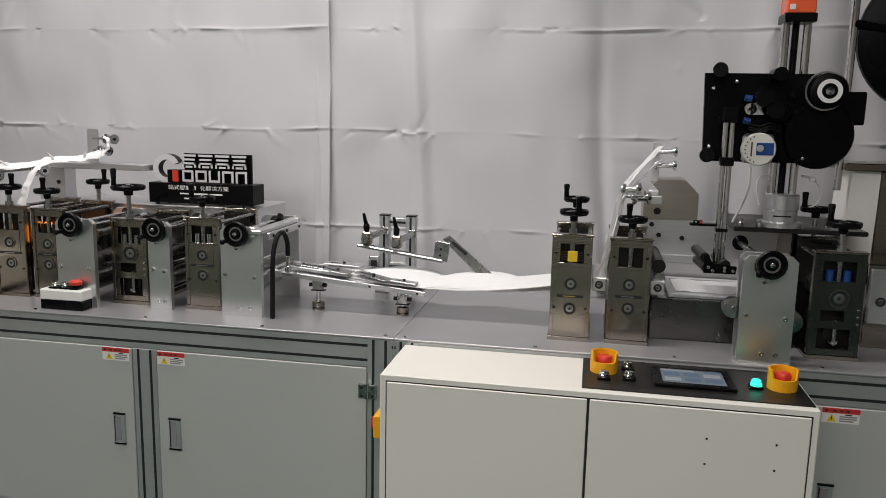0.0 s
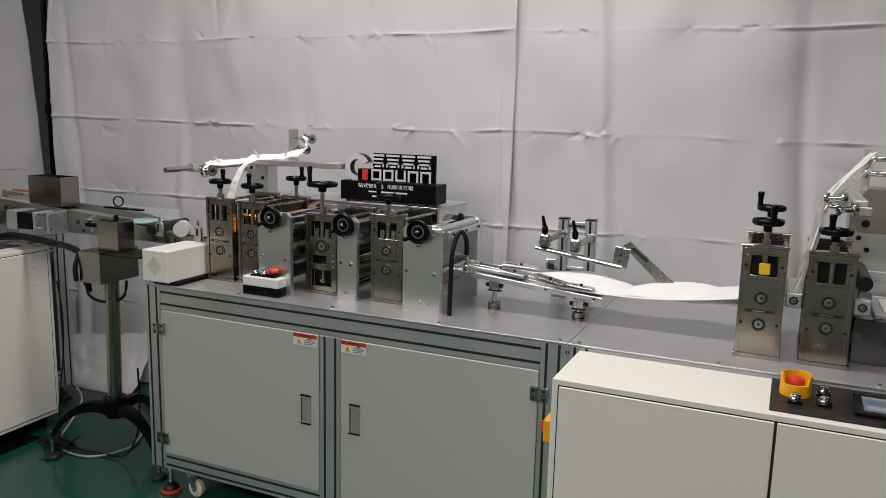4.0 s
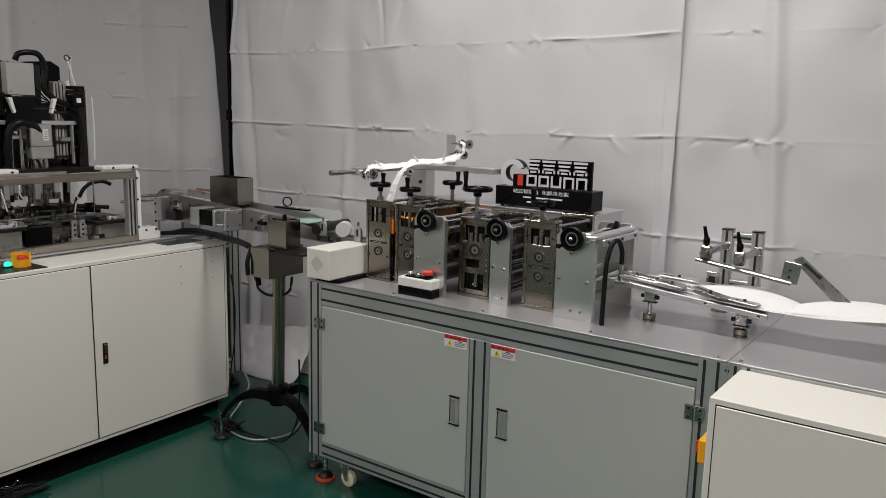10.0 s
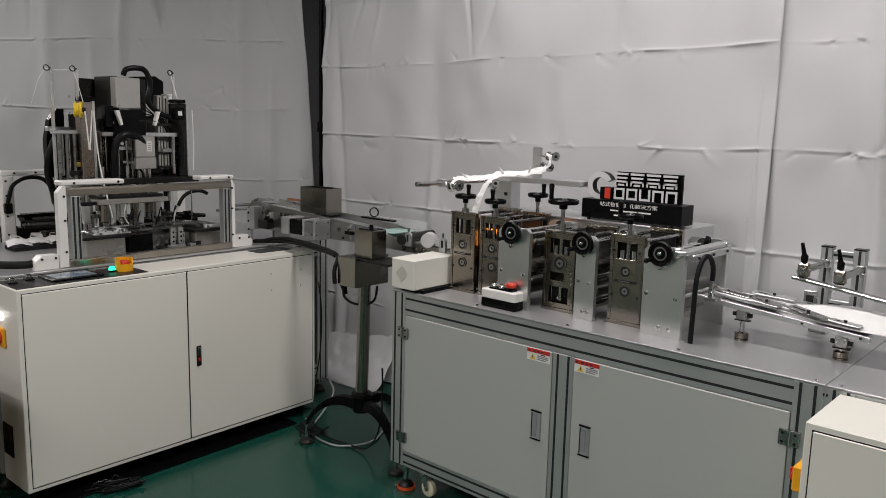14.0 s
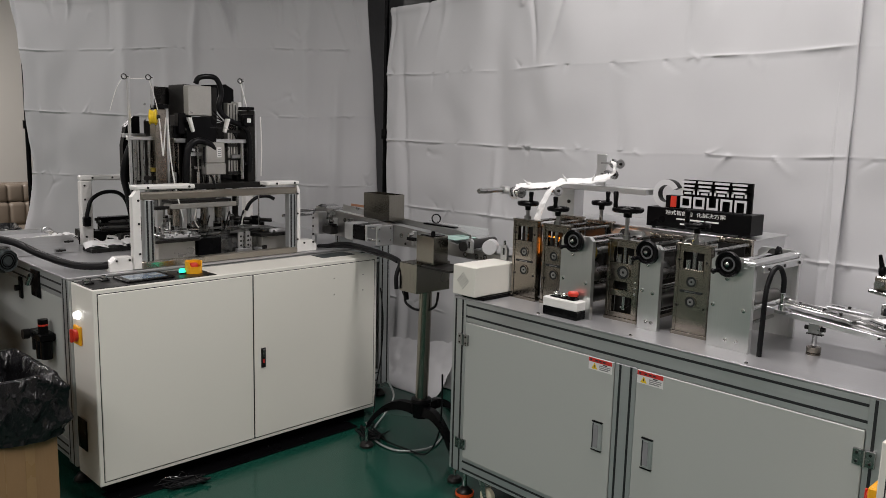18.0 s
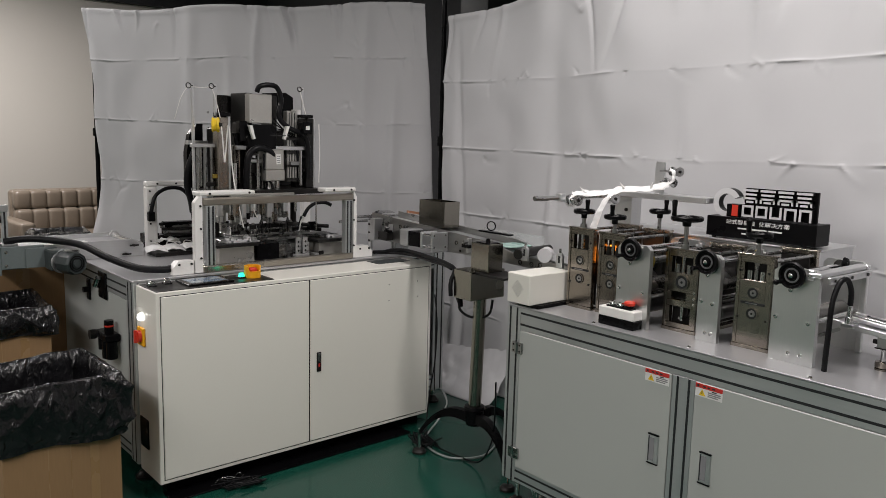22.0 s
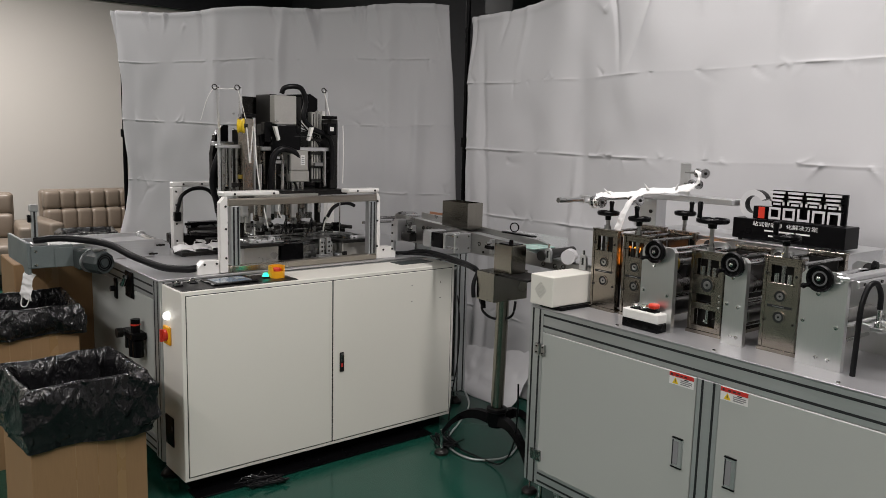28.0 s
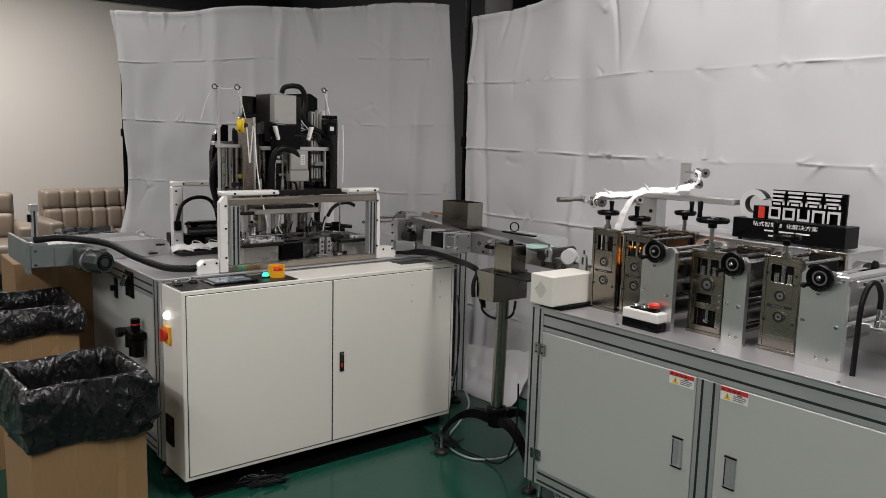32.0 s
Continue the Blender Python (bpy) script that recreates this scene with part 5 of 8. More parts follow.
# flat bar carried by the clamps
gbm = Solid().box((-0.15, -0.018, -0.006), (0.15, 0.018, 0.006), 0.003).done("guide_bar", "steel", cl)
gbm.matrix_basis = pose(-0.625, 2.505, 1.044, 0, 7.6, 0)
hk = Solid().box((-0.030, -0.004, -0.030), (0.020, 0.004, 0.034), 0.001).done("hook_bracket", "steel", cl)
hk.matrix_basis = pose(-0.478, 2.500, 1.055, 0, 7.6, 0)
for dz in (-0.012, 0.010):
    rod("bolt", "dark", hk, (-0.008, -0.006, dz), (-0.008, -0.002, dz), 0.004, seg=8)
Solid().prism([(-0.480, 1.098), (-0.458, 1.112), (-0.305, 0.985), (-0.315, 0.978), (-0.365, 0.990)], (0, 2.50, 0), (1, 0, 0), (0, 0, 1), -0.006).done("hook_plate", "steel", cl)
Solid().prism([(-0.452, 1.088), (-0.444, 1.094), (-0.395, 1.054), (-0.403, 1.048)], (0, 2.4985, 0), (1, 0, 0), (0, 0, 1), -0.001).done("hook_slot", "slot_shade", cl)
box("drop_plate", "steel", cl, (-0.765, 2.60, 0.935), (-0.725, 2.612, 1.010), 0.002)
box("drop_slot", "slot_shade", cl, (-0.757, 2.598, 0.965), (-0.735, 2.600, 0.995), 0)

# ---- nose-strip feeder over the second pair of stands ----
f2b = thing("strip_feeder", pose(0, 0, 0), "steel strip feeder housing with guide spools and white strip", "strip feeder")
Solid().prism([(0.17, 1.1785), (0.345, 1.1785), (0.345, 1.265), (0.30, 1.31), (0.215, 1.31), (0.17, 1.27)], (0, 2.66, 0), (1, 0, 0), (0, 0, 1), -0.135).done("housing", "beam", f2b)
bolts(f2b, [(0.215, 2.66, 1.205)], 0.012, mat="dark")
box("bracket", "alu", f2b, (0.192, 2.70, 1.30), (0.215, 2.712, 1.43), 0.002)
for z in (1.40, 1.355):
    spool(f2b, (0.205, 2.70, z), (1, -0.4, 0.02), 0.017, 0.065)
box("pulley_arm", "alu", f2b, (0.15, 2.32, 1.262), (0.20, 2.345, 1.285), 0.002)
box("pulley_arm", "alu", f2b, (0.16, 2.34, 1.285), (0.19, 2.66, 1.30), 0.002)
for x, z in ((0.09, 1.300), (0.12, 1.275)):
    spool(f2b, (x, 2.335, z), (1, -0.5, 0.1), 0.018, 0.05)
rod("pulley_rod", "chrome", f2b, (0.085, 2.34, 1.283), (0.17, 2.33, 1.275), 0.006)
strip(f2b, [(0.215, 2.68, 1.418), (0.17, 2.55, 1.38), (0.10, 2.36, 1.318), (0.080, 2.32, 1.27), (0.065, 2.31, 1.18), (0.040, 2.30, 1.08), (0.026, 2.30, 1.03)], lambda f: 0.036 - 0.010 * f, (0.8, 0.8, 0.2), wave=0.007, seed=12)
strip(f2b, [(0.215, 2.68, 1.372), (0.16, 2.50, 1.335), (0.10, 2.34, 1.29), (0.085, 2.31, 1.25), (0.06, 2.30, 1.12), (0.030, 2.295, 1.03)], lambda f: 0.024 - 0.008 * f, (0.7, 1, 0.2), wave=0.008, seed=15)
for x0 in (0.012, 0.178):
    b = Solid().box((x0, 2.27, 1.005), (x0 + 0.042, 2.50, 1.045), 0.003).done("guide_block", "alu", f2b)
    boss(b, x0 + 0.021, 2.269, 1.025, 0.012)
rod("transfer_roller", "dark", f2b, (0.20, 2.29, 1.085), (0.20, 2.54, 1.085), 0.020)
rod("transfer_roller", "steel", f2b, (0.205, 2.29, 1.05), (0.205, 2.54, 1.05), 0.016)

# ---- ultrasonic tower ----
tw = thing("ultrasonic_tower", pose(0, 0, 0), "ultrasonic tower with black head plate, motors, reels and chrome columns", "machine tower")
box("carrier_plate", "dark", tw, (0.425, 2.44, 1.178), (0.80, 2.80, 1.192), 0.003)
rw = box("rear_wall", "alu", tw, (0.165, 2.66, ZT), (0.598, 2.675, 1.1775), 0.002)
bolts(rw, [(0.20, 2.66, 1.16), (0.225, 2.66, 1.125), (0.30, 2.66, 1.118), (0.42, 2.66, 1.08), (0.55, 2.66, 1.16)], 0.008, mat="dark")
box("lug_plate", "alu", rw, (0.235, 2.645, 1.035), (0.345, 2.659, 1.062), 0.002)
box("base_box", "dull_steel", tw, (0.188, 2.345, ZT), (0.598, 2.655, 0.978), 0.003, "dark brushed steel base box")
box("side_wall", "nickel", tw, (0.60, 2.47, ZT), (0.615, 2.799, 1.177), 0.002)
Solid().prism([(0.60, 1.177), (0.60, 1.03), (0.90, 1.03)], (0, 2.47, 0), (1, 0, 0), (0, 0, 1), -0.012).done("gusset", "dark", tw)
for p in ((0.45, 2.48), (0.45, 2.76), (0.70, 2.5), (0.76, 2.76), (0.50, 2.46)):
    Solid().lathe((*p, 1.192), (0, 0, 1), [(0.009, 0), (0.009, 0.008), (0.005, 0.012), (0.005, 0.022)], 8).done("bolt", "steel", tw)
col = Solid().lathe((0.565, 2.50, 1.192), (0, 0, 1), [(0.066, 0), (0.066, 0.014), (0.048, 0.018), (0.048, 0.050), (0.050, 0.053), (0.050, 0.095), (0.046, 0.10)], 32).done("column_clamp", "alu", tw, "turned aluminium column clamp", smooth=30)
box("clamp_slit", "slot_shade", col, (0.535, 2.4505, 1.225), (0.585, 2.455, 1.229), 0)
for dx in (-0.030, 0.030):
    rod("guide_column", "chrome", tw, (0.562 + dx, 2.50, 1.29), (0.562 + dx, 2.50, 1.96), 0.012, seg=24)
rod("lead_screw", "black", tw, (0.562, 2.51, 1.29), (0.562, 2.51, 1.96), 0.010)
mb = box("top_motor", "orange", tw, (0.522, 2.46, 1.815), (0.602, 2.54, 1.862), 0.003, "orange motor housing")
box("plate", "label", mb, (0.530, 2.4585, 1.825), (0.545, 2.4602, 1.84), 0)
box("motor_flange", "black", tw, (0.518, 2.455, 1.79), (0.606, 2.545, 1.815), 0.002)
Solid().lathe((0.562, 2.50, 1.862), (0, 0, 1), [(0.045, 0), (0.05, 0.02), (0.05, 0.12)], 20).done("top_cap", "black", tw, smooth=40)
hp_ = Solid().prism([(0.322, 1.385), (0.70, 1.385), (0.70, 1.60), (0.655, 1.645), (0.312, 1.645)], (0, 2.47, 0), (1, 0, 0), (0, 0, 1), -0.018).done("head_plate", "blackpaint", tw, "black painted head plate")
Solid().lathe((0.640, 2.466, 1.468), (0, -1, 0), [(0.098, 0), (0.098, 0.006), (0.093, 0.012), (0.03, 0.014)], 40).done("reel_cover", "blackpaint", hp_, "round black reel cover", smooth=40)
rl = Solid().lathe((0.650, 2.45, 1.595), (0, -1, 0), [(0.052, 0), (0.052, 0.02), (0.046, 0.024), (0.02, 0.022)], 32).done("reel", "blackpaint", hp_, "black reel with a silver rim", smooth=40)
Solid().ring((0.650, 2.425, 1.595), (0, -1, 0), 0.034, 0.022, 0.003).done("reel_ring", "label", rl)
Solid().ring((0.640, 2.44, 1.595), (0, -1, 0), 0.056, 0.051, 0.012, 32).done("reel_rim", "steel", rl)
Solid().lathe((0.650, 2.428, 1.595), (0, -1, 0), [(0.012, 0), (0.012, 0.008), (0.004, 0.009)], 12).done("reel_bolt", "chrome", rl)
en = box("motor_square", "alu", hp_, (0.430, 2.445, 1.382), (0.518, 2.468, 1.470), 0.012)
ec = Solid().lathe((0.472, 2.445, 1.425), (0, -1, 0), [(0.048, 0), (0.048, 0.022), (0.045, 0.026)], 36).done("motor_cap", "paint", en, "cream round motor cap with a blue label", smooth=35)
box("blue_label", "blue", ec, (0.464, 2.4165, 1.408), (0.512, 2.4192, 1.444), 0.001)
for k in range(9):
    a_ = radians(115 + 17 * k)
    rod("vent_hole", "ink", ec, (0.472 + 0.039 * math.cos(a_), 2.4195, 1.425 + 0.039 * math.sin(a_)), (0.472 + 0.039 * math.cos(a_), 2.4182, 1.425 + 0.039 * math.sin(a_)), 0.0022, seg=8)
box("text_bar", "ink", ec, (0.449, 2.4180, 1.404), (0.453, 2.4192, 1.446), 0)
Solid().lathe((0.474, 2.4165, 1.428), (0, -1, 0), [(0.010, 0), (0.010, 0.002)], 16).done("dial", "alu", ec)
lk = Solid()
for cx in (0.441, 0.487):
    lk.rod((cx, 2.428, 1.541), (cx, 2.440, 1.541), 0.0165, seg=24)
lk.box((0.441, 2.428, 1.5245), (0.487, 2.440, 1.5575), 0)
lk2 = lk.done("link_plate", "alu", hp_, "rounded silver link plate", smooth=40)
bolts(lk2, [(0.437, 2.428, 1.541), (0.447, 2.428, 1.535), (0.449, 2.428, 1.547)], 0.005, mat="dark")
for x, z, r in ((0.505, 1.538, 0.024), (0.46, 1.505, 0.028), (0.475, 1.572, 0.026)):
    rod("pneumatic_cylinder", "black", hp_, (x, 2.40 if r < 0.027 else 2.455, z), (x, 2.469, z), r)
for x, z, r in ((0.540, 1.545, 0.012), (0.545, 1.500, 0.009), (0.520, 1.478, 0.010), (0.405, 1.50, 0.010), (0.56, 1.58, 0.011)):
    Solid().lathe((x, 2.468, z), (0, -1, 0), [(r, 0), (r, 0.014), (r * 0.6, 0.018), (r * 0.55, 0.026)], 14).done("fitting", "black", hp_, smooth=40)
bolts(hp_, [(0.335, 2.452, 1.60), (0.335, 2.452, 1.43), (0.60, 2.452, 1.40), (0.40, 2.452, 1.62), (0.475, 2.452, 1.478), (0.492, 2.452, 1.482)], 0.005, mat="chrome")
for z in (1.505, 1.570):
    rod("blue_fitting", "blue", hp_, (0.425, 2.445, z + 0.003), (0.445, 2.445, z), 0.010)
for z in (1.50, 1.49, 1.483):
    hose("cable", "rubber", hp_, [(0.44, 2.44, z), (0.47, 2.43, z - 0.008), (0.50, 2.43, z + 0.002), (0.535, 2.45, z - 0.005)], 0.003, seg=6)
for x, z in ((0.335, 1.405), (0.355, 1.650)):
    rod("guide_roller", "black", hp_, (x - 0.012, 2.39, z), (x + 0.002, 2.469, z), 0.021)
rod("guide_roller", "black", hp_, (0.51, 2.40, 1.64), (0.51, 2.469, 1.64), 0.020)
hose("white_cable", "white", tw, [(0.458, 2.45, 1.375), (0.462, 2.47, 1.31), (0.455, 2.52, 1.25), (0.44, 2.54, 1.205), (0.435, 2.54, 1.193)], 0.0035, seg=8)
hose("white_cable", "white", tw, [(0.62, 2.52, 1.345), (0.66, 2.53, 1.335), (0.685, 2.54, 1.29), (0.665, 2.55, 1.25), (0.62, 2.55, 1.245)], 0.003, seg=8)
hose("white_cable", "white", tw, [(0.53, 2.53, 1.345), (0.505, 2.54, 1.335), (0.498, 2.54, 1.30), (0.51, 2.54, 1.25)], 0.003, seg=8)
box("plug", "label", tw, (0.645, 2.522, 1.330), (0.662, 2.534, 1.342), 0.002)
# slim sensor column with roller carriage
sc = thing("sensor_column", pose(0, 0, 0), "slim chrome double column with black clamps and a sensor", "sensor column")
for dx in (-0.009, 0.009):
    rod("column", "chrome", sc, (0.380 + dx, 2.40, 1.062), (0.380 + dx, 2.40, 1.51), 0.0075)
box("clamp", "black", sc, (0.362, 2.385, 1.375), (0.40, 2.42, 1.40), 0.003)
box("clamp", "black", sc, (0.364, 2.386, 1.180), (0.398, 2.416, 1.190), 0.001)
box("clamp", "black", sc, (0.360, 2.382, 1.500), (0.402, 2.469, 1.545), 0.003)
box("sensor_arm", "black", sc, (0.290, 2.385, 1.196), (0.366, 2.410, 1.203), 0.001)
sn = box("sensor", "black", sc, (0.300, 2.386, 1.203), (0.325, 2.405, 1.212), 0.001)
box("green_led", "foam", sn, (0.304, 2.3855, 1.206), (0.309, 2.3862, 1.210), 0)
box("red_led", "red", sn, (0.317, 2.3855, 1.204), (0.324, 2.3862, 1.211), 0)
ca = Solid().prism([(0.335, 1.060), (0.425, 1.060), (0.428, 1.082), (0.36, 1.09), (0.345, 1.115), (0.335, 1.11)], (0, 2.36, 0), (1, 0, 0), (0, 0, 1), -0.012).done("carriage", "black", sc, "black roller carriage")
for x, z in ((0.338, 1.105), (0.398, 1.085), (0.345, 1.072)):
    rod("carriage_roller", "dark", ca, (x, 2.372, z), (x - 0.012, 2.50, z + 0.004), 0.014)
bolts(ca, [(0.347, 2.36, 1.078), (0.360, 2.36, 1.068), (0.393, 2.36, 1.068), (0.393, 2.36, 1.078), (0.417, 2.36, 1.070)], 0.005)
wt = thing("web_tray", pose(0, 0, 0), "white fabric web lying on a clear tray before the tower", "tray")
box("tray", "profile", wt, (0.240, 2.37, 0.9785), (0.590, 2.64, 0.984), 0.001)
for a, b in (((0.240, 2.37, 0.9845), (0.590, 2.40, 0.990)), ((0.240, 2.61, 0.9845), (0.590, 2.64, 0.990)), ((0.240, 2.401, 0.9845), (0.262, 2.609, 0.990))):
    box("tray_frame", "acrylic_white", wt, a, b, 0.001)
strip(wt, [(0.265, 2.505, 0.988), (0.30, 2.505, 0.990), (0.36, 2.505, 0.989), (0.48, 2.505, 0.992), (0.585, 2.505, 1.0)], 0.19, (0, 1, 0), "web_piece", wave=0.004, seed=22)
# machine parts past the tower
rt = thing("white_guard_unit", pose(0, 0, 0), "white sheet metal guard with a steel plate unit behind it", "machine guard")
Solid().prism([(0.772, 0.97), (0.862, 0.97), (0.868, 1.33), (0.868, 1.362), (0.785, 1.362)], (0, 2.60, 0), (1, 0, 0), (0, 0, 1), -0.16).done("guard", "white", rt)
box("top_bar", "nickel", rt, (0.76, 2.58, 1.362), (1.05, 2.78, 1.385), 0.003)
box("upright", "nickel", rt, (0.872, 2.61, ZT), (0.93, 2.72, 1.36), 0.002)
Solid().lathe((0.905, 2.608, 1.33), (0, -1, 0), [(0.016, 0), (0.012, 0.008)], 16).done("bolt_boss", "chrome", rt)
box("lower_plate", "alu", rt, (0.80, 2.38, ZT + 0.08), (1.2, 2.40, ZT + 0.24), 0.003)
box("lower_block", "nickel", rt, (0.80, 2.41, ZT), (1.2, 2.60, ZT + 0.25), 0.003)
for x, z in ((0.83, 1.0), (0.86, 1.06)):
    boss(rt, x, 2.378, z, 0.014)
br = thing("black_reel_stand", pose(0, 0, 0), "large black reel on a black steel stand", "reel")
Solid().lathe((0.98, 2.62, 1.76), (0, -1, 0), [(0.22, 0), (0.22, 0.02), (0.21, 0.026), (0.04, 0.026)], 48).done("reel", "blackpaint", br, smooth=40)
rod("stand", "chrome", br, (0.745, 2.60, 1.30), (0.745, 2.60, 1.95), 0.012)
box("stand_base", "blackpaint", br, (0.66, 2.585, 1.50), (0.80, 2.61, 1.60), 0.004)
rod("arm", "blackpaint", br, (0.745, 2.60, 1.80), (0.98, 2.61, 1.76), 0.015)
box("upright", "blackpaint", br, (0.95, 2.63, ZT), (1.01, 2.70, 1.80), 0.004)

# ---- on the second machine's table ----
def m2thing(name, label, category, group=""):
    return thing(name, M2, label, category, group)


pg = m2thing("guard_portal", "steel and aluminium guard portal with white corner covers", "machine guard")
box("top_beam", "beam", pg, (0.306, 0.235, 1.180), (1.100, 0.275, 1.213), 0.006)
box("bottom_beam", "beam", pg, (0.306, 0.235, T2), (1.100, 0.275, 0.912), 0.004)
profile(pg, (0.322, 0.236, 0.9125), (0.362, 0.274, 1.1795), 0, 0, "z", "post", 2)
profile(pg, (1.054, 0.236, 0.9125), (1.094, 0.274, 1.1795), 0, 0, "z", "post", 2)


def screws_on(parent, pts, axis):
    bolts(parent, pts, 0.005, axis, "dark")


for s, u0, u1 in ((1, 0.270, 0.304), (-1, 1.102, 1.120)):
    ol = [(u0, T2 + 0.004), (u1, T2 + 0.004), (u1, 1.222), (u0 + 0.022, 1.222), (u0, 1.196)] if s > 0 else [(u0, T2 + 0.004), (u1, T2 + 0.004), (u1, 1.196), (u1 - 0.014, 1.222), (u0, 1.222)]
    c = Solid().prism(ol, (0, 0.270, 0), (1, 0, 0), (0, 0, 1), 0.032).done("side_cover", "white", pg, "white side cover")
    screws_on(c, [((u0 + u1) / 2 + 0.008 * s, 0.238, z) for z in (0.95, 1.08, 1.18)], (0, -1, 0))
for u0, u1 in ((0.29, 0.560), (0.935, 1.118)):
    c = box("top_cover", "white", pg, (u0, 0.240, 1.2225), (u1, 0.315, 1.243), 0.005, "white top cover")
    screws_on(c, [(u0 + 0.05, 0.24, 1.233), (u1 - 0.03, 0.24, 1.233)], (0, -1, 0))
for u0, u1, o in ((0.170, 0.267, [(0.0, 0), (0.097, 0), (0.097, 0.058), (0.03, 0.058), (0.0, 0.03)]), (1.121, 1.227, [(0.0, 0), (0.106, 0), (0.106, 0.03), (0.08, 0.058), (0, 0.058)])):
    f = Solid().prism(o, (u0, 0.30, T2 + 0.001), (1, 0, 0), (0, 0, 1), 0.05).done("foot_cover", "white", pg, "white foot cover")
    screws_on(f, [(u0 + 0.03, 0.25, T2 + 0.045), (u0 + 0.085, 0.25, T2 + 0.045)], (0, -1, 0))

bg = m2thing("guard_portal", "white sheet metal guard arch at the back of the table", "machine guard")
box("post", "white", bg, (0.350, 1.03, T2), (0.408, 1.07, 1.214), 0.006)
box("post", "white", bg, (1.28, 1.03, T2), (1.335, 1.07, 1.214), 0.006)
box("top_beam", "white", bg, (0.352, 1.028, 1.2145), (1.333, 1.072, 1.240), 0.005)
screws_on(bg, [(0.37, 1.03, z) for z in (0.93, 1.02, 1.12, 1.19)] + [(0.41 + 0.1 * k, 1.028, 1.228) for k in range(4)], (0, -1, 0))

# carrying platform with columns
tp = m2thing("ear_loop_welder", "tall dark welding head with motors, belts, cylinders and thread rods", "machine head")
box("platform", "dark", tp, (0.55, 0.50, 1.196), (1.09, 0.92, 1.222), 0.003)
box("left_shelf", "dark", tp, (0.485, 0.545, 1.196), (0.549, 0.70, 1.222), 0.003)
for u in (0.56, 1.0):
    for v in (0.66, 0.88):
        rod("platform_column", "dark", tp, (u, v, T2), (u, v, 1.196), 0.016)
box("back_plate", "dull_steel", tp, (0.630, 0.80, 1.222), (0.790, 0.82, 1.69), 0.002, "brown-grey steel back plate")
box("back_plate", "dark", tp, (0.86, 0.80, 1.222), (1.16, 0.815, 1.52), 0.002)
box("mast", "dark", tp, (0.705, 0.62, 1.222), (0.745, 0.78, 1.70), 0.003)
box("mast", "dark", tp, (0.875, 0.66, 1.222), (0.905, 0.78, 1.695), 0.003)
box("light_box", "satin", tp, (0.706, 0.575, 1.550), (0.830, 0.655, 1.695), 0.003, "plain silver housing")
Solid().prism([(0.93, 1.58), (1.105, 1.58), (1.105, 1.70), (1.06, 1.725), (0.93, 1.715)], (0, 0.84, 0), (1, 0, 0), (0, 0, 1), -0.03).done("gear_plate", "blackpaint", tp)
sm = Solid().prism([(0.692, 1.424), (0.848, 1.424), (0.850, 1.52), (0.830, 1.545), (0.735, 1.545), (0.692, 1.515)], (0, 0.57, 0), (1, 0, 0), (0, 0, 1), -0.10).done("servo_motor", "black", tp, "black servo motor")
box("seam", "ink", sm, (0.762, 0.468, 1.492), (0.848, 0.4695, 1.495), 0)
sv = box("servo_body", "satin", tp, (0.757, 0.50, 1.322), (0.856, 0.60, 1.4235), 0.004, "silver servo gearbox")
box("plate", "label", sv, (0.812, 0.4985, 1.350), (0.836, 0.5, 1.400), 0)
for k in range(4):
    box("text_bar", "grey_ink", sv, (0.816, 0.4978, 1.357 + 0.010 * k), (0.832, 0.4985, 1.361 + 0.010 * k), 0)
box("servo_flange", "satin", tp, (0.754, 0.497, 1.266), (0.859, 0.605, 1.3215), 0.003)
rod("servo_shaft", "chrome", tp, (0.806, 0.55, 1.222), (0.806, 0.55, 1.266), 0.03)
for u in (0.93, 0.962):
    box("cylinder_body", "satin", tp, (u, 0.60, 1.255), (u + 0.026, 0.64, 1.62), 0.003)
    box("cylinder_slot", "slot_shade", tp, (u + 0.010, 0.5985, 1.26), (u + 0.015, 0.60, 1.61), 0)
box("cross_bar", "alu", tp, (0.640, 0.585, 1.418), (1.062, 0.615, 1.438), 0.002)
box("cross_bar", "alu", tp, (0.44, 0.70, 1.438), (0.60, 0.73, 1.458), 0.002)
# right hand upright with cylinder and small motor
box("right_upright", "dark", tp, (1.026, 0.57, 1.222), (1.070, 0.67, 1.585), 0.003)
box("right_edge", "alu", tp, (1.070, 0.57, 1.222), (1.078, 0.66, 1.585), 0.001)
rod("right_rod", "chrome", tp, (1.000, 0.585, 1.235), (1.000, 0.585, 1.418), 0.011)
mt = box("small_motor", "black", tp, (0.984, 0.53, 1.505), (1.040, 0.585, 1.563), 0.003, "small square black motor")
box("plate", "label", mt, (1.000, 0.5285, 1.524), (1.022, 0.53, 1.545), 0)
box("motor_cap", "black", tp, (0.990, 0.54, 1.5855), (1.050, 0.60, 1.602), 0.002)
box("white_cover", "white", tp, (1.01, 0.66, 1.50), (1.05, 0.70, 1.63), 0.002)
# left hand upright with the yellow thread wheel
box("left_upright", "nickel", tp, (0.522, 0.545, 1.222), (0.578, 0.60, 1.575), 0.003)
box("left_edge", "alu", tp, (0.578, 0.545, 1.222), (0.590, 0.60, 1.578), 0.001)
yw = Solid().lathe((0.484, 0.522, 1.536), (0.85, -0.5, 0), [(0.030, 0), (0.036, 0.004), (0.030, 0.012), (0.030, 0.020), (0.036, 0.028), (0.034, 0.034), (0.012, 0.034)], 28).done("thread_wheel", "label_yellow", tp, "yellow thread wheel", smooth=35)
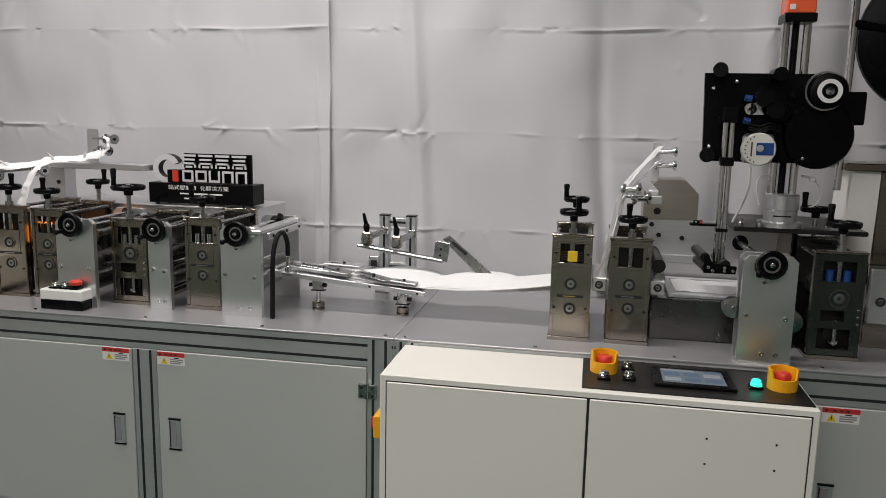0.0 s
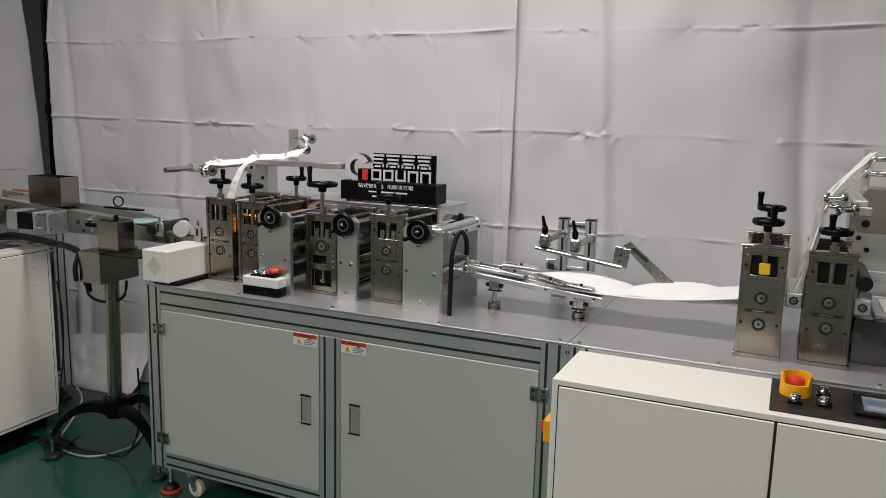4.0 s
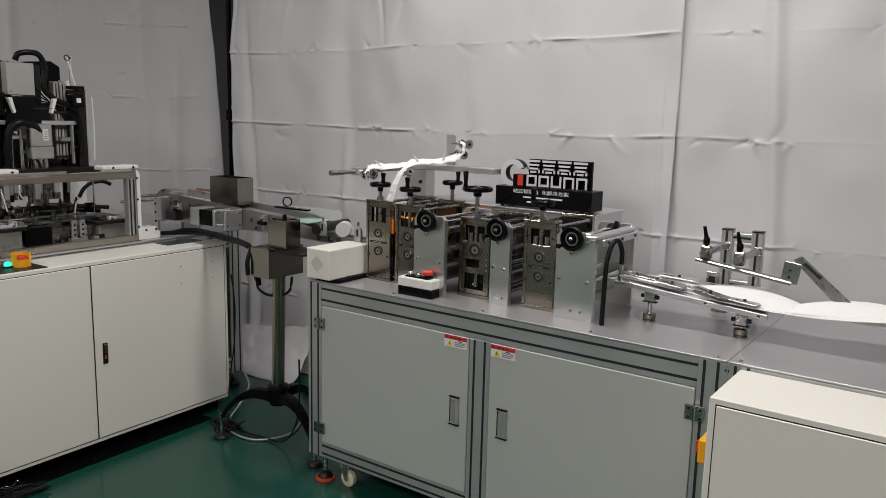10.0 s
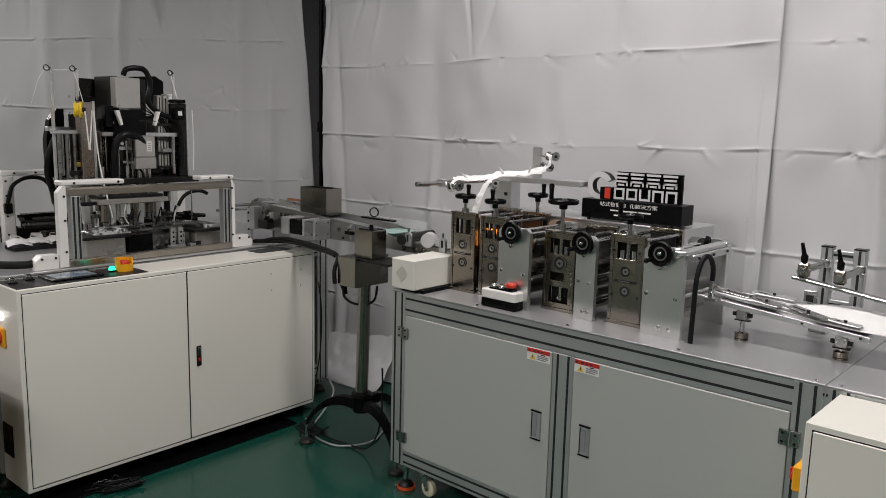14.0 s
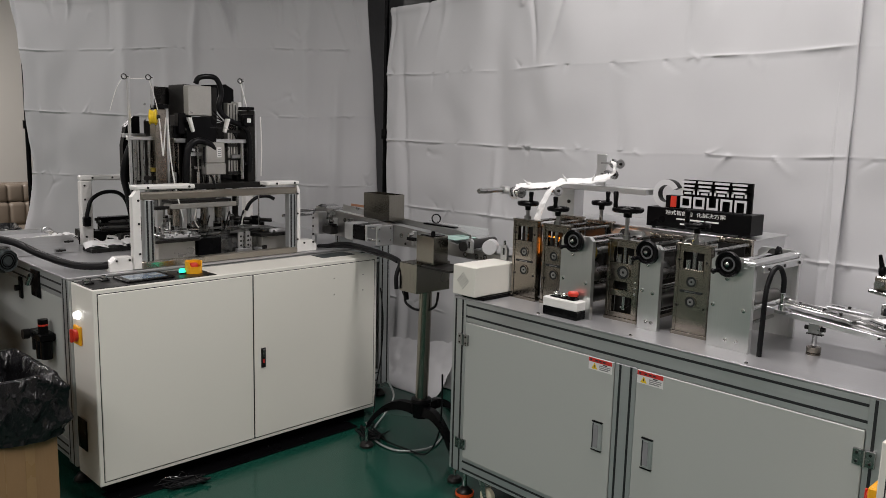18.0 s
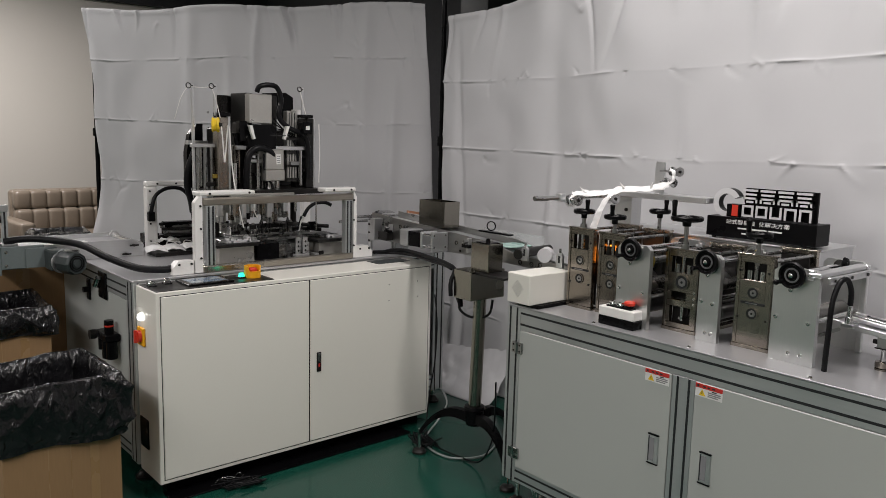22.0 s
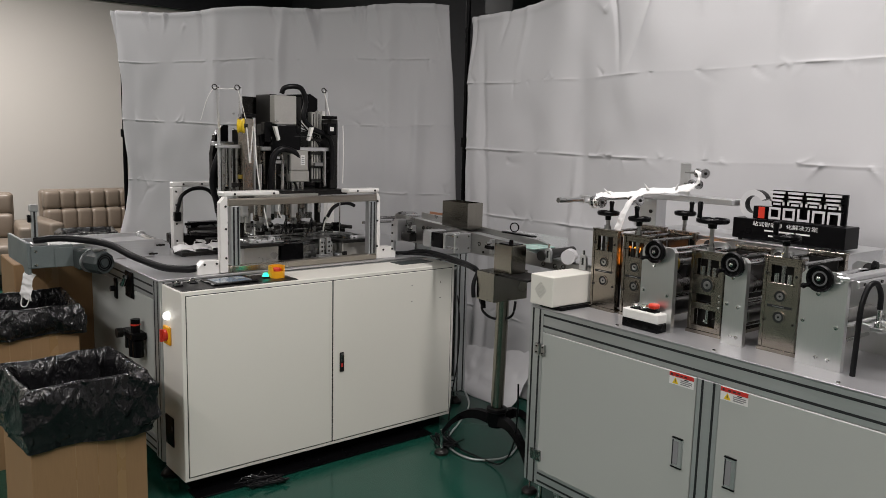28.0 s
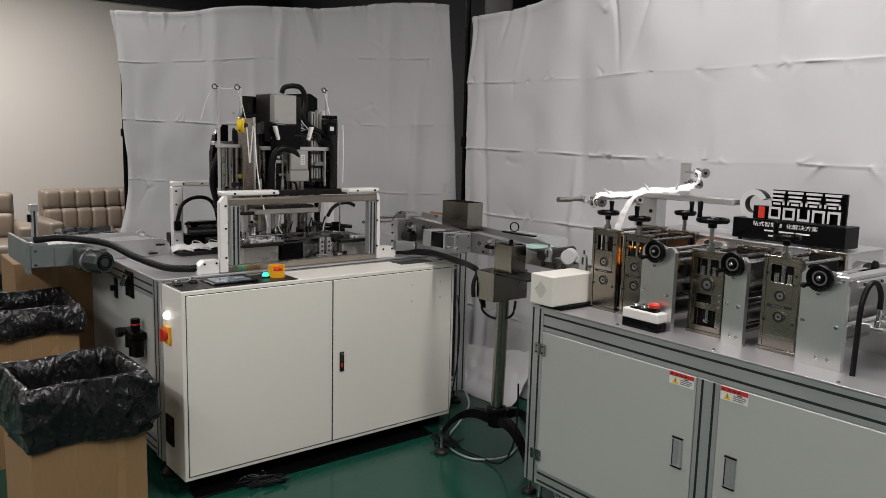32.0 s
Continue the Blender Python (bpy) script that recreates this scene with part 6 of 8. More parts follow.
Solid().lathe((0.5125, 0.5052, 1.536), (0.85, -0.5, 0), [(0.012, 0), (0.009, 0.016)], 14).done("hub", "dark", yw)
box("wheel_motor", "black", tp, (0.535, 0.56, 1.575), (0.60, 0.62, 1.597), 0.003)
Solid().prism([(0.45, 1.222), (0.535, 1.222), (0.535, 1.54), (0.505, 1.54), (0.468, 1.49), (0.45, 1.40)], (0, 0.74, 0), (1, 0, 0), (0, 0, 1), -0.04).done("left_gear_cover", "blackpaint", tp)
box("left_inner", "dark", tp, (0.545, 0.62, 1.222), (0.60, 0.72, 1.52), 0.003)
for u, v, z0, z1 in ((0.425, 0.60, 1.222, 1.725), (0.532, 0.585, 1.580, 1.728), (1.020, 0.60, 1.585, 1.742)):
    t = Solid().box((u - 0.006, v - 0.006, z0), (u + 0.006, v + 0.006, z1), 0.001).done("thread_rod", "alu", tp)
    Solid().ring((u - 0.022, v - 0.008, z1 - 0.010), (0, -1, 0.2), 0.014, 0.010, 0.004, 18).done("eyelet", "dark", t)
    rod("eyelet_arm", "dark", t, (u - 0.010, v - 0.008, z1 - 0.010), (u, v - 0.006, z1 - 0.010), 0.003, seg=8)
for u, v, z0, z1 in ((0.46, 0.60, 1.24, 1.43), (0.492, 0.62, 1.24, 1.43)):
    rod("guide_rod", "chrome", tp, (u, v, z0), (u, v, z1), 0.007)
for j, pts in enumerate(([(0.403, 0.592, 1.715), (0.37, 0.60, 1.66), (0.345, 0.62, 1.56)],
                         [(0.403, 0.592, 1.712), (0.46, 0.59, 1.709), (0.510, 0.577, 1.716)],
                         [(0.510, 0.577, 1.716), (0.522, 0.56, 1.66), (0.535, 0.54, 1.57)],
                         [(0.510, 0.475, 1.530), (0.520, 0.48, 1.44), (0.530, 0.49, 1.36)],
                         [(0.545, 0.480, 1.535), (0.538, 0.485, 1.44), (0.532, 0.49, 1.36)],
                         [(0.552, 0.478, 1.530), (0.560, 0.475, 1.36), (0.572, 0.46, 1.22), (0.590, 0.42, 1.05)],
                         [(1.000, 0.592, 1.732), (1.012, 0.58, 1.66), (1.022, 0.57, 1.605)],
                         [(1.096, 0.56, 1.555), (1.098, 0.555, 1.40), (1.090, 0.55, 1.25)])):
    hose("thread", "white", tp, pts, 0.0032 if j > 2 else 0.0018, seg=6)
hose("cable_sleeve", "rubber", tp, [(0.755, 0.59, 1.705), (0.765, 0.58, 1.732), (0.812, 0.57, 1.742), (0.857, 0.57, 1.730), (0.880, 0.57, 1.668), (0.866, 0.57, 1.590), (0.916, 0.57, 1.537), (1.017, 0.57, 1.490), (1.040, 0.57, 1.390), (1.035, 0.57, 1.27)], 0.013, "black corrugated cable sleeve", 12)
hose("cable_sleeve", "rubber", tp, [(0.66, 0.53, 1.222), (0.66, 0.52, 1.32), (0.672, 0.51, 1.40), (0.72, 0.505, 1.43), (0.785, 0.51, 1.41), (0.815, 0.52, 1.37)], 0.016, "black corrugated cable sleeve", 12)
hose("cable_sleeve", "rubber", tp, [(0.49, 0.70, 1.44), (0.462, 0.70, 1.38), (0.442, 0.71, 1.31), (0.445, 0.73, 1.24), (0.475, 0.76, 1.16), (0.50, 0.80, 1.10)], 0.016, "black corrugated cable sleeve", 12)
hose("cable_sleeve", "rubber", tp, [(0.755, 0.52, 1.40), (0.76, 0.52, 1.30), (0.79, 0.51, 1.25), (0.80, 0.50, 1.20)], 0.006, "thin black cable", 8)
# dense inner mechanism of the head
for u, v, w, d, z0, z1, mat in ((0.70, 0.56, 0.05, 0.05, 1.222, 1.36, "dark"), (0.76, 0.58, 0.04, 0.04, 1.222, 1.40, "steel"), (0.665, 0.63, 0.03, 0.06, 1.222, 1.55, "dark"),
                              (0.69, 0.55, 0.10, 0.02, 1.355, 1.372, "alu"), (0.71, 0.54, 0.07, 0.02, 1.29, 1.305, "steel"), (0.655, 0.58, 0.04, 0.04, 1.46, 1.56, "black"),
                              (0.635, 0.60, 0.03, 0.03, 1.25, 1.44, "nickel"), (0.99, 0.62, 0.04, 0.05, 1.222, 1.25, "dark"), (0.94, 0.58, 0.05, 0.03, 1.34, 1.36, "steel"),
                              (0.51, 0.56, 0.03, 0.03, 1.28, 1.30, "brass"), (0.475, 0.58, 0.06, 0.04, 1.24, 1.26, "dark")):
    box("mechanism_block", mat, tp, (u, v, z0), (u + w, v + d, z1), 0.002)
for k in range(7):
    u, v = 0.68 + 0.018 * k, 0.545 + 0.01 * (k % 3)
    rod("guide_pin", "chrome" if k % 2 else "dark", tp, (u, v, 1.222), (u, v, 1.34 + 0.02 * (k % 4)), 0.006, seg=10)
for k in range(4):
    box("fitting", "black", tp, (0.995 + 0.01 * (k % 2), 0.575, 1.27 + 0.035 * k), (1.015 + 0.01 * (k % 2), 0.60, 1.285 + 0.035 * k), 0.002)

# ---- the moving press head under the platform ----
ph = m2thing("press_head", "moving press head with a silver cross plate and dark grippers", "press head")
box("cross_plate", "satin", ph, (0.53, 0.43, 1.113), (0.875, 0.50, 1.136), 0.003, "silver cross plate")
box("upper_plate", "dark", ph, (0.55, 0.45, 1.137), (0.86, 0.56, 1.150), 0.002)
for u in (0.60, 0.72, 0.83):
    rod("lift_rod", "chrome", ph, (u, 0.52, 1.15), (u, 0.52, 1.28), 0.009)
for u, v, z0, w in ((0.475, 0.42, 1.005, 0.030), (0.570, 0.44, 1.000, 0.022), (0.600, 0.43, 0.990, 0.024), (0.655, 0.44, 1.02, 0.030), (0.705, 0.43, 1.00, 0.020), (0.745, 0.45, 0.985, 0.028), (0.79, 0.44, 1.03, 0.022), (0.835, 0.45, 1.01, 0.026)):
    g = box("gripper", "nickel" if w < 0.023 else "alu", ph, (u - w / 2, v, z0 + 0.03), (u + w / 2, v + 0.03, 1.113), 0.003)
    box("finger", "steel", g, (u - w / 2, v - 0.004, z0), (u - w / 2 + 0.008, v + 0.016, z0 + 0.03), 0.001)
    box("finger", "steel", g, (u + w / 2 - 0.008, v - 0.004, z0), (u + w / 2, v + 0.016, z0 + 0.03), 0.001)
box("gripper_arm", "dark", ph, (0.46, 0.44, 1.113), (0.53, 0.47, 1.128), 0.002)
for u in (0.64, 0.765):
    rod("air_cylinder", "alu", ph, (u, 0.47, 1.04), (u, 0.47, 1.113), 0.013)
hose("air_line", "white", ph, [(0.655, 0.42, 1.11), (0.64, 0.41, 1.06), (0.66, 0.41, 1.02)], 0.003, seg=6)

# ---- stations on the table inside the portal ----
for u0, u1, v0, v1, z1, lab in ((0.435, 0.615, 0.36, 0.56, 0.972, "silver mask station block with a dark top plate"), (0.975, 1.170, 0.36, 0.60, 0.962, "silver mask station block with a dark top plate")):
    st = m2thing("mask_station", lab, "machine station", "mask stations")
    box("block", "satin", st, (u0, v0, T2), (u1, v1, z1), 0.003)
    box("flange", "satin", st, (u0 - 0.02, v0 - 0.015, T2), (u1 + 0.02, v1, T2 + 0.012), 0.002)
    tpz = box("top_plate", "dark", st, (u0 - 0.025, v0 - 0.03, z1), (u1 + 0.01, v1 + 0.05, z1 + 0.014), 0.002)
    for k in range(3):
        box("guide", "steel", st, (u0 + 0.02 + 0.05 * k, v0 + 0.02, z1 + 0.0145), (u0 + 0.045 + 0.05 * k, v0 + 0.10, z1 + 0.03), 0.002)
    box("white_jaw", "acrylic_white", st, (u0 + 0.05, v0 - 0.01, z1 + 0.0145), (u0 + 0.16, v0 + 0.015, z1 + 0.032), 0.003)
    for k in range(2):
        rod("jaw_pin", "chrome", st, (u0 + 0.06 + 0.08 * k, v0 - 0.012, z1 + 0.024), (u0 + 0.06 + 0.08 * k, v0 - 0.02, z1 + 0.024), 0.005)
ix = m2thing("index_unit", "dark indexing unit with black sheet cover and steel bracket", "machine station")
box("cover", "black", ix, (0.640, 0.38, T2), (0.760, 0.60, 0.972), 0.002)
box("cover_side", "steel", ix, (0.760, 0.40, T2), (0.970, 0.62, 0.960), 0.002)
box("deck", "steel", ix, (0.62, 0.45, 0.975), (0.98, 0.95, 0.990), 0.002)
box("bracket", "alu", ix, (0.855, 0.372, T2 + 0.03), (0.885, 0.395, 0.985), 0.002)
box("bracket", "alu", ix, (0.895, 0.365, T2 + 0.02), (0.920, 0.395, 0.965), 0.002)
bolts(ix, [(0.87, 0.372, z) for z in (0.925, 0.945, 0.965)] + [(0.907, 0.365, z) for z in (0.92, 0.95)], 0.006, mat="dark")
for k in range(6):
    u = 0.80 + 0.035 * k
    box("small_block", ("steel", "alu", "dark")[k % 3], ix, (u, 0.345 + 0.01 * (k % 2), T2), (u + 0.026, 0.385, T2 + 0.018 + 0.008 * (k % 3)), 0.002)
for a, b in (((0.86, 0.60, 1.045), (1.12, 0.50, 1.02)), ((0.86, 0.64, 1.02), (1.10, 0.54, 1.0)), ((0.62, 0.60, 1.0), (0.96, 0.66, 1.0))):
    rod("link_rod", "dark", ix, a, b, 0.010)
for u, v in ((0.68, 0.50), (0.74, 0.53), (0.80, 0.56), (0.85, 0.50), (0.92, 0.55), (0.70, 0.62), (0.88, 0.68)):
    rod("post", "steel", ix, (u, v, 0.99), (u, v, 1.03 + 0.03 * ((u * 100) % 3) / 2), 0.008, seg=10)
    box("post_cap", "dark", ix, (u - 0.014, v - 0.012, 1.03), (u + 0.014, v + 0.012, 1.05), 0.002)
box("knuckle", "black", ix, (1.02, 0.52, 1.0), (1.07, 0.56, 1.045), 0.008)
# right hand thread arm with the hose loop
ta = m2thing("thread_arm", "thin steel arm with a white thread and a black hose loop", "thread arm")
hose("hose_loop", "rubber", ta, [(0.945, 0.46, 1.085), (0.965, 0.45, 1.125), (1.00, 0.44, 1.15), (1.05, 0.43, 1.155), (1.085, 0.42, 1.14)], 0.009)
hose("clear_tube", "white", ta, [(0.925, 0.47, 0.99), (0.930, 0.47, 1.04), (0.945, 0.46, 1.085)], 0.004, seg=8)
rod("needle", "chrome", ta, (1.00, 0.43, 0.985), (1.00, 0.43, 1.16), 0.0035, seg=8)
box("arm", "steel", ta, (0.93, 0.44, 0.978), (1.10, 0.47, 0.990), 0.002)
# row of masks on the rear belt and dark gear under the arch
rb = m2thing("rear_feed_unit", "dark rear feed unit with rails and cylinders", "feed unit")
for u0, v0, u1, v1, z0, z1, mat in ((0.42, 1.08, 0.80, 1.16, T2, 0.95, "dark"), (0.46, 1.06, 0.62, 1.12, 0.95, 1.02, "black"), (0.36, 1.10, 0.44, 1.16, T2, 0.96, "black"), (0.62, 1.10, 0.85, 1.18, 0.95, 0.98, "dark"), (0.50, 0.92, 0.72, 0.98, T2, 0.945, "dark")):
    box("block", mat, rb, (u0, v0, z0), (u1, v1, z1), 0.003)
for k in range(5):
    rod("rail", "steel" if k % 2 else "dark", rb, (0.44, 1.02 + 0.02 * k, 0.96 + 0.012 * k), (0.80, 0.94 + 0.02 * k, 0.96 + 0.012 * k), 0.008, seg=10)
mb2 = m2thing("mask_belt", "row of white masks lying on a dark feed belt", "feed belt")
box("belt", "dark", mb2, (0.300, 0.78, T2), (0.66, 0.90, T2 + 0.02), 0.003)
masks_row = []
for k in range(4):
    m = strip(mb2, [(0.300 + 0.09 * k, 0.87, T2 + 0.024), (0.325 + 0.09 * k, 0.86, T2 + 0.036), (0.36 + 0.09 * k, 0.85, T2 + 0.037), (0.400 + 0.09 * k, 0.84, T2 + 0.025)], 0.10, (0.25, 1, 0.15), "mask", wave=0.003, seed=30 + k)
    hose("ear_loop", "white", m, [(0.320 + 0.09 * k, 0.82, T2 + 0.034), (0.325 + 0.09 * k, 0.785, T2 + 0.040), (0.355 + 0.09 * k, 0.775, T2 + 0.042), (0.38 + 0.09 * k, 0.795, T2 + 0.032)], 0.003, seg=6)
    hose("ear_loop", "white", m, [(0.330 + 0.09 * k, 0.90, T2 + 0.040), (0.345 + 0.09 * k, 0.92, T2 + 0.055), (0.375 + 0.09 * k, 0.91, T2 + 0.050), (0.385 + 0.09 * k, 0.88, T2 + 0.036)], 0.0025, seg=6)
    masks_row.append(m)
hose_guard = m2thing("hose_loop", "black cable hose looping from the rear guard arch", "hose")
hose("hose", "rubber", hose_guard, [(0.367, 1.01, 1.080), (0.372, 1.00, 1.120), (0.392, 1.00, 1.172), (0.451, 1.00, 1.205), (0.525, 1.00, 1.200), (0.569, 1.00, 1.150), (0.588, 1.00, 1.050), (0.592, 1.00, 0.95)], 0.010)
box("plug", "black", hose_guard, (0.352, 1.00, 1.035), (0.386, 1.029, 1.085), 0.004)
# small mechanism under the platform and round the stations
rnd = random.Random(21)
for k in range(26):
    u, v = rnd.uniform(0.50, 0.95), rnd.uniform(0.56, 0.80)
    w, d, hh = rnd.uniform(0.014, 0.045), rnd.uniform(0.012, 0.03), rnd.uniform(0.03, 0.15)
    b = box("hanging_block", rnd.choice(("dark", "steel", "satin", "nickel", "alu")), tp, (u, v, 1.196 - hh), (u + w, v + d, 1.196), 0.002)
    bolts(b, [(u + w / 2, v, 1.196 - hh * 0.5)], 0.004, mat=rnd.choice(("chrome", "dark")))
for k in range(14):
    u, v = rnd.uniform(0.52, 0.96), rnd.uniform(0.50, 0.60)
    rod("guide_pin", rnd.choice(("chrome", "steel", "dark")), tp, (u, v, 1.196 - rnd.uniform(0.04, 0.12)), (u, v, 1.196), rnd.uniform(0.004, 0.009), seg=10)
for k in range(22):
    u, v = rnd.uniform(0.64, 0.97), rnd.uniform(0.46, 0.90)
    w, d, hh = rnd.uniform(0.014, 0.05), rnd.uniform(0.012, 0.03), rnd.uniform(0.012, 0.06)
    b = box("tool_block", rnd.choice(("dark", "steel", "satin", "alu", "nickel")), ix, (u, v, 0.990), (u + w, v + d, 0.990 + hh), 0.002)
    bolts(b, [(u + w / 2, v + d / 2, 0.990 + hh)], 0.004, (0, 0, 1), "dark")
for u0, u1, v, z in ((0.64, 0.97, 0.44, 1.004), (0.66, 0.90, 0.50, 1.022), (0.70, 0.98, 0.58, 1.035)):
    box("slide_rail", "steel", ix, (u0, v, z), (u1, v + 0.014, z + 0.010), 0.002)
for j, (u, v) in enumerate(((0.66, 0.43), (0.72, 0.46), (0.81, 0.44), (0.90, 0.46))):
    hose("air_line", "rubber", ix, [(u, v, 1.0), (u + 0.012, v - 0.01, 1.05), (u + 0.03, v, 1.085), (u + 0.05, v + 0.03, 1.06), (u + 0.055, v + 0.05, 1.0)], 0.0035, seg=6)
# perforated bracket on a stepped foot before the dark cover
pb = m2thing("perforated_bracket", "small aluminium bracket with rows of holes on the table", "bracket")
box("foot", "alu", pb, (0.80, 0.330, T2), (0.93, 0.368, T2 + 0.014), 0.002)
box("step", "alu", pb, (0.825, 0.336, T2 + 0.0145), (0.905, 0.362, T2 + 0.030), 0.002)
for u in (0.833, 0.873):
    up = box("upright", "alu", pb, (u, 0.344, T2 + 0.031), (u + 0.026, 0.354, 0.994), 0.002)
    for z in (0.928, 0.950, 0.972):
        rod("hole", "slot_shade", up, (u + 0.013, 0.3432, z), (u + 0.013, 0.345, z), 0.0055, seg=10)
# clamp jaw with clips on the first station
jw = m2thing("clip_jaw", "white and steel clip jaw on the mask station", "clamp")
box("jaw_plate", "alu", jw, (0.470, 0.352, 0.9865), (0.640, 0.40, 0.994), 0.002)
for k in range(5):
    u = 0.478 + 0.032 * k
    b = box("clip", ("acrylic_white", "alu", "steel")[k % 3], jw, (u, 0.356, 0.9945), (u + 0.020, 0.392, 1.008 + 0.006 * (k % 2)), 0.002)
    rod("clip_pin", "chrome", b, (u + 0.01, 0.350, 1.004), (u + 0.01, 0.357, 1.004), 0.004, seg=8)
rod("clamp_bar", "chrome", jw, (0.466, 0.372, 1.022), (0.640, 0.372, 1.020), 0.004, seg=10)
hose("thread_tail", "white", jw, [(0.512, 0.40, 1.06), (0.506, 0.39, 1.03), (0.50, 0.38, 1.012)], 0.0025, seg=6)
# white cheek brackets beside the motor, cross frame under it
for u, s in ((0.686, 1), (0.912, -1)):
    Solid().prism([(0, 1.54), (0.018 * s, 1.54), (0.034 * s, 1.475), (0.024 * s, 1.470)], (u, 0.54, 0), (1, 0, 0), (0, 0, 1), -0.02).done("cheek_bracket", "white", tp)
box("left_bar", "alu", tp, (0.405, 0.575, 1.428), (0.545, 0.597, 1.446), 0.002)
for u in (0.44, 0.475, 0.51):
    rod("stand_rod", "steel", tp, (u, 0.588, 1.222), (u, 0.588, 1.428), 0.008)
for z in (1.26, 1.33, 1.40, 1.47):
    box("cylinder_clip", "dark", tp, (0.925, 0.592, z), (0.995, 0.5980, z + 0.014), 0.001)
for k in range(9):
    z = 1.25 + 0.028 * k
    box("belt_block", ("black", "dark", "steel")[k % 3], tp, (0.690, 0.575, z), (0.775, 0.60, z + 0.014), 0.002)
box("black_sleeve_plate", "black", tp, (0.64, 0.60, 1.222), (0.66, 0.70, 1.50), 0.002)
for k in range(5):
    hose("thin_cable", "rubber", tp, [(0.845 + 0.004 * k, 0.62, 1.60 - 0.02 * k), (0.86, 0.60, 1.57 - 0.02 * k), (0.93 + 0.01 * k, 0.60, 1.50), (0.99, 0.59, 1.42 - 0.02 * k), (1.0, 0.60, 1.30)], 0.003, seg=6)
box("orange_tag", "copper", tp, (0.925, 0.80, 1.655), (0.955, 0.809, 1.685), 0.001)
for u, z in ((0.59, 1.60), (0.69, 1.60), (0.59, 1.52), (0.72, 1.56)):
    rod("plate_bolt", "steel", tp, (u, 0.80, z), (u, 0.795, z), 0.006, seg=8)

# ---- transfer conveyor between the machines ----
tc = thing("transfer_conveyor", pose(0, 0, 0), "aluminium transfer conveyor between the two machines", "conveyor")
for y, nm in ((2.42, "front_side"), (2.60, "rear_side")):
    Solid().prism([(-3.57, 0.935), (-2.70, 0.950), (-2.05, 0.945), (-2.05, 0.985), (-2.40, 0.992), (-2.62, 1.032), (-3.57, 1.082)], (0, y, 0), (1, 0, 0), (0, 0, 1), -0.008).done(nm, "conveyor_sheet", tc, "brushed aluminium side plate")
strip(tc, [(-3.55, 2.514, 1.045), (-3.0, 2.514, 1.022), (-2.7, 2.514, 1.005), (-2.45, 2.514, 0.985), (-2.1, 2.514, 0.978)], 0.16, (0, 1, 0), "belt", wave=0.001, mat="profile")
box("guide_strip", "copper", tc, (-3.35, 2.585, 1.085), (-3.05, 2.598, 1.105), 0.002, "copper tinted guide strip")
for x in (-3.46,):
    profile(tc, (x, 2.47, 0.0), (x + 0.045, 2.56, 0.934), 0, 0, "z", "leg", 1)
stp = box("stepper_motor", "black", tc, (-3.10, 2.32, 0.962), (-3.00, 2.415, 1.035), 0.003, "square stepper motor with silver end")
box("end_plate", "alu", stp, (-3.165, 2.315, 0.955), (-3.10, 2.418, 1.040), 0.004)
box("front_plate", "alu", stp, (-3.0, 2.318, 0.958), (-2.985, 2.418, 1.042), 0.003)
for z in (0.972, 1.03):
    for y in (2.33, 2.40):
        rod("standoff", "chrome", stp, (-2.985, y, z), (-2.90, y, z), 0.005, seg=10)
box("mount_plate", "alu", stp, (-2.915, 2.318, 0.950), (-2.903, 2.418, 1.045), 0.002)
for x, z in ((-2.84, 1.0), (-2.72, 1.0), (-3.30, 1.03), (-2.33, 0.965), (-2.40, 0.965), (-2.28, 0.968)):
    boss(tc, x, 2.419, z, 0.011)
for x in (-3.38, -2.74):
    br_ = box("sensor_bracket", "alu", tc, (x, 2.395, 0.965), (x + 0.016, 2.418, 1.035), 0.002)
    box("sensor", "black", br_, (x - 0.018, 2.38, 0.99), (x + 0.034, 2.40, 1.006), 0.002)
    rod("knob", "chrome", br_, (x + 0.008, 2.37, 1.018), (x + 0.008, 2.396, 1.018), 0.008)
box("side_bracket", "alu", tc, (-3.50, 2.36, 0.94), (-3.46, 2.418, 1.06), 0.002)
sb = box("side_bracket", "alu", tc, (-3.56, 2.385, T2), (-3.53, 2.40, 1.04), 0.002)
bolts(sb, [(-3.545, 2.385, z) for z in (0.93, 0.975, 1.02)], 0.006, mat="dark")
for x in (-3.43, -3.24):
    cl2 = box("clip_block", "steel", tc, (x, 2.39, 0.955), (x + 0.022, 2.418, 1.045), 0.002)
    bolts(cl2, [(x + 0.011, 2.39, 0.975), (x + 0.011, 2.39, 1.03)], 0.005, mat="dark")
for x in (-3.20, -2.80, -2.68, -2.56):
    bolts(tc, [(x, 2.412, 0.965)], 0.006, mat="dark")
box("top_lip", "copper", tc, (-3.50, 2.606, 1.079), (-3.36, 2.610, 1.092), 0)
box("side_bracket", "dark", tc, (-3.44, 2.37, 0.95), (-3.36, 2.418, 0.995), 0.003)
# infeed chute of shiny sheet at the second machine's end
strip(tc, [(-3.60, 2.46, 0.99), (-3.61, 2.46, 1.03), (-3.58, 2.46, 1.07), (-3.52, 2.46, 1.095), (-3.47, 2.47, 1.085)], 0.06, (0.3, 1, 0), "chute", wave=0.001, mat="chrome")
rod("cross_shaft", "chrome", tc, (-3.62, 2.30, 1.055), (-3.60, 2.62, 1.055), 0.008)
rod("cross_shaft", "chrome", tc, (-3.72, 2.30, 1.02), (-3.70, 2.62, 1.02), 0.008)
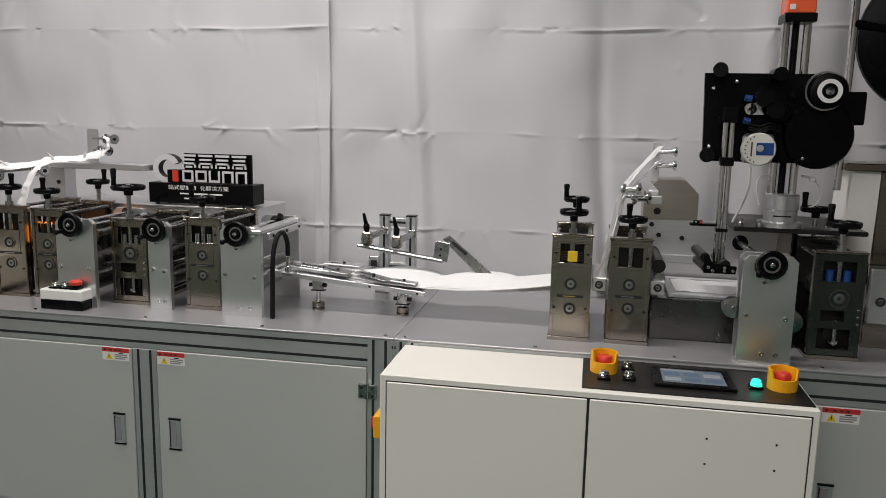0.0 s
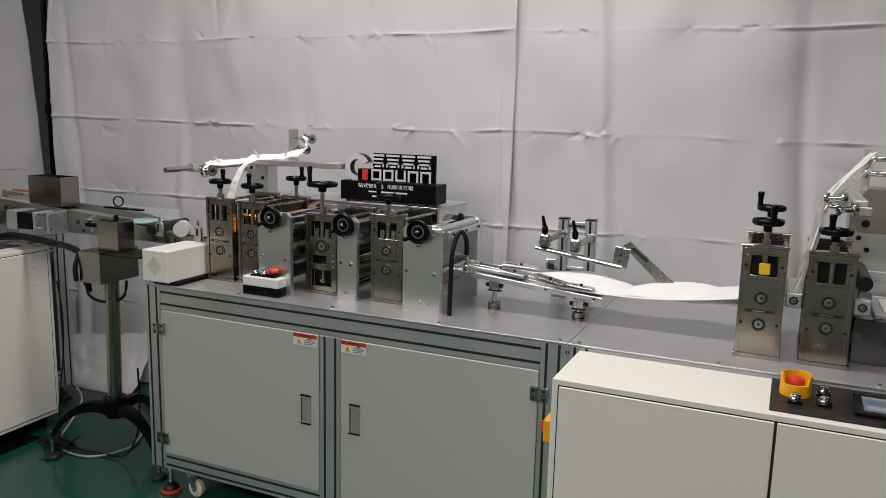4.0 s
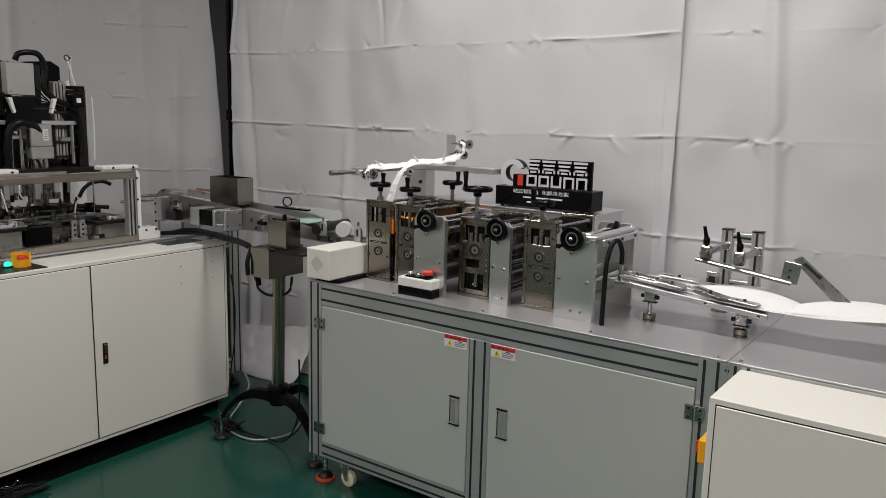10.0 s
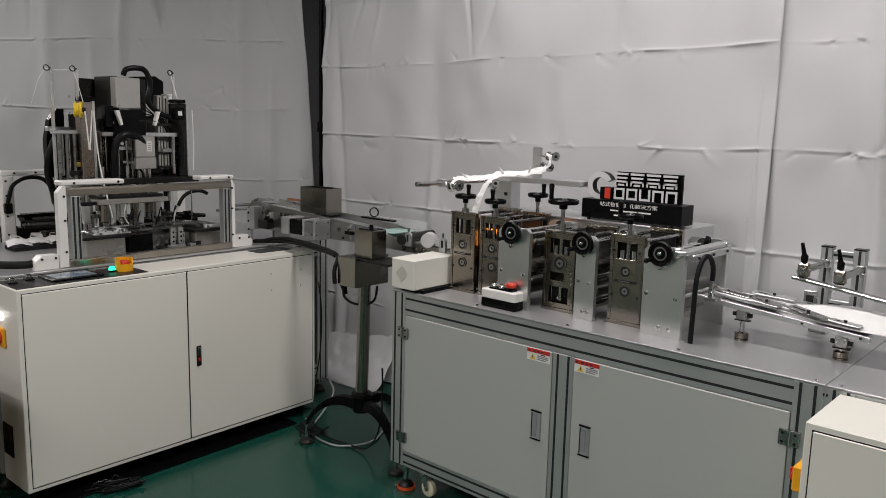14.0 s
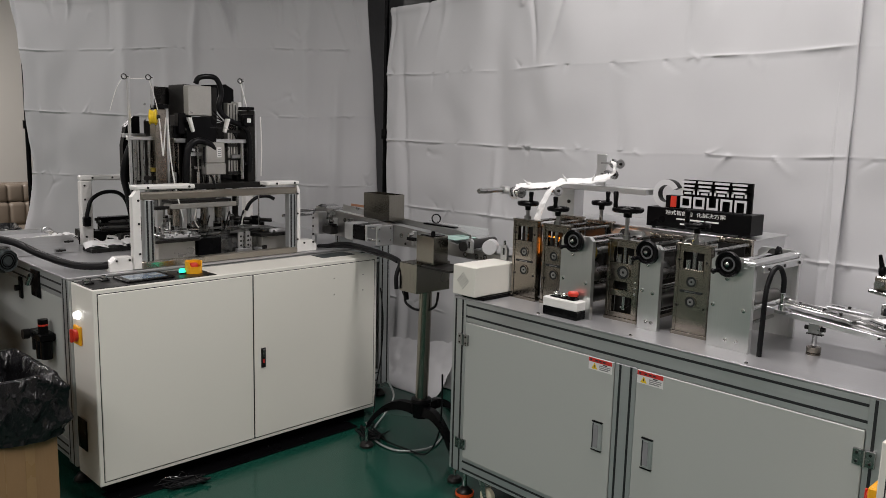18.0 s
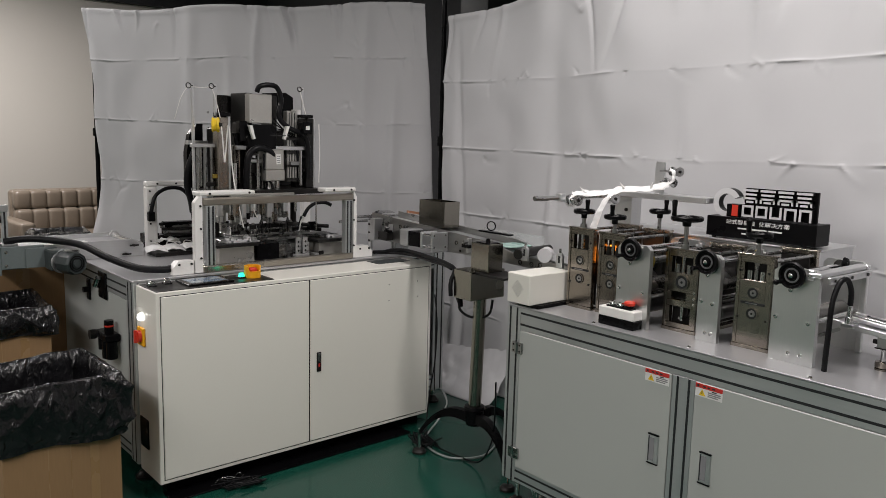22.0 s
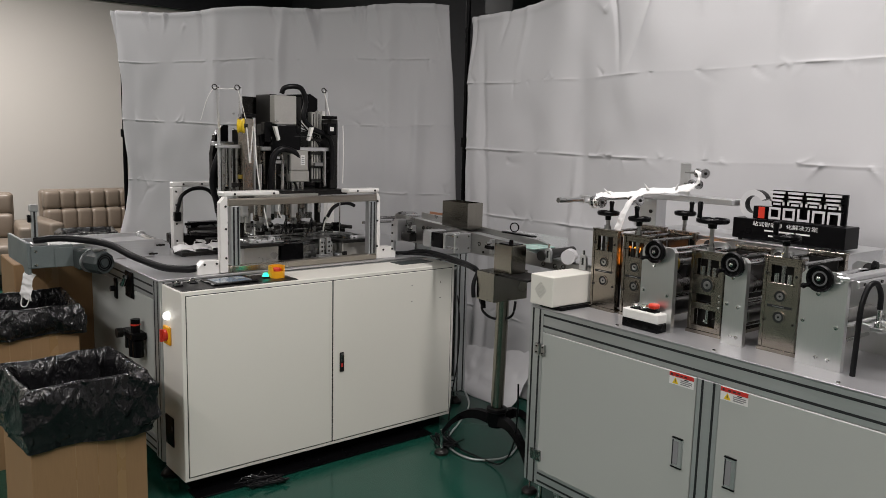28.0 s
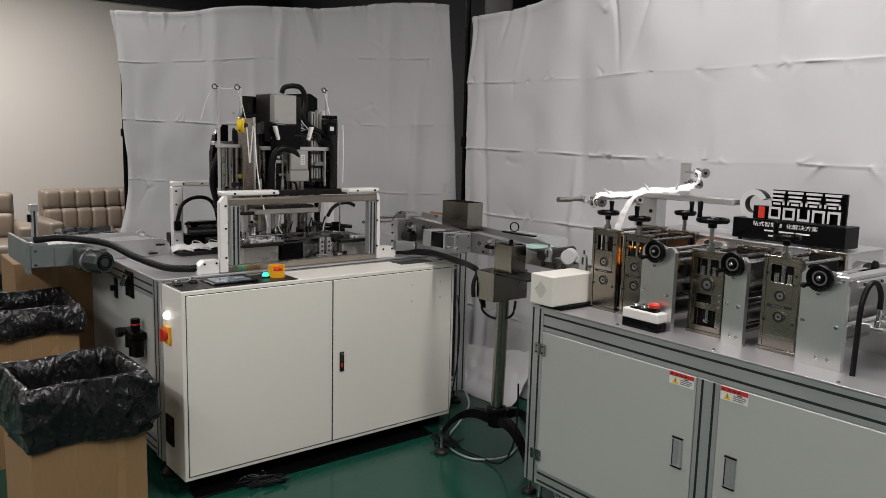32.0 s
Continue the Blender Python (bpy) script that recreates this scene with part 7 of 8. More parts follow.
# ring handle and dark bar over the belt, clear cover
Solid().ring((-2.735, 2.55, 1.085), (0.5, -1, 0), 0.024, 0.019, 0.006, 24).done("ring_handle", "blackpaint", tc)
box("cover_bar", "blackpaint", tc, (-2.82, 2.54, 1.050), (-2.60, 2.57, 1.058), 0.002)
box("clear_cover", "clear", tc, (-2.85, 2.608, 0.99), (-2.44, 2.612, 1.062), 0)
# end rollers towards the first stand
rod("drive_roller", "dark", tc, (-2.36, 2.36, 1.01), (-2.40, 2.60, 1.01), 0.022)
for x, y in ((-2.33, 2.37), (-2.24, 2.60), (-2.12, 2.36)):
    hb = Solid().prism([(-0.017, 0), (0.017, 0), (0.017, 0.05), (0.008, 0.062), (-0.008, 0.062), (-0.017, 0.05)], (x, y, 0.985), (1, 0, 0), (0, 0, 1), -0.012).done("bearing_plate", "alu", tc)
    box("slot_shade", "slot_shade", hb, (x - 0.005, y - 0.0008, 1.005), (x + 0.005, y + 0.001, 1.035), 0)
    rod("adjust_screw", "chrome", hb, (x, y + 0.006, 1.045), (x, y + 0.006, 1.065), 0.005, seg=8)
rod("white_roller", "acrylic_white", tc, (-2.235, 2.395, 1.018), (-2.265, 2.445, 1.018), 0.031, "white wound roll", 28)
box("top_plate", "alu", tc, (-2.42, 2.43, 0.990), (-2.06, 2.60, 0.995), 0.001)
box("pale_film", "foam", tc, (-2.62, 2.45, 1.012), (-2.50, 2.59, 1.018), 0.002)

hp2 = thing("stainless_hopper", pose(-3.245, 2.50, 1.045), "open stainless steel hopper box over the conveyor", "hopper")
for a, b in (((0, 0, 0), (0.21, 0.002, 0.132)), ((0, 0.098, 0), (0.21, 0.1, 0.132)), ((0, 0.002, 0), (0.002, 0.098, 0.132)), ((0.208, 0.002, 0), (0.21, 0.098, 0.132)), ((0.002, 0.002, 0), (0.208, 0.098, 0.002))):
    box("sheet_wall", "stainless", hp2, a, b, 0)

# ---- control boxes on the pole stand ----
ps = thing("pole_stand", pose(-2.54, 2.30, 0), "stainless pole stand on a black three-legged base", "pole stand")
rod("pole", "stainless", ps, (0.0, 0.0, 0.27), (0.02, -0.005, 0.80), 0.029, seg=28)
Solid().lathe((0, 0, 0.20), (0, 0, 1), [(0.038, 0), (0.044, 0.02), (0.044, 0.07), (0.050, 0.075), (0.046, 0.088), (0.03, 0.09)], 24).done("hub", "blackpaint", ps, smooth=40)
for a in (203, 350, 97):
    ca, sa = math.cos(radians(a)), math.sin(radians(a))
    lg = Solid()
    prev = None
    for k in range(10):
        f = k / 9
        r, z = 0.03 + 0.25 * f, 0.235 + 0.03 * math.sin(f * 2.2) - 0.15 * f ** 2.2
        w, h = 0.023 - 0.007 * f, 0.025 - 0.009 * f
        ring = [lg.bm.verts.new((ca * r - sa * s1 * w, sa * r + ca * s1 * w, z + s2 * h)) for s1, s2 in ((-1, -1), (-0.75, 0.8), (0.75, 0.8), (1, -1))]
        if prev:
            for q in range(4):
                lg.bm.faces.new((prev[q], prev[(q + 1) % 4], ring[(q + 1) % 4], ring[q]))
        else:
            lg.bm.faces.new(ring[::-1])
        prev = ring
    lg.bm.faces.new(prev)
    leg = lg.done("leg", "blackpaint", ps, "curved black leg", smooth=50)
    ex, ey = ca * 0.285, sa * 0.285
    Solid().lathe((ex, ey, 0), (0, 0, 1), [(0.034, 0), (0.034, 0.010), (0.026, 0.02), (0.008, 0.024)], 20).done("foot_pad", "dark", leg, smooth=35)
    rod("foot_screw", "chrome", leg, (ex, ey, 0.022), (ex, ey, 0.12), 0.007)
cb2 = thing("stainless_control_box", pose(-2.605, 2.21, 0.795), "two stacked stainless control boxes on the pole stand", "control box")
box("lower_box", "stainless", cb2, (0, 0, 0), (0.118, 0.20, 0.130), 0.002)
ub = box("upper_box", "stainless", cb2, (0.060, 0.045, 0.1305), (0.175, 0.13, 0.255), 0.002)
box("display", "black", ub, (0.075, 0.055, 0.255), (0.165, 0.12, 0.258), 0.001)
Solid().lathe((0.125, 0.085, 0.258), (0, 0, 1), [(0.010, 0), (0.009, 0.014), (0.006, 0.016)], 14).done("knob", "black", ub)
box("ledge", "dark", cb2, (0.118, 0.02, 0.118), (0.30, 0.16, 0.128), 0.002)
hose("cable", "rubber", cb2, [(0.010, 0.03, 0.0), (0.005, 0.03, -0.03), (0.015, 0.03, -0.06), (0.05, 0.05, -0.085), (0.10, 0.08, -0.085), (0.135, 0.10, -0.06), (0.14, 0.11, 0.0)], 0.006)
rod("cable_gland", "black", cb2, (0.010, 0.03, 0.0), (0.016, 0.03, -0.045), 0.012)
hose("thick_cable", "rubber", cb2, [(0.0, 0.03, 0.12), (-0.012, 0.03, 0.06), (-0.006, 0.03, 0.0), (0.012, 0.03, -0.03)], 0.010)

# ---- cables ----
cbl = thing("black_cable_bundle", pose(0, 0, 0), "thick black cable bundle from the machine to the pole stand", "cable")
hose("sleeve", "rubber", cbl, [(-3.36, 2.29, 0.895), (-3.30, 2.315, 0.903), (-3.24, 2.33, 0.918), (-3.10, 2.33, 0.93), (-2.82, 2.28, 0.93), (-2.70, 2.25, 0.928), (-2.62, 2.225, 0.915), (-2.615, 2.20, 0.86), (-2.612, 2.20, 0.80)], 0.010)
hose("sleeve", "rubber", cbl, [(-3.38, 2.30, 0.892), (-3.32, 2.32, 0.893), (-3.25, 2.325, 0.902), (-3.09, 2.32, 0.916), (-2.82, 2.272, 0.918), (-2.71, 2.245, 0.920), (-2.64, 2.225, 0.916)], 0.007)
pad = thing("rubber_mat_piece", M2, "grey flat rubber patch on the cabinet top", "mat")
box("patch", "motor_grey", pad, (1.16, 0.10, 0.866), (1.36, 0.20, 0.869), 0.001)
fc = thing("thin_black_cable", pose(0, 0, 0), "thin black cable hanging down beside the cabinet", "cable")
hose("cable", "rubber", fc, [(-3.06, 2.47, 0.70), (-3.03, 2.465, 0.55), (-3.01, 2.44, 0.36), (-3.01, 2.41, 0.20), (-2.98, 2.37, 0.06), (-2.95, 2.35, 0.012), (-2.90, 2.33, 0.010)], 0.0035, seg=8)
hose("cable", "rubber", fc, [(-2.90, 2.33, 0.010), (-2.78, 2.29, 0.008), (-2.65, 2.30, 0.008), (-2.50, 2.30, 0.03), (-2.40, 2.28, 0.16), (-2.34, 2.24, 0.33), (-2.3, 2.2, 0.48)], 0.004, seg=8)
gc = thing("grey_cable", pose(0, 0, 0), "thin grey cable curled on the green floor", "cable")
hose("cable", "profile", gc, [(-3.02, 2.50, 0.20), (-3.00, 2.52, 0.12), (-3.00, 2.46, 0.04), (-2.93, 2.33, 0.008), (-2.81, 2.25, 0.008), (-2.65, 2.26, 0.008), (-2.58, 2.41, 0.008), (-2.69, 2.61, 0.008)], 0.005, seg=8)
wl = thing("white_hose", pose(0, 0, 0), "white plastic hose behind the machine table", "hose")
hose("hose", "white", wl, [(-2.60, 2.62, 0.012), (-2.52, 2.58, 0.06), (-2.42, 2.55, 0.11), (-2.30, 2.52, 0.10)], 0.011)
ws = thing("wire_scrap", M2 @ pose(0.30, 0.0, 0.007), "small scrap of bent grey wire on the floor", "wire")
hose("wire", "steel", ws, [(-0.07, -0.005, 0.003), (-0.03, 0.012, 0.010), (0.01, -0.008, 0.006), (0.05, 0.015, 0.014), (0.06, -0.01, 0.003)], 0.0018, seg=6)
hose("wire", "steel", ws, [(-0.05, 0.015, 0.003), (0.0, 0.006, 0.012), (0.03, -0.02, 0.004), (0.07, 0.005, 0.003)], 0.0015, seg=6)
hose("wire", "rubber", ws, [(-0.09, -0.015, 0.003), (-0.04, -0.028, 0.006), (0.0, -0.02, 0.004), (0.045, -0.03, 0.003)], 0.0025, seg=6)
tg = thing("cable_tangle", pose(-2.86, 2.26, 0), "tangle of thin black cables on the floor", "cable")
rnd = random.Random(11)
for k in range(7):
    pts = [(rnd.uniform(-0.07, 0.07), rnd.uniform(-0.06, 0.06), rnd.uniform(0.006, 0.055)) for _ in range(6)]
    hose("cable", "rubber", tg, pts, 0.004, seg=6)
lt = thing("scrap_tangle", pose(-2.97, 1.36, 0), "clump of dark cable scraps under the cabinet", "scrap")
for k in range(6):
    pts = [(rnd.uniform(-0.06, 0.06), rnd.uniform(-0.09, 0.09), rnd.uniform(0.006, 0.03)) for _ in range(5)]
    hose("cable", "rubber", lt, pts, 0.004, seg=6)

# ---- discharge conveyor with its motor ----
dc = m2thing("discharge_conveyor", "grey painted discharge conveyor with a geared motor at the table's end", "conveyor")
box("near_side", "grey_paint", dc, (-0.36, 0.87, 0.865), (-0.18, 0.885, 0.968), 0.003)
Solid().prism([(-0.18, 0.868), (0.0, 0.884), (0.272, 0.884), (0.274, 0.938), (0.225, 0.968), (-0.18, 0.966)], (0, 0.884, 0), (1, 0, 0), (0, 0, 1), 0.012).done("guard_sheet", "alu", dc, "plain aluminium side sheet")
for u, z in ((0.222, 0.938), (0.185, 0.897)):
    wn = rod("wing_bolt", "dark", dc, (u, 0.872, z), (u, 0.855, z), 0.006)
    Solid().box((u - 0.022, 0.852, z - 0.004), (u + 0.022, 0.858, z + 0.005), 0.002).done("wing", "dark", wn)
box("far_side", "alu", dc, (-0.36, 1.28, 0.890), (0.285, 1.295, 0.955), 0.002)
box("end_plate", "grey_paint", dc, (-0.375, 0.868, 0.866), (-0.36, 1.297, 0.985), 0.003)
Solid().prism([(0.87, 0.885), (0.99, 0.885), (0.93, 0.840), (0.87, 0.840)], (-0.375, 0, 0), (0, 1, 0), (0, 0, 1), 0.015).done("end_gusset", "grey_paint", dc)
box("belt", "top", dc, (-0.245, 0.886, 0.925), (0.27, 1.279, 0.935), 0.003)
rod("tail_roller", "chrome", dc, (0.262, 0.90, 0.932), (0.262, 1.28, 0.932), 0.020)
rod("tail_pulley", "alu", dc, (0.262, 1.262, 0.938), (0.262, 1.278, 0.938), 0.026)
bolts(dc, [(-0.34, 0.87, 0.945), (-0.34, 0.87, 0.882), (-0.20, 0.87, 0.940), (-0.20, 0.87, 0.890)], 0.007)
box("joint_plate", "grey_paint", dc, (-0.262, 0.862, 0.866), (-0.13, 0.8695, 0.956), 0.002)
gm = box("gearbox", "motor_grey", dc, (-0.185, 0.765, 0.860), (-0.095, 0.862, 0.950), 0.006, "dark grey gearbox")
mo = Solid().lathe((-0.125, 0.770, 0.898), (0.35, -1, 0), [(0.050, 0), (0.053, 0.01), (0.053, 0.085), (0.047, 0.097), (0.043, 0.090), (0.018, 0.090), (0.016, 0.095)], 10).done("motor", "motor_grey", dc, "dark grey octagonal motor with a round fan grille")
ax = Vector((0.35, -1, 0)).normalized()
for r in (0.036, 0.027):
    Solid().ring(Vector((-0.125, 0.770, 0.898)) + ax * 0.0905, ax, r, r - 0.004, 0.003, 24).done("grille_ring", "black", mo)
Solid().ring(Vector((-0.127, 0.773, 0.898)) - ax * 0.012, ax, 0.0545, 0.045, 0.012, 24).done("silver_band", "alu", mo)
box("terminal_box", "steel", dc, (-0.135, 0.70, 0.950), (-0.075, 0.75, 0.957), 0.002)
mast = profile(dc, (-0.335, 0.945, 0.965), (-0.310, 0.97, 1.130), 0, 0, "z", "sensor_mast", 1)
box("mast_top", "alu", mast, (-0.342, 0.94, 1.12), (-0.306, 0.975, 1.150), 0.002)
box("sensor", "black", mast, (-0.352, 0.94, 1.07), (-0.338, 0.96, 1.105), 0.002)
box("mast_foot", "alu", dc, (-0.345, 0.90, 0.9655), (-0.28, 0.98, 0.975), 0.002)
hose("cable", "rubber", dc, [(-0.335, 0.93, 0.985), (-0.25, 0.91, 0.995), (-0.16, 0.86, 0.990), (-0.06, 0.74, 0.975), (0.0, 0.56, 0.935), (0.07, 0.40, 0.905), (0.14, 0.30, 0.905), (0.175, 0.275, 0.91)], 0.016, "thick black cable sleeve", 12)
for u in (0.2,):
    profile(dc, (u, 1.24, 0.0), (u + 0.04, 1.28, 0.88), 0, 0, "z", "leg", 1)
dropped = []
for k in range(16):
    dm = m2thing("face_mask", "white folded face mask leaving the discharge conveyor", "face mask", "finished masks")
    strip(dm, [(-0.06, 0, 0.0), (-0.03, 0, 0.012), (0.0, 0, 0.008), (0.035, 0, 0.014), (0.065, 0, 0.0)], 0.085, (0.1, 1, 0), "mask_body", wave=0.010, seed=50 + k)
    hose("ear_loop", "white", dm, [(-0.05, 0.03, 0.008), (-0.09, 0.02, 0.012), (-0.09, -0.02, 0.012), (-0.05, -0.03, 0.008)], 0.0025, seg=6)
    dropped.append(dm)
# latch and air regulator on the table's end
lg2 = m2thing("air_regulator", "black air regulator with gauges on the table's side", "air regulator")
box("body", "black", lg2, (-0.07, 0.40, 0.585), (-0.006, 0.55, 0.62), 0.006)
for v, z0, z1, r in ((0.42, 0.51, 0.585, 0.024), (0.48, 0.50, 0.585, 0.022), (0.45, 0.62, 0.675, 0.020), (0.53, 0.53, 0.585, 0.022)):
    rod("bowl", "black", lg2, (-0.04, v, z0), (-0.04, v, z1), r)
rod("cap", "red", lg2, (-0.04, 0.45, 0.648), (-0.04, 0.45, 0.655), 0.021)
rod("gauge", "dark", lg2, (-0.07, 0.54, 0.60), (-0.095, 0.54, 0.60), 0.022)
ls = m2thing("side_latch", "black latch plate on the pale side panel", "latch")
box("plate", "black", ls, (-0.014, 0.80, 0.70), (-0.0045, 0.84, 0.80), 0.003)
rod("knob", "black", ls, (-0.014, 0.82, 0.75), (-0.035, 0.82, 0.75), 0.014)
sg = m2thing("side_opening", "dark opening with a steel air valve in the table's side", "opening")
box("frame", "black", sg, (-0.012, 0.56, 0.74), (-0.0065, 0.67, 0.862), 0.002)
rod("valve", "chrome", sg, (-0.03, 0.60, 0.84), (-0.035, 0.63, 0.80), 0.014)

# ---- cartons with bin liners ----
def lined_carton(m, w, d, h, label, seed, skirt=0.16, flap=False):
    """An open carton with a black liner turned down over its rim; x is the width, y the depth."""
    t = thing("lined_carton", m, label, "carton", "cartons with black liners")
    th = 0.006
    walls = []
    for nm, a, b in (("front_wall", (0, 0, 0), (w, th, h)), ("rear_wall", (0, d - th, 0), (w, d, h)), ("side_wall", (0, th, 0), (th, d - th, h)), ("side_wall", (w - th, th, 0), (w, d - th, h)), ("bottom", (th, th, 0), (w - th, d - th, th))):
        walls.append(box(nm, "card", t, a, b, 0.001, "brown corrugated board"))
    c = walls[0]
    box("tape_strip", "tape", c, (w * 0.72, -0.0008, 0), (w * 0.80, 0, h), 0)
    for x in (w * 0.36, w * 0.55):
        box("board_crease", "tape", c, (x, -0.0005, 0), (x + 0.003, 0, h), 0)
    bm = bmesh.new()
    n = 264
    lv = []
    for q in range(22):
        f = q / 21
        lv.append((-skirt * (1 - f) + 0.006, 0.009 + 0.026 * math.sin(math.pi * min(1, 1.1 * (1 - f))) * (0.6 + 0.4 * (1 - f))))
    lv += [(0.012, 0.008), (0.015, 0.002), (0.011, -0.006)]
    lv += [(-0.02 - 0.028 * q, -0.018 - 0.002 * q) for q in range(12)]

    def fold(a, b, sd):
        v = 1 - abs(noise.noise((a, b, sd))) * 2.2
        return max(0, v) ** 2

    rings = []
    N4 = [(0, -1), (1, 0), (0, 1), (-1, 0)]
    for j, (dz, off) in enumerate(lv):
        ring = []
        for i in range(n):
            f = i / n * 4
            k, e = int(f), f - int(f)
            cx, cy = [(e * w, 0), (w, e * d), (w - e * w, d), (0, d - e * d)][k]
            nx, ny = N4[k]
            blend = max(0, 1 - min(e, 1 - e) * 9)
            if blend > 0:
                n2 = N4[(k - 1) % 4 if e < 0.5 else (k + 1) % 4]
                nx, ny = nx + n2[0] * blend * 0.9, ny + n2[1] * blend * 0.9
            px_, py_, pz_ = 2.4 * cx + seed, 2.4 * cy, dz
            g = 0.016 * fold(px_ * 1.3 + pz_ * 2.6, py_ * 1.3 - pz_ * 3.2, seed + 0.3) ** 1.5 + 0.007 * fold(px_ * 2.6 - pz_ * 6, py_ * 2.6 + pz_ * 6, seed + 5.1) ** 3
            g += 0.003 * fold(px_ * 4.5 + pz_ * 11, py_ * 4.5 + pz_ * 13, seed + 9.7) ** 4 + 0.0015 * fold(px_ * 9 - pz_ * 14, py_ * 9 + pz_ * 24, seed + 2.7) ** 3
            pin = 0.35 if abs(dz - 0.012) < 0.012 else 1.0
            o = off + g * 1.25 * pin if off > 0.003 else off - g * pin
            zz = h + dz + 0.020 * noise.noise((px_ * 1.6, py_ * 1.6, seed + 5)) + 0.006 * noise.noise((px_ * 7, py_ * 7, seed))
            if off > 0.003:
                zz += 0.035 * noise.noise((px_ * 1.1, py_ * 1.1, seed + 11)) * min(1, -dz / skirt if dz < 0 else 0)
            ring.append(bm.verts.new((cx + nx * o, cy + ny * o, zz)))
        rings.append(ring)
    for a, b in zip(rings, rings[1:]):
        for i in range(n):
            bm.faces.new((a[i], a[(i + 1) % n], b[(i + 1) % n], b[i]))
    bm.faces.new(rings[-1])
    s = Solid()
    s.bm.free()
    s.bm = bm
    s.done("liner", "bag", t, "crumpled glossy black plastic liner", smooth=75)
    if flap:
        f = Solid().box((0, 0, 0), (w, 0.006, 0.26), 0.001).done("flap", "card", c)
        f.matrix_basis = pose(0, d + 0.05, h - 0.05, -6)
    return t


lined_carton(pose(-2.895, 0.450, 0, 0, 0, 94), 0.40, 0.40, 0.595, "brown carton lined with a glossy black bin bag", 2, 0.23)
lined_carton(pose(-3.745, 0.36, 0, 0, 0, 88), 0.44, 0.44, 0.70, "tall brown carton lined with a black bin bag under the conveyor", 7, 0.13)
lined_carton(pose(-6.1, 1.22, 0, 0, 0, 80), 0.36, 0.36, 0.735, "far carton with a black bin bag beside the sofas", 13, 0.15)
fb = thing("cardboard_box", pose(-4.27, 0.63, 0, 0, 0, 90), "plain tall brown cardboard box behind the lined carton", "carton")
box("box", "card", fb, (0, 0, 0), (0.385, 0.40, 0.83), 0.004)
box("tape_strip", "tape", fb, (0.14, -0.0008, 0.4), (0.20, 0, 0.83), 0)


# ---- sofas by the far wall ----
def sofa(m, w, label):
    t = thing("sofa", m, label, "sofa", "sofas along the wall")
    box("plinth", "dark", t, (0.02, 0.04, 0.03), (w - 0.02, 0.78, 0.14), 0.01)
    for x in (0.08, w - 0.08):
        for y in (0.1, 0.72):
            rod("foot", "chrome", t, (x, y, 0), (x, y, 0.04), 0.02)
    n = max(1, round((w - 0.3) / 0.6))
    cw = (w - 0.30) / n
    def pad(name, p0, p1, r):
        q = Solid().box(p0, p1, 0)
        bmesh.ops.bevel(q.bm, geom=q.bm.edges[:], offset=r, segments=4, affect="EDGES", profile=0.5)
        return q.done(name, "leather", t, smooth=180)

    for k in range(n):
        x0 = 0.15 + cw * k
        pad("seat_cushion", (x0 + 0.004, 0.0, 0.14), (x0 + cw - 0.004, 0.62, 0.42), 0.05)
        tw_ = (cw - 0.008) / 4
        for j, (za, zb) in enumerate(((0.415, 0.655), (0.650, 0.850))):
            for i in range(4):
                pad("back_tuft", (x0 + 0.004 + tw_ * i - 0.010, 0.60 + 0.045 * j, za), (x0 + 0.004 + tw_ * (i + 1) + 0.010, 0.76 + 0.03 * j, zb), 0.045)
    for x0 in (0.0, w - 0.15):
        pad("armrest", (x0, 0.0, 0.10), (x0 + 0.15, 0.78, 0.58), 0.035)
    pad("back_panel", (0.13, 0.74, 0.10), (w - 0.13, 0.86, 0.855), 0.04)
    return t


sofa(pose(-8.35, 1.56, 0, 0, 0, 95), 1.55, "taupe tufted leather sofa by the far wall")
sofa(pose(-8.20, -0.35, 0, 0, 0, 85), 1.75, "taupe tufted leather sofa by the far wall")


# ---- what moves ----
def cycle_rows(down, up, t0=12.47, period=1.06, dwell=0.57, rise=0.09):
    """Poses of a part that sits down for part of each cycle and up for the rest."""
    rows = [(0.0, up)]
    k = -12
    while t0 + period * k < 32.0:
        a = t0 + period * k
        for t, m in ((a, up), (a + rise, down), (a + dwell - 0.02, down), (a + dwell + rise - 0.02, up)):
            if 0.05 < t < 31.95:
                rows.append((round(t, 3), m))
        k += 1
    return rows + [(32.0, down)]


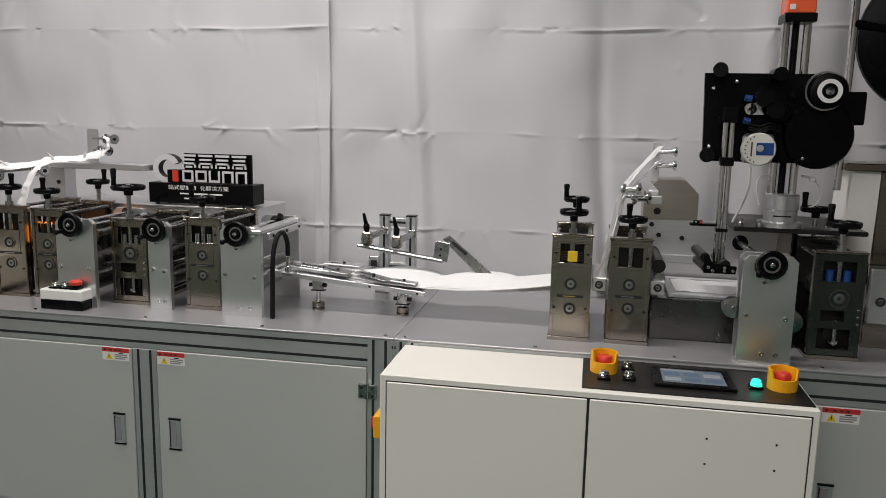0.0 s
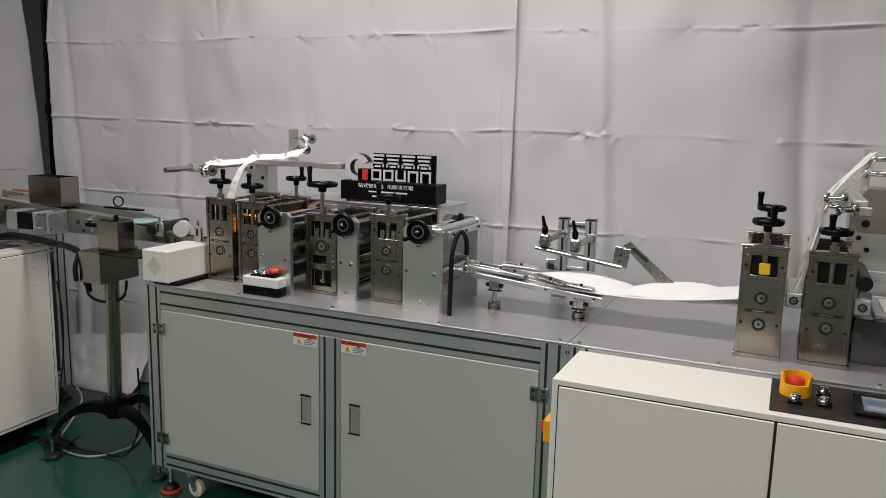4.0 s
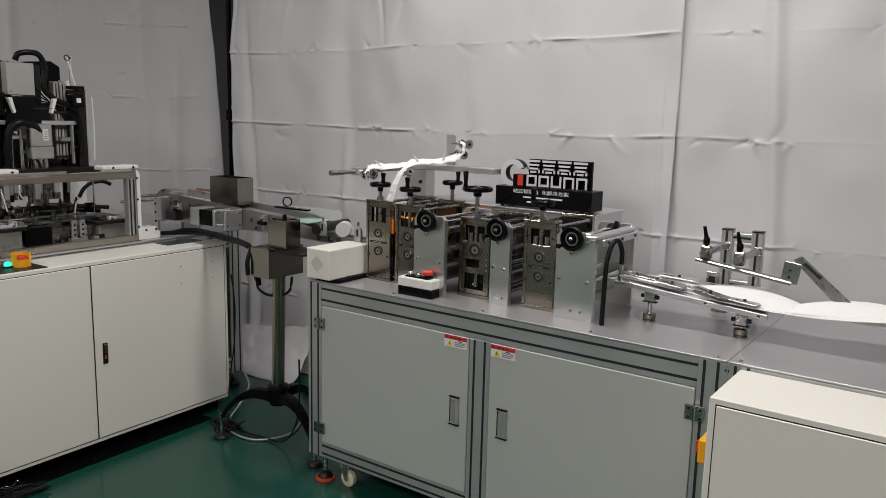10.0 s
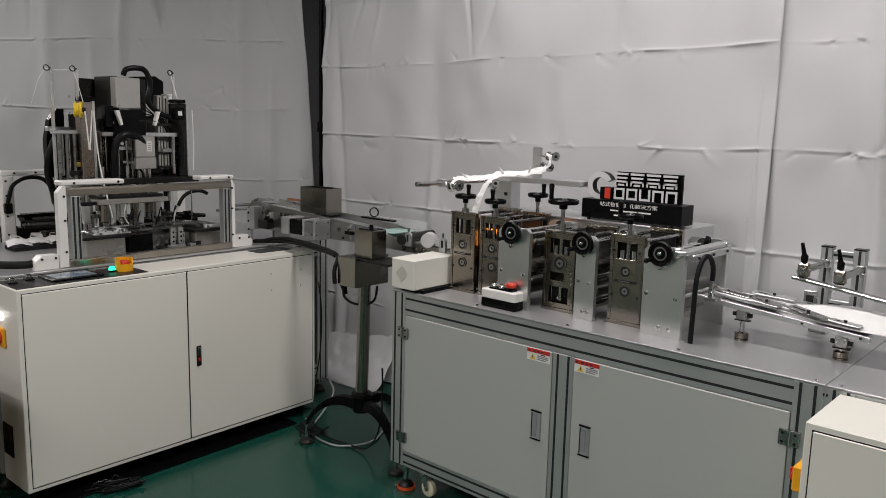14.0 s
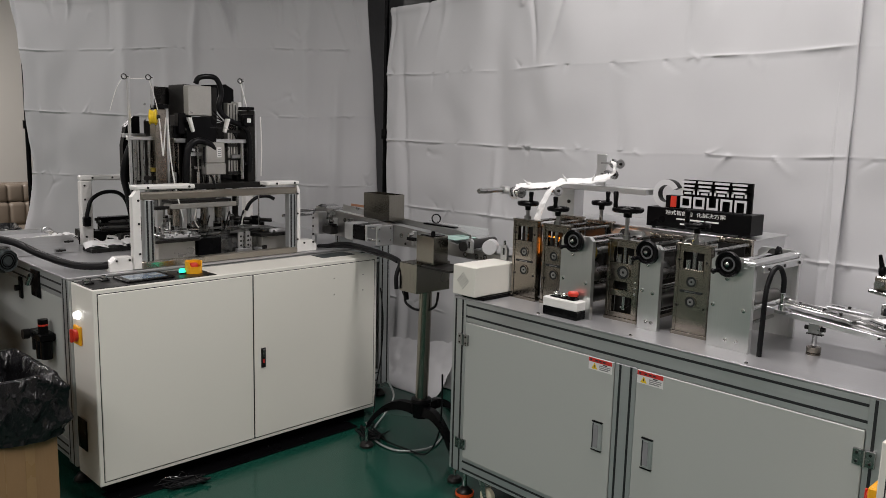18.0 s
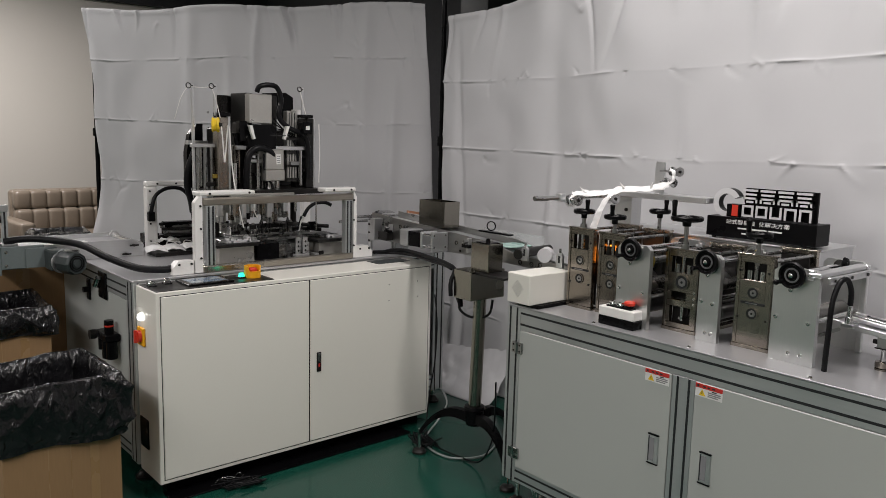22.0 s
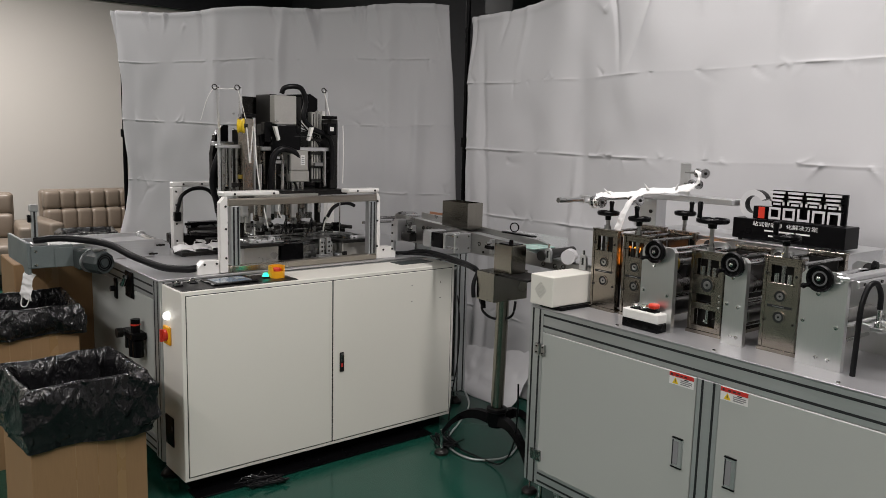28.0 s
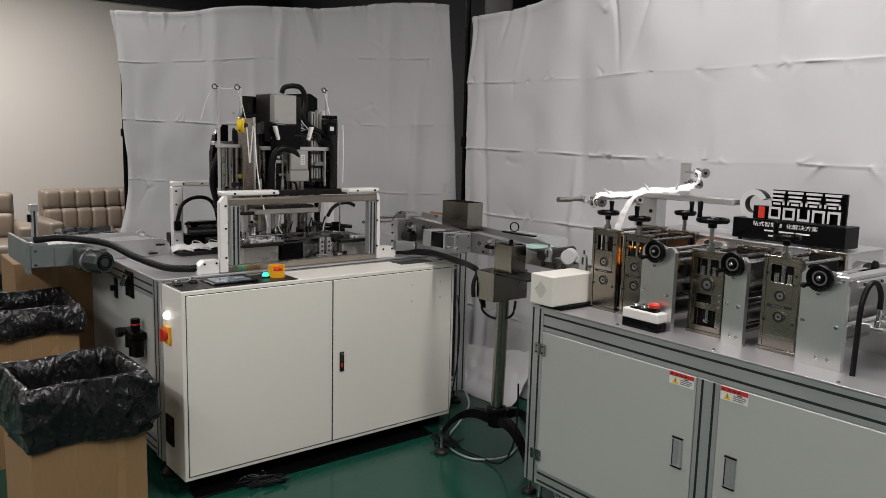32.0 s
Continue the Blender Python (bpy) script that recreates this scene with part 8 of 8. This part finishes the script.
def motions():
    # press head: down and up once a cycle
    walk(ph, cycle_rows(M2, M2 @ pose(0, 0, 0.075)))
    # the cable loop dips just after the head has gone down
    walk(hose_guard, cycle_rows(M2 @ pose(0, 0, -0.050) , M2, t0=12.50, dwell=0.24, rise=0.08))
    # masks creep along the rear belt and are set back by one pitch
    rows, t = [], 0.0
    while t < 31.9:
        rows.append((round(t, 3), Matrix.Identity(4)))
        rows.append((round(min(t + 0.95, 31.9), 3), pose(-0.02, 0.0, 0)))
        t += 1.06
    for m in masks_row:
        walk(m, rows + [(32.0, pose(-0.02, 0, 0))])
    # bulges of the web run up to the ramp, one pitch after another
    for ob, z0, z1 in zip(bulges[:2], (0.0, 0.0), (0.0, -0.004)):
        rows, t = [], -0.17
        while t < 32.0:
            for a, f in ((t, 0.0), (t + 0.60, 0.74), (t + 0.80, 1.0)):
                rows.append((round(a, 3), pose(-PITCH * f, 0, z0 + (z1 - z0) * f)))
            t += 0.84
        first = (0.0, pose(-PITCH * 0.21, 0, z0 + (z1 - z0) * 0.21))
        walk(ob, [first] + [r for r in rows if 0.05 < r[0] < 31.95] + [(32.0, pose(-PITCH * 0.3, 0, z0 + (z1 - z0) * 0.3))])
    # finished masks drop off the discharge conveyor into the carton
    for k, m in enumerate(dropped):
        a = 28.0 + 2.12 * (k - 11)
        wait, belt = M2 @ pose(0.56, 1.0, 0.905 + 0.001 * k), M2 @ pose(0.22, 1.02, 0.942)
        end, edge = M2 @ pose(-0.25, 1.02, 0.942), M2 @ pose(-0.31, 1.02, 0.90, 0, -50, 5)
        fall, rest = M2 @ pose(-0.352, 0.98, 0.765, 0, -78, 20), M2 @ pose(-0.42, 0.95, 0.30 + 0.01 * k, 0, -20, 40 * k)
        rows = [(0.0, wait), (a - 2.0, wait), (a - 1.5, belt), (a - 0.16, end), (a - 0.08, edge), (a, fall), (a + 0.25, rest)]
        if a > 32.0:
            rows = rows[:4]
        elif a + 0.25 > 31.9:
            rows = rows[:6]
        rows = [r for r in rows if r[0] < 31.95] + [(32.0, rows[-1][1])]
        walk(m, [(round(t, 3), q) for t, q in rows])


motions()
